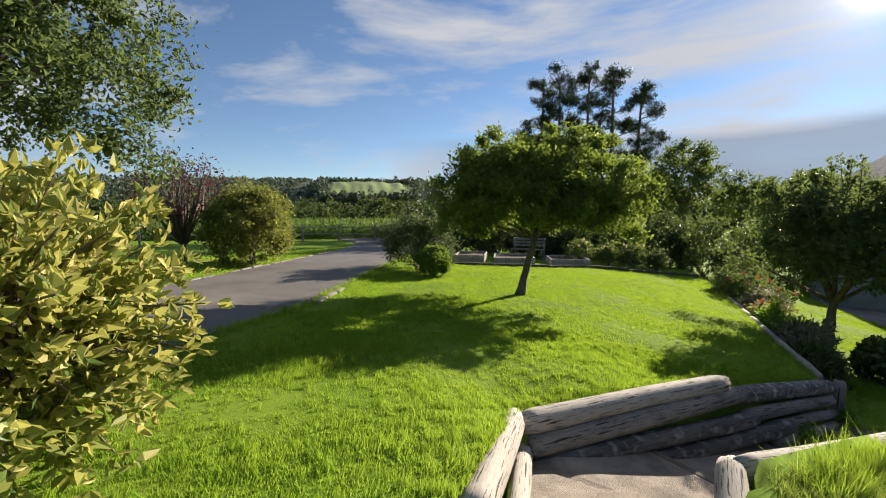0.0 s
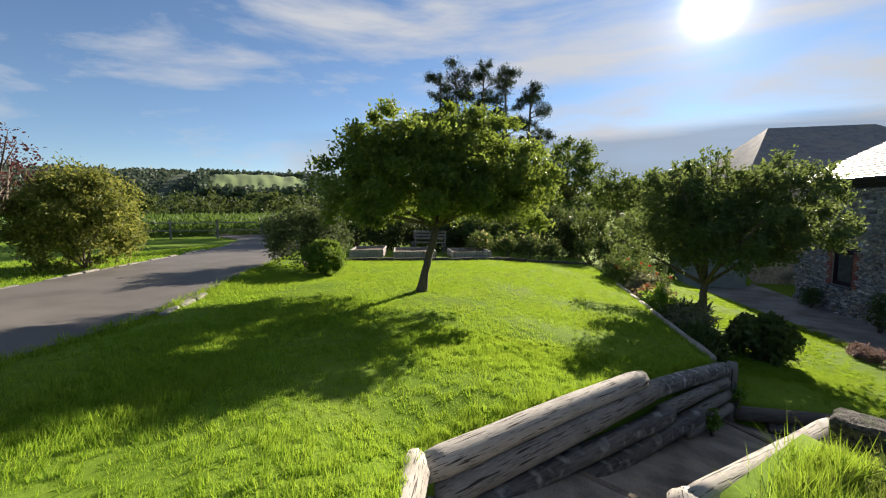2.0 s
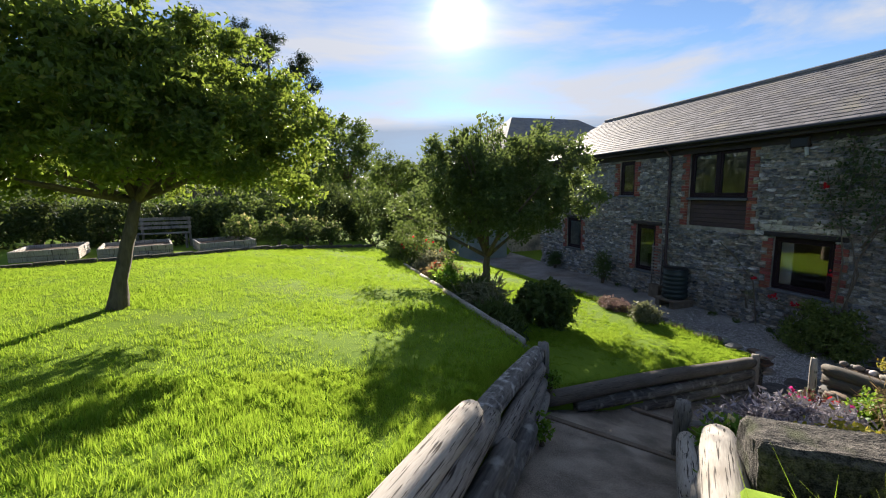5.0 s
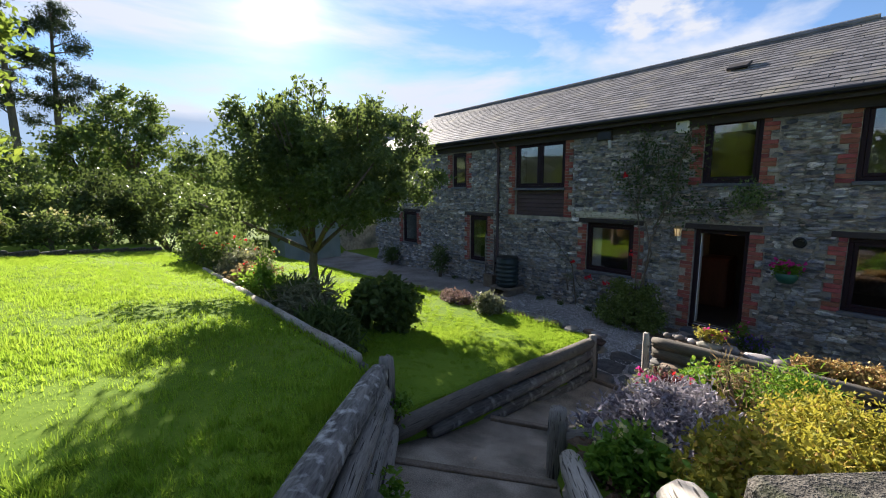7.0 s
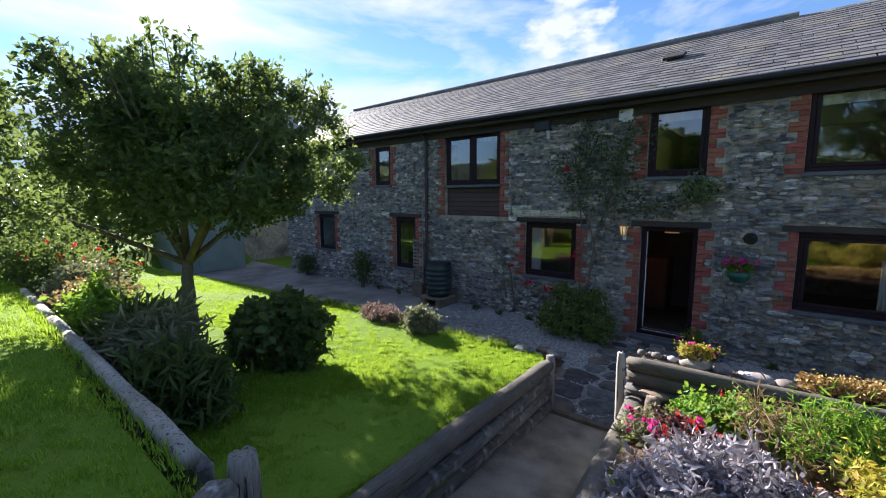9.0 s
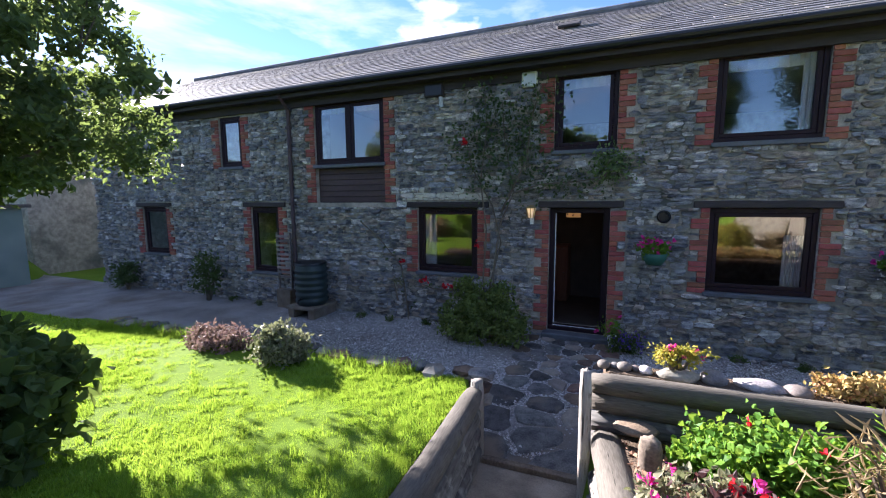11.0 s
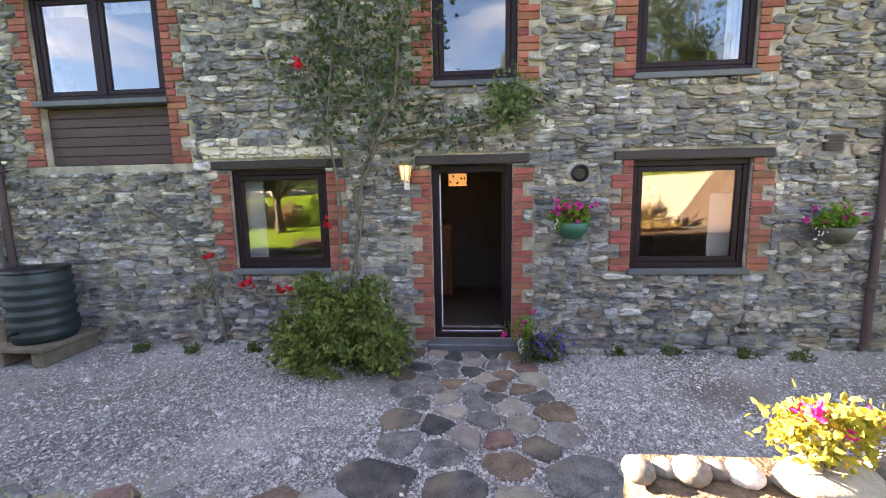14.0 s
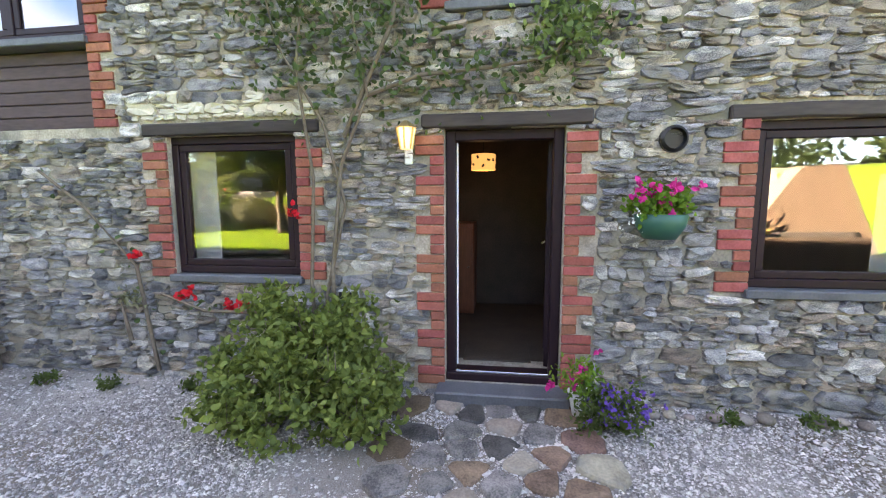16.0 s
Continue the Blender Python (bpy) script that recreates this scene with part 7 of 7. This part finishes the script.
for k, p in enumerate(laid):
    near = [q for q in laid if q is not p and (q - p).length < 0.9]
    poly = cell(p, near, 0.34 if p.x < 7.4 else 0.21)
    c = sum(poly, Vector((0, 0))) / len(poly)
    span = max((q - c).length for q in poly)
    loop = []
    for a, b in zip(poly, poly[1:] + poly[:1]):
        if (b - a).length > 0.03:
            loop += [a.lerp(b, 0.17), a.lerp(b, 0.83)]
    ring_xy = [(q - c) * (rng.uniform(0.84, 0.99) - 0.012 / max(span, 0.05)) for q in loop]
    if len(ring_xy) < 5 or rng.random() < 0.04:
        continue
    rise, tip = rng.uniform(0.012, 0.03), Vector((rng.uniform(-0.05, 0.05), rng.uniform(-0.05, 0.05)))
    bm = bmesh.new()
    levels = [[bm.verts.new((q.x * f, q.y * f, h + (q.dot(tip) + rng.uniform(-0.003, 0.003) if h > 0 else 0))) for q in ring_xy] for f, h in ((1.0, -0.03), (1.0, rise * 0.5), (0.93, rise), (0.55, rise + 0.004))]
    for lo, hi in zip(levels, levels[1:]):
        for i in range(len(lo)):
            bm.faces.new((lo[i], lo[(i + 1) % len(lo)], hi[(i + 1) % len(lo)], hi[i]))
    bm.faces.new(levels[-1])
    ob = part("flagstone", bm, rng.choice((M_SLATE_STONE, M_SLATE_STONE, M_SLATE_STONE, M_FLAG_BROWN, M_FLAG_PALE)), None)
    ob.parent = stones_path
    ob.location = (c.x - 7.7, c.y - 6.4, 0.004)
for k in range(16):
    x, y, s = 9.3 + rng.uniform(-0.05, 0.05), rng.uniform(3.2, 5.4), rng.uniform(0.025, 0.055)
    stone("beach_pebble", "small pale pebble at the foot of the house wall", x, y, GRAVEL_Z, s * 1.2, s, s * 0.7, M_COBBLE, 420 + k, k, "pebbles at the wall foot")

# brick quoins round the openings
brick_me = []
for w in (0.215, 0.105):
    bm = box(-0.05, 0.0, -w / 2, w / 2, -0.0325, 0.0325, 0.005)
    me = bpy.data.meshes.new("brick")
    bm.to_mesh(me)
    bm.free()
    me.materials.append(M_BRICK)
    brick_me.append(me)
blocked = []
rng = random.Random(430)
for key, (y0, y1, z0, z1) in OPENINGS.items():
    course, z = 0, z0 - (0.02 if key == "door" else 0.0)
    while z + 0.07 < z1 + 0.01:
        wide = (course // 2) % 2 == 0
        for side in (-1, 1):
            w = 0.215 if wide else 0.105
            edge_y = y0 if side < 0 else y1
            c = edge_y + side * (w / 2 + 0.004)
            blocked.append((min(edge_y, edge_y + side * (w + 0.012)), max(edge_y, edge_y + side * (w + 0.012)), z - 0.005, z + 0.075))
            ob = new("brick", brick_me[0 if wide else 1])
            ob.parent = front_wall
            ob.location = Vector((WX + 0.028 + rng.uniform(-0.006, 0.004), c, z + 0.036))
            ob.rotation_euler = (rng.uniform(-0.012, 0.012), 0, rng.uniform(-0.01, 0.01))
        z += 0.0745
        course += 1


# rubble stones: unit stones, scaled to their place
def rubble_unit(seed, sides=10):
    rng = random.Random(seed)
    outer, inner = [], []
    square = rng.uniform(0.55, 0.95)
    for k in range(sides):
        a = 2 * math.pi * (k + 0.5 + rng.uniform(-0.28, 0.28)) / sides
        c, s = math.cos(a), math.sin(a)
        m = 1 / max(abs(c), abs(s)) ** square * rng.uniform(0.76, 1.08)
        outer.append((0.6, 0.5 * c * m, 0.5 * s * m))
        i = rng.uniform(0.86, 0.99)
        inner.append((-rng.uniform(0.35, 1.15), 0.5 * c * m * i, 0.5 * s * m * i))
    v = outer + inner + [(-rng.uniform(0.6, 1.2), rng.uniform(-0.25, 0.25), rng.uniform(-0.25, 0.25))]
    f = []
    for k in range(sides):
        j = (k + 1) % sides
        f += [(k, sides + k, j), (j, sides + k, sides + j), (sides + k, 2 * sides, sides + j)]
    return np.array(v), np.array(f)


UNITS = [rubble_unit(500 + k) for k in range(28)]
UNIT_ME = []
for v, f in UNITS:
    me = bpy.data.meshes.new("stone")
    me.from_pydata(v.tolist(), [], f.tolist())
    me.materials.append(M_STONE)
    UNIT_ME.append(me)
holes = [(o[0], o[1], o[2] - 0.04, o[3]) for o in OPENINGS.values()] + [(a, b, c, d + 0.0) for a, b, c, d in LINTELS.values()] + blocked
rng = random.Random(510)
placed = []
z = -2.06
while z < EAVE - 0.3:
    h = rng.choice((0.04, 0.05, 0.06, 0.07, 0.085, 0.1, 0.125))
    y = Y0 + rng.uniform(0, 0.2)
    spans = sorted((a - 0.004, b + 0.004) for a, b, c, d in holes if c < z + h * 0.8 and d > z + h * 0.2)
    while y < Y1:
        w = min(max(h * rng.uniform(1.0, 3.4), 0.07), 0.36)
        clash = [s for s in spans if s[0] < y + w and s[1] > y]
        if clash:
            gap = clash[0][0] - y
            if gap > 0.06:
                placed.append((y + gap / 2, z + h / 2, gap, h))
            y = max(s[1] for s in clash)
            continue
        slips = 1 if h < 0.07 or rng.random() < 0.45 else 2 if h < 0.11 or rng.random() < 0.6 else 3
        cut = sorted(rng.uniform(0.25, 0.75) for _ in range(slips - 1)) if slips < 3 else [rng.uniform(0.26, 0.4), rng.uniform(0.6, 0.74)]
        cut = [0.0] + cut + [1.0]
        for a, b in zip(cut, cut[1:]):
            placed.append((y + w / 2 + rng.uniform(-0.01, 0.01), z + h * (a + b) / 2, w, h * (b - a)))
        y += w
    z += h
joined = {False: ([], [], [0]), True: ([], [], [0])}
single = 0
for y, z, w, h in placed:
    k = rng.randrange(28)
    near = any(a - 0.15 < y < b + 0.15 and c - 0.1 < z < d + 0.1 for a, b, c, d in holes)
    zz = z if near else z + 0.05 * noise.noise(Vector((y * 0.9, z * 0.8, 4)))
    sc = (rng.uniform(0.014, 0.055), w * rng.uniform(0.97, 1.1), h * rng.uniform(0.95, 1.14))
    tilt = rng.gauss(0, 0.08)
    edge = 0.09 * noise.noise(Vector((y * 4, z * 5, 7)))
    lime = 7.84 < y < 9.42 and 0.16 < z < 0.36 + edge
    if 4.75 < y < 7.8 and z < 0.1 and single < 300:
        ob = new("stone", UNIT_ME[k])
        ob.parent = front_wall
        ob.location, ob.scale, ob.rotation_euler = (WX, y, zz), sc, (tilt, 0, 0)
        single += 1
    else:
        v, f = UNITS[k]
        v = v * sc
        v = np.stack([v[:, 0], v[:, 1] * math.cos(tilt) - v[:, 2] * math.sin(tilt), v[:, 1] * math.sin(tilt) + v[:, 2] * math.cos(tilt)], 1)
        jv, jf, jn = joined[lime]
        jv.append(v + (WX, y, zz))
        jf.append(f + jn[0])
        jn[0] += len(v)
for lime, name, mat, label in ((False, "stonework", M_STONE, "grey and brown rubble stones"), (True, "limewashed_stonework", M_LIMEWASH, "pale limewashed stones above the window")):
    jv, jf, _ = joined[lime]
    tagged(arrays(name, np.concatenate(jv), np.concatenate(jf), mat, house, label), kind="stuff")

# roof slates
rows_n = int(rl / 0.19)
slate_me = []
for k in range(3):
    bm = box(0, 0.33, -0.148 + 0.004 * k, 0.148, 0, 0.008, 0.0015)
    me = bpy.data.meshes.new("slate")
    bm.to_mesh(me)
    bm.free()
    me.materials.append(M_SLATE)
    slate_me.append(me)
unit = np.array([(x, y, z) for x in (0, 0.33) for y in (-0.147, 0.147) for z in (0, 0.008)], float)
uf = np.array([(0, 1, 3, 2), (4, 6, 7, 5), (0, 4, 5, 1), (2, 3, 7, 6), (1, 5, 7, 3), (0, 2, 6, 4)])
rm = Matrix.Translation((EX, 0, EAVE)) @ Matrix.Rotation(-slope, 4, "Y")
rot_np, tr_np = np.array(rm.to_3x3()), np.array(rm.translation)
sv, sf, count, single = [], [], 0, 0
rng = random.Random(520)
for j in range(rows_n + 1):
    for i in range(int((Y1 - Y0) / 0.3) + 2):
        y = Y0 - 0.1 + i * 0.3 + (0.15 if j % 2 else 0) + rng.uniform(-0.004, 0.004)
        if y > Y1 + 0.15:
            continue
        pitch = math.atan2(0.0105, 0.19) + rng.uniform(-0.004, 0.006)
        x = j * 0.19 + rng.uniform(-0.006, 0.006)
        if 4.0 < y < 12.6 and j < 11 and single < 300:
            ob = new("slate", slate_me[(i + j) % 3])
            ob.parent = roof
            ob.location, ob.rotation_euler = (x - 0.05, y, 0.018 + rng.uniform(0, 0.003)), (rng.uniform(-0.006, 0.006), pitch, rng.uniform(-0.01, 0.01))
            single += 1
        else:
            c, s = math.cos(pitch), math.sin(pitch)
            v = np.stack([unit[:, 0] * c + unit[:, 2] * s + x - 0.05, unit[:, 1] + y, -unit[:, 0] * s + unit[:, 2] * c + 0.018 + rng.uniform(0, 0.003)], 1)
            sv.append(v @ rot_np.T + tr_np)
            sf.append(uf + count)
            count += 8
sl = arrays("slating", np.concatenate(sv), np.concatenate(sf), M_SLATE, house, "overlapping weathered grey slates")
tagged(sl, kind="stuff")
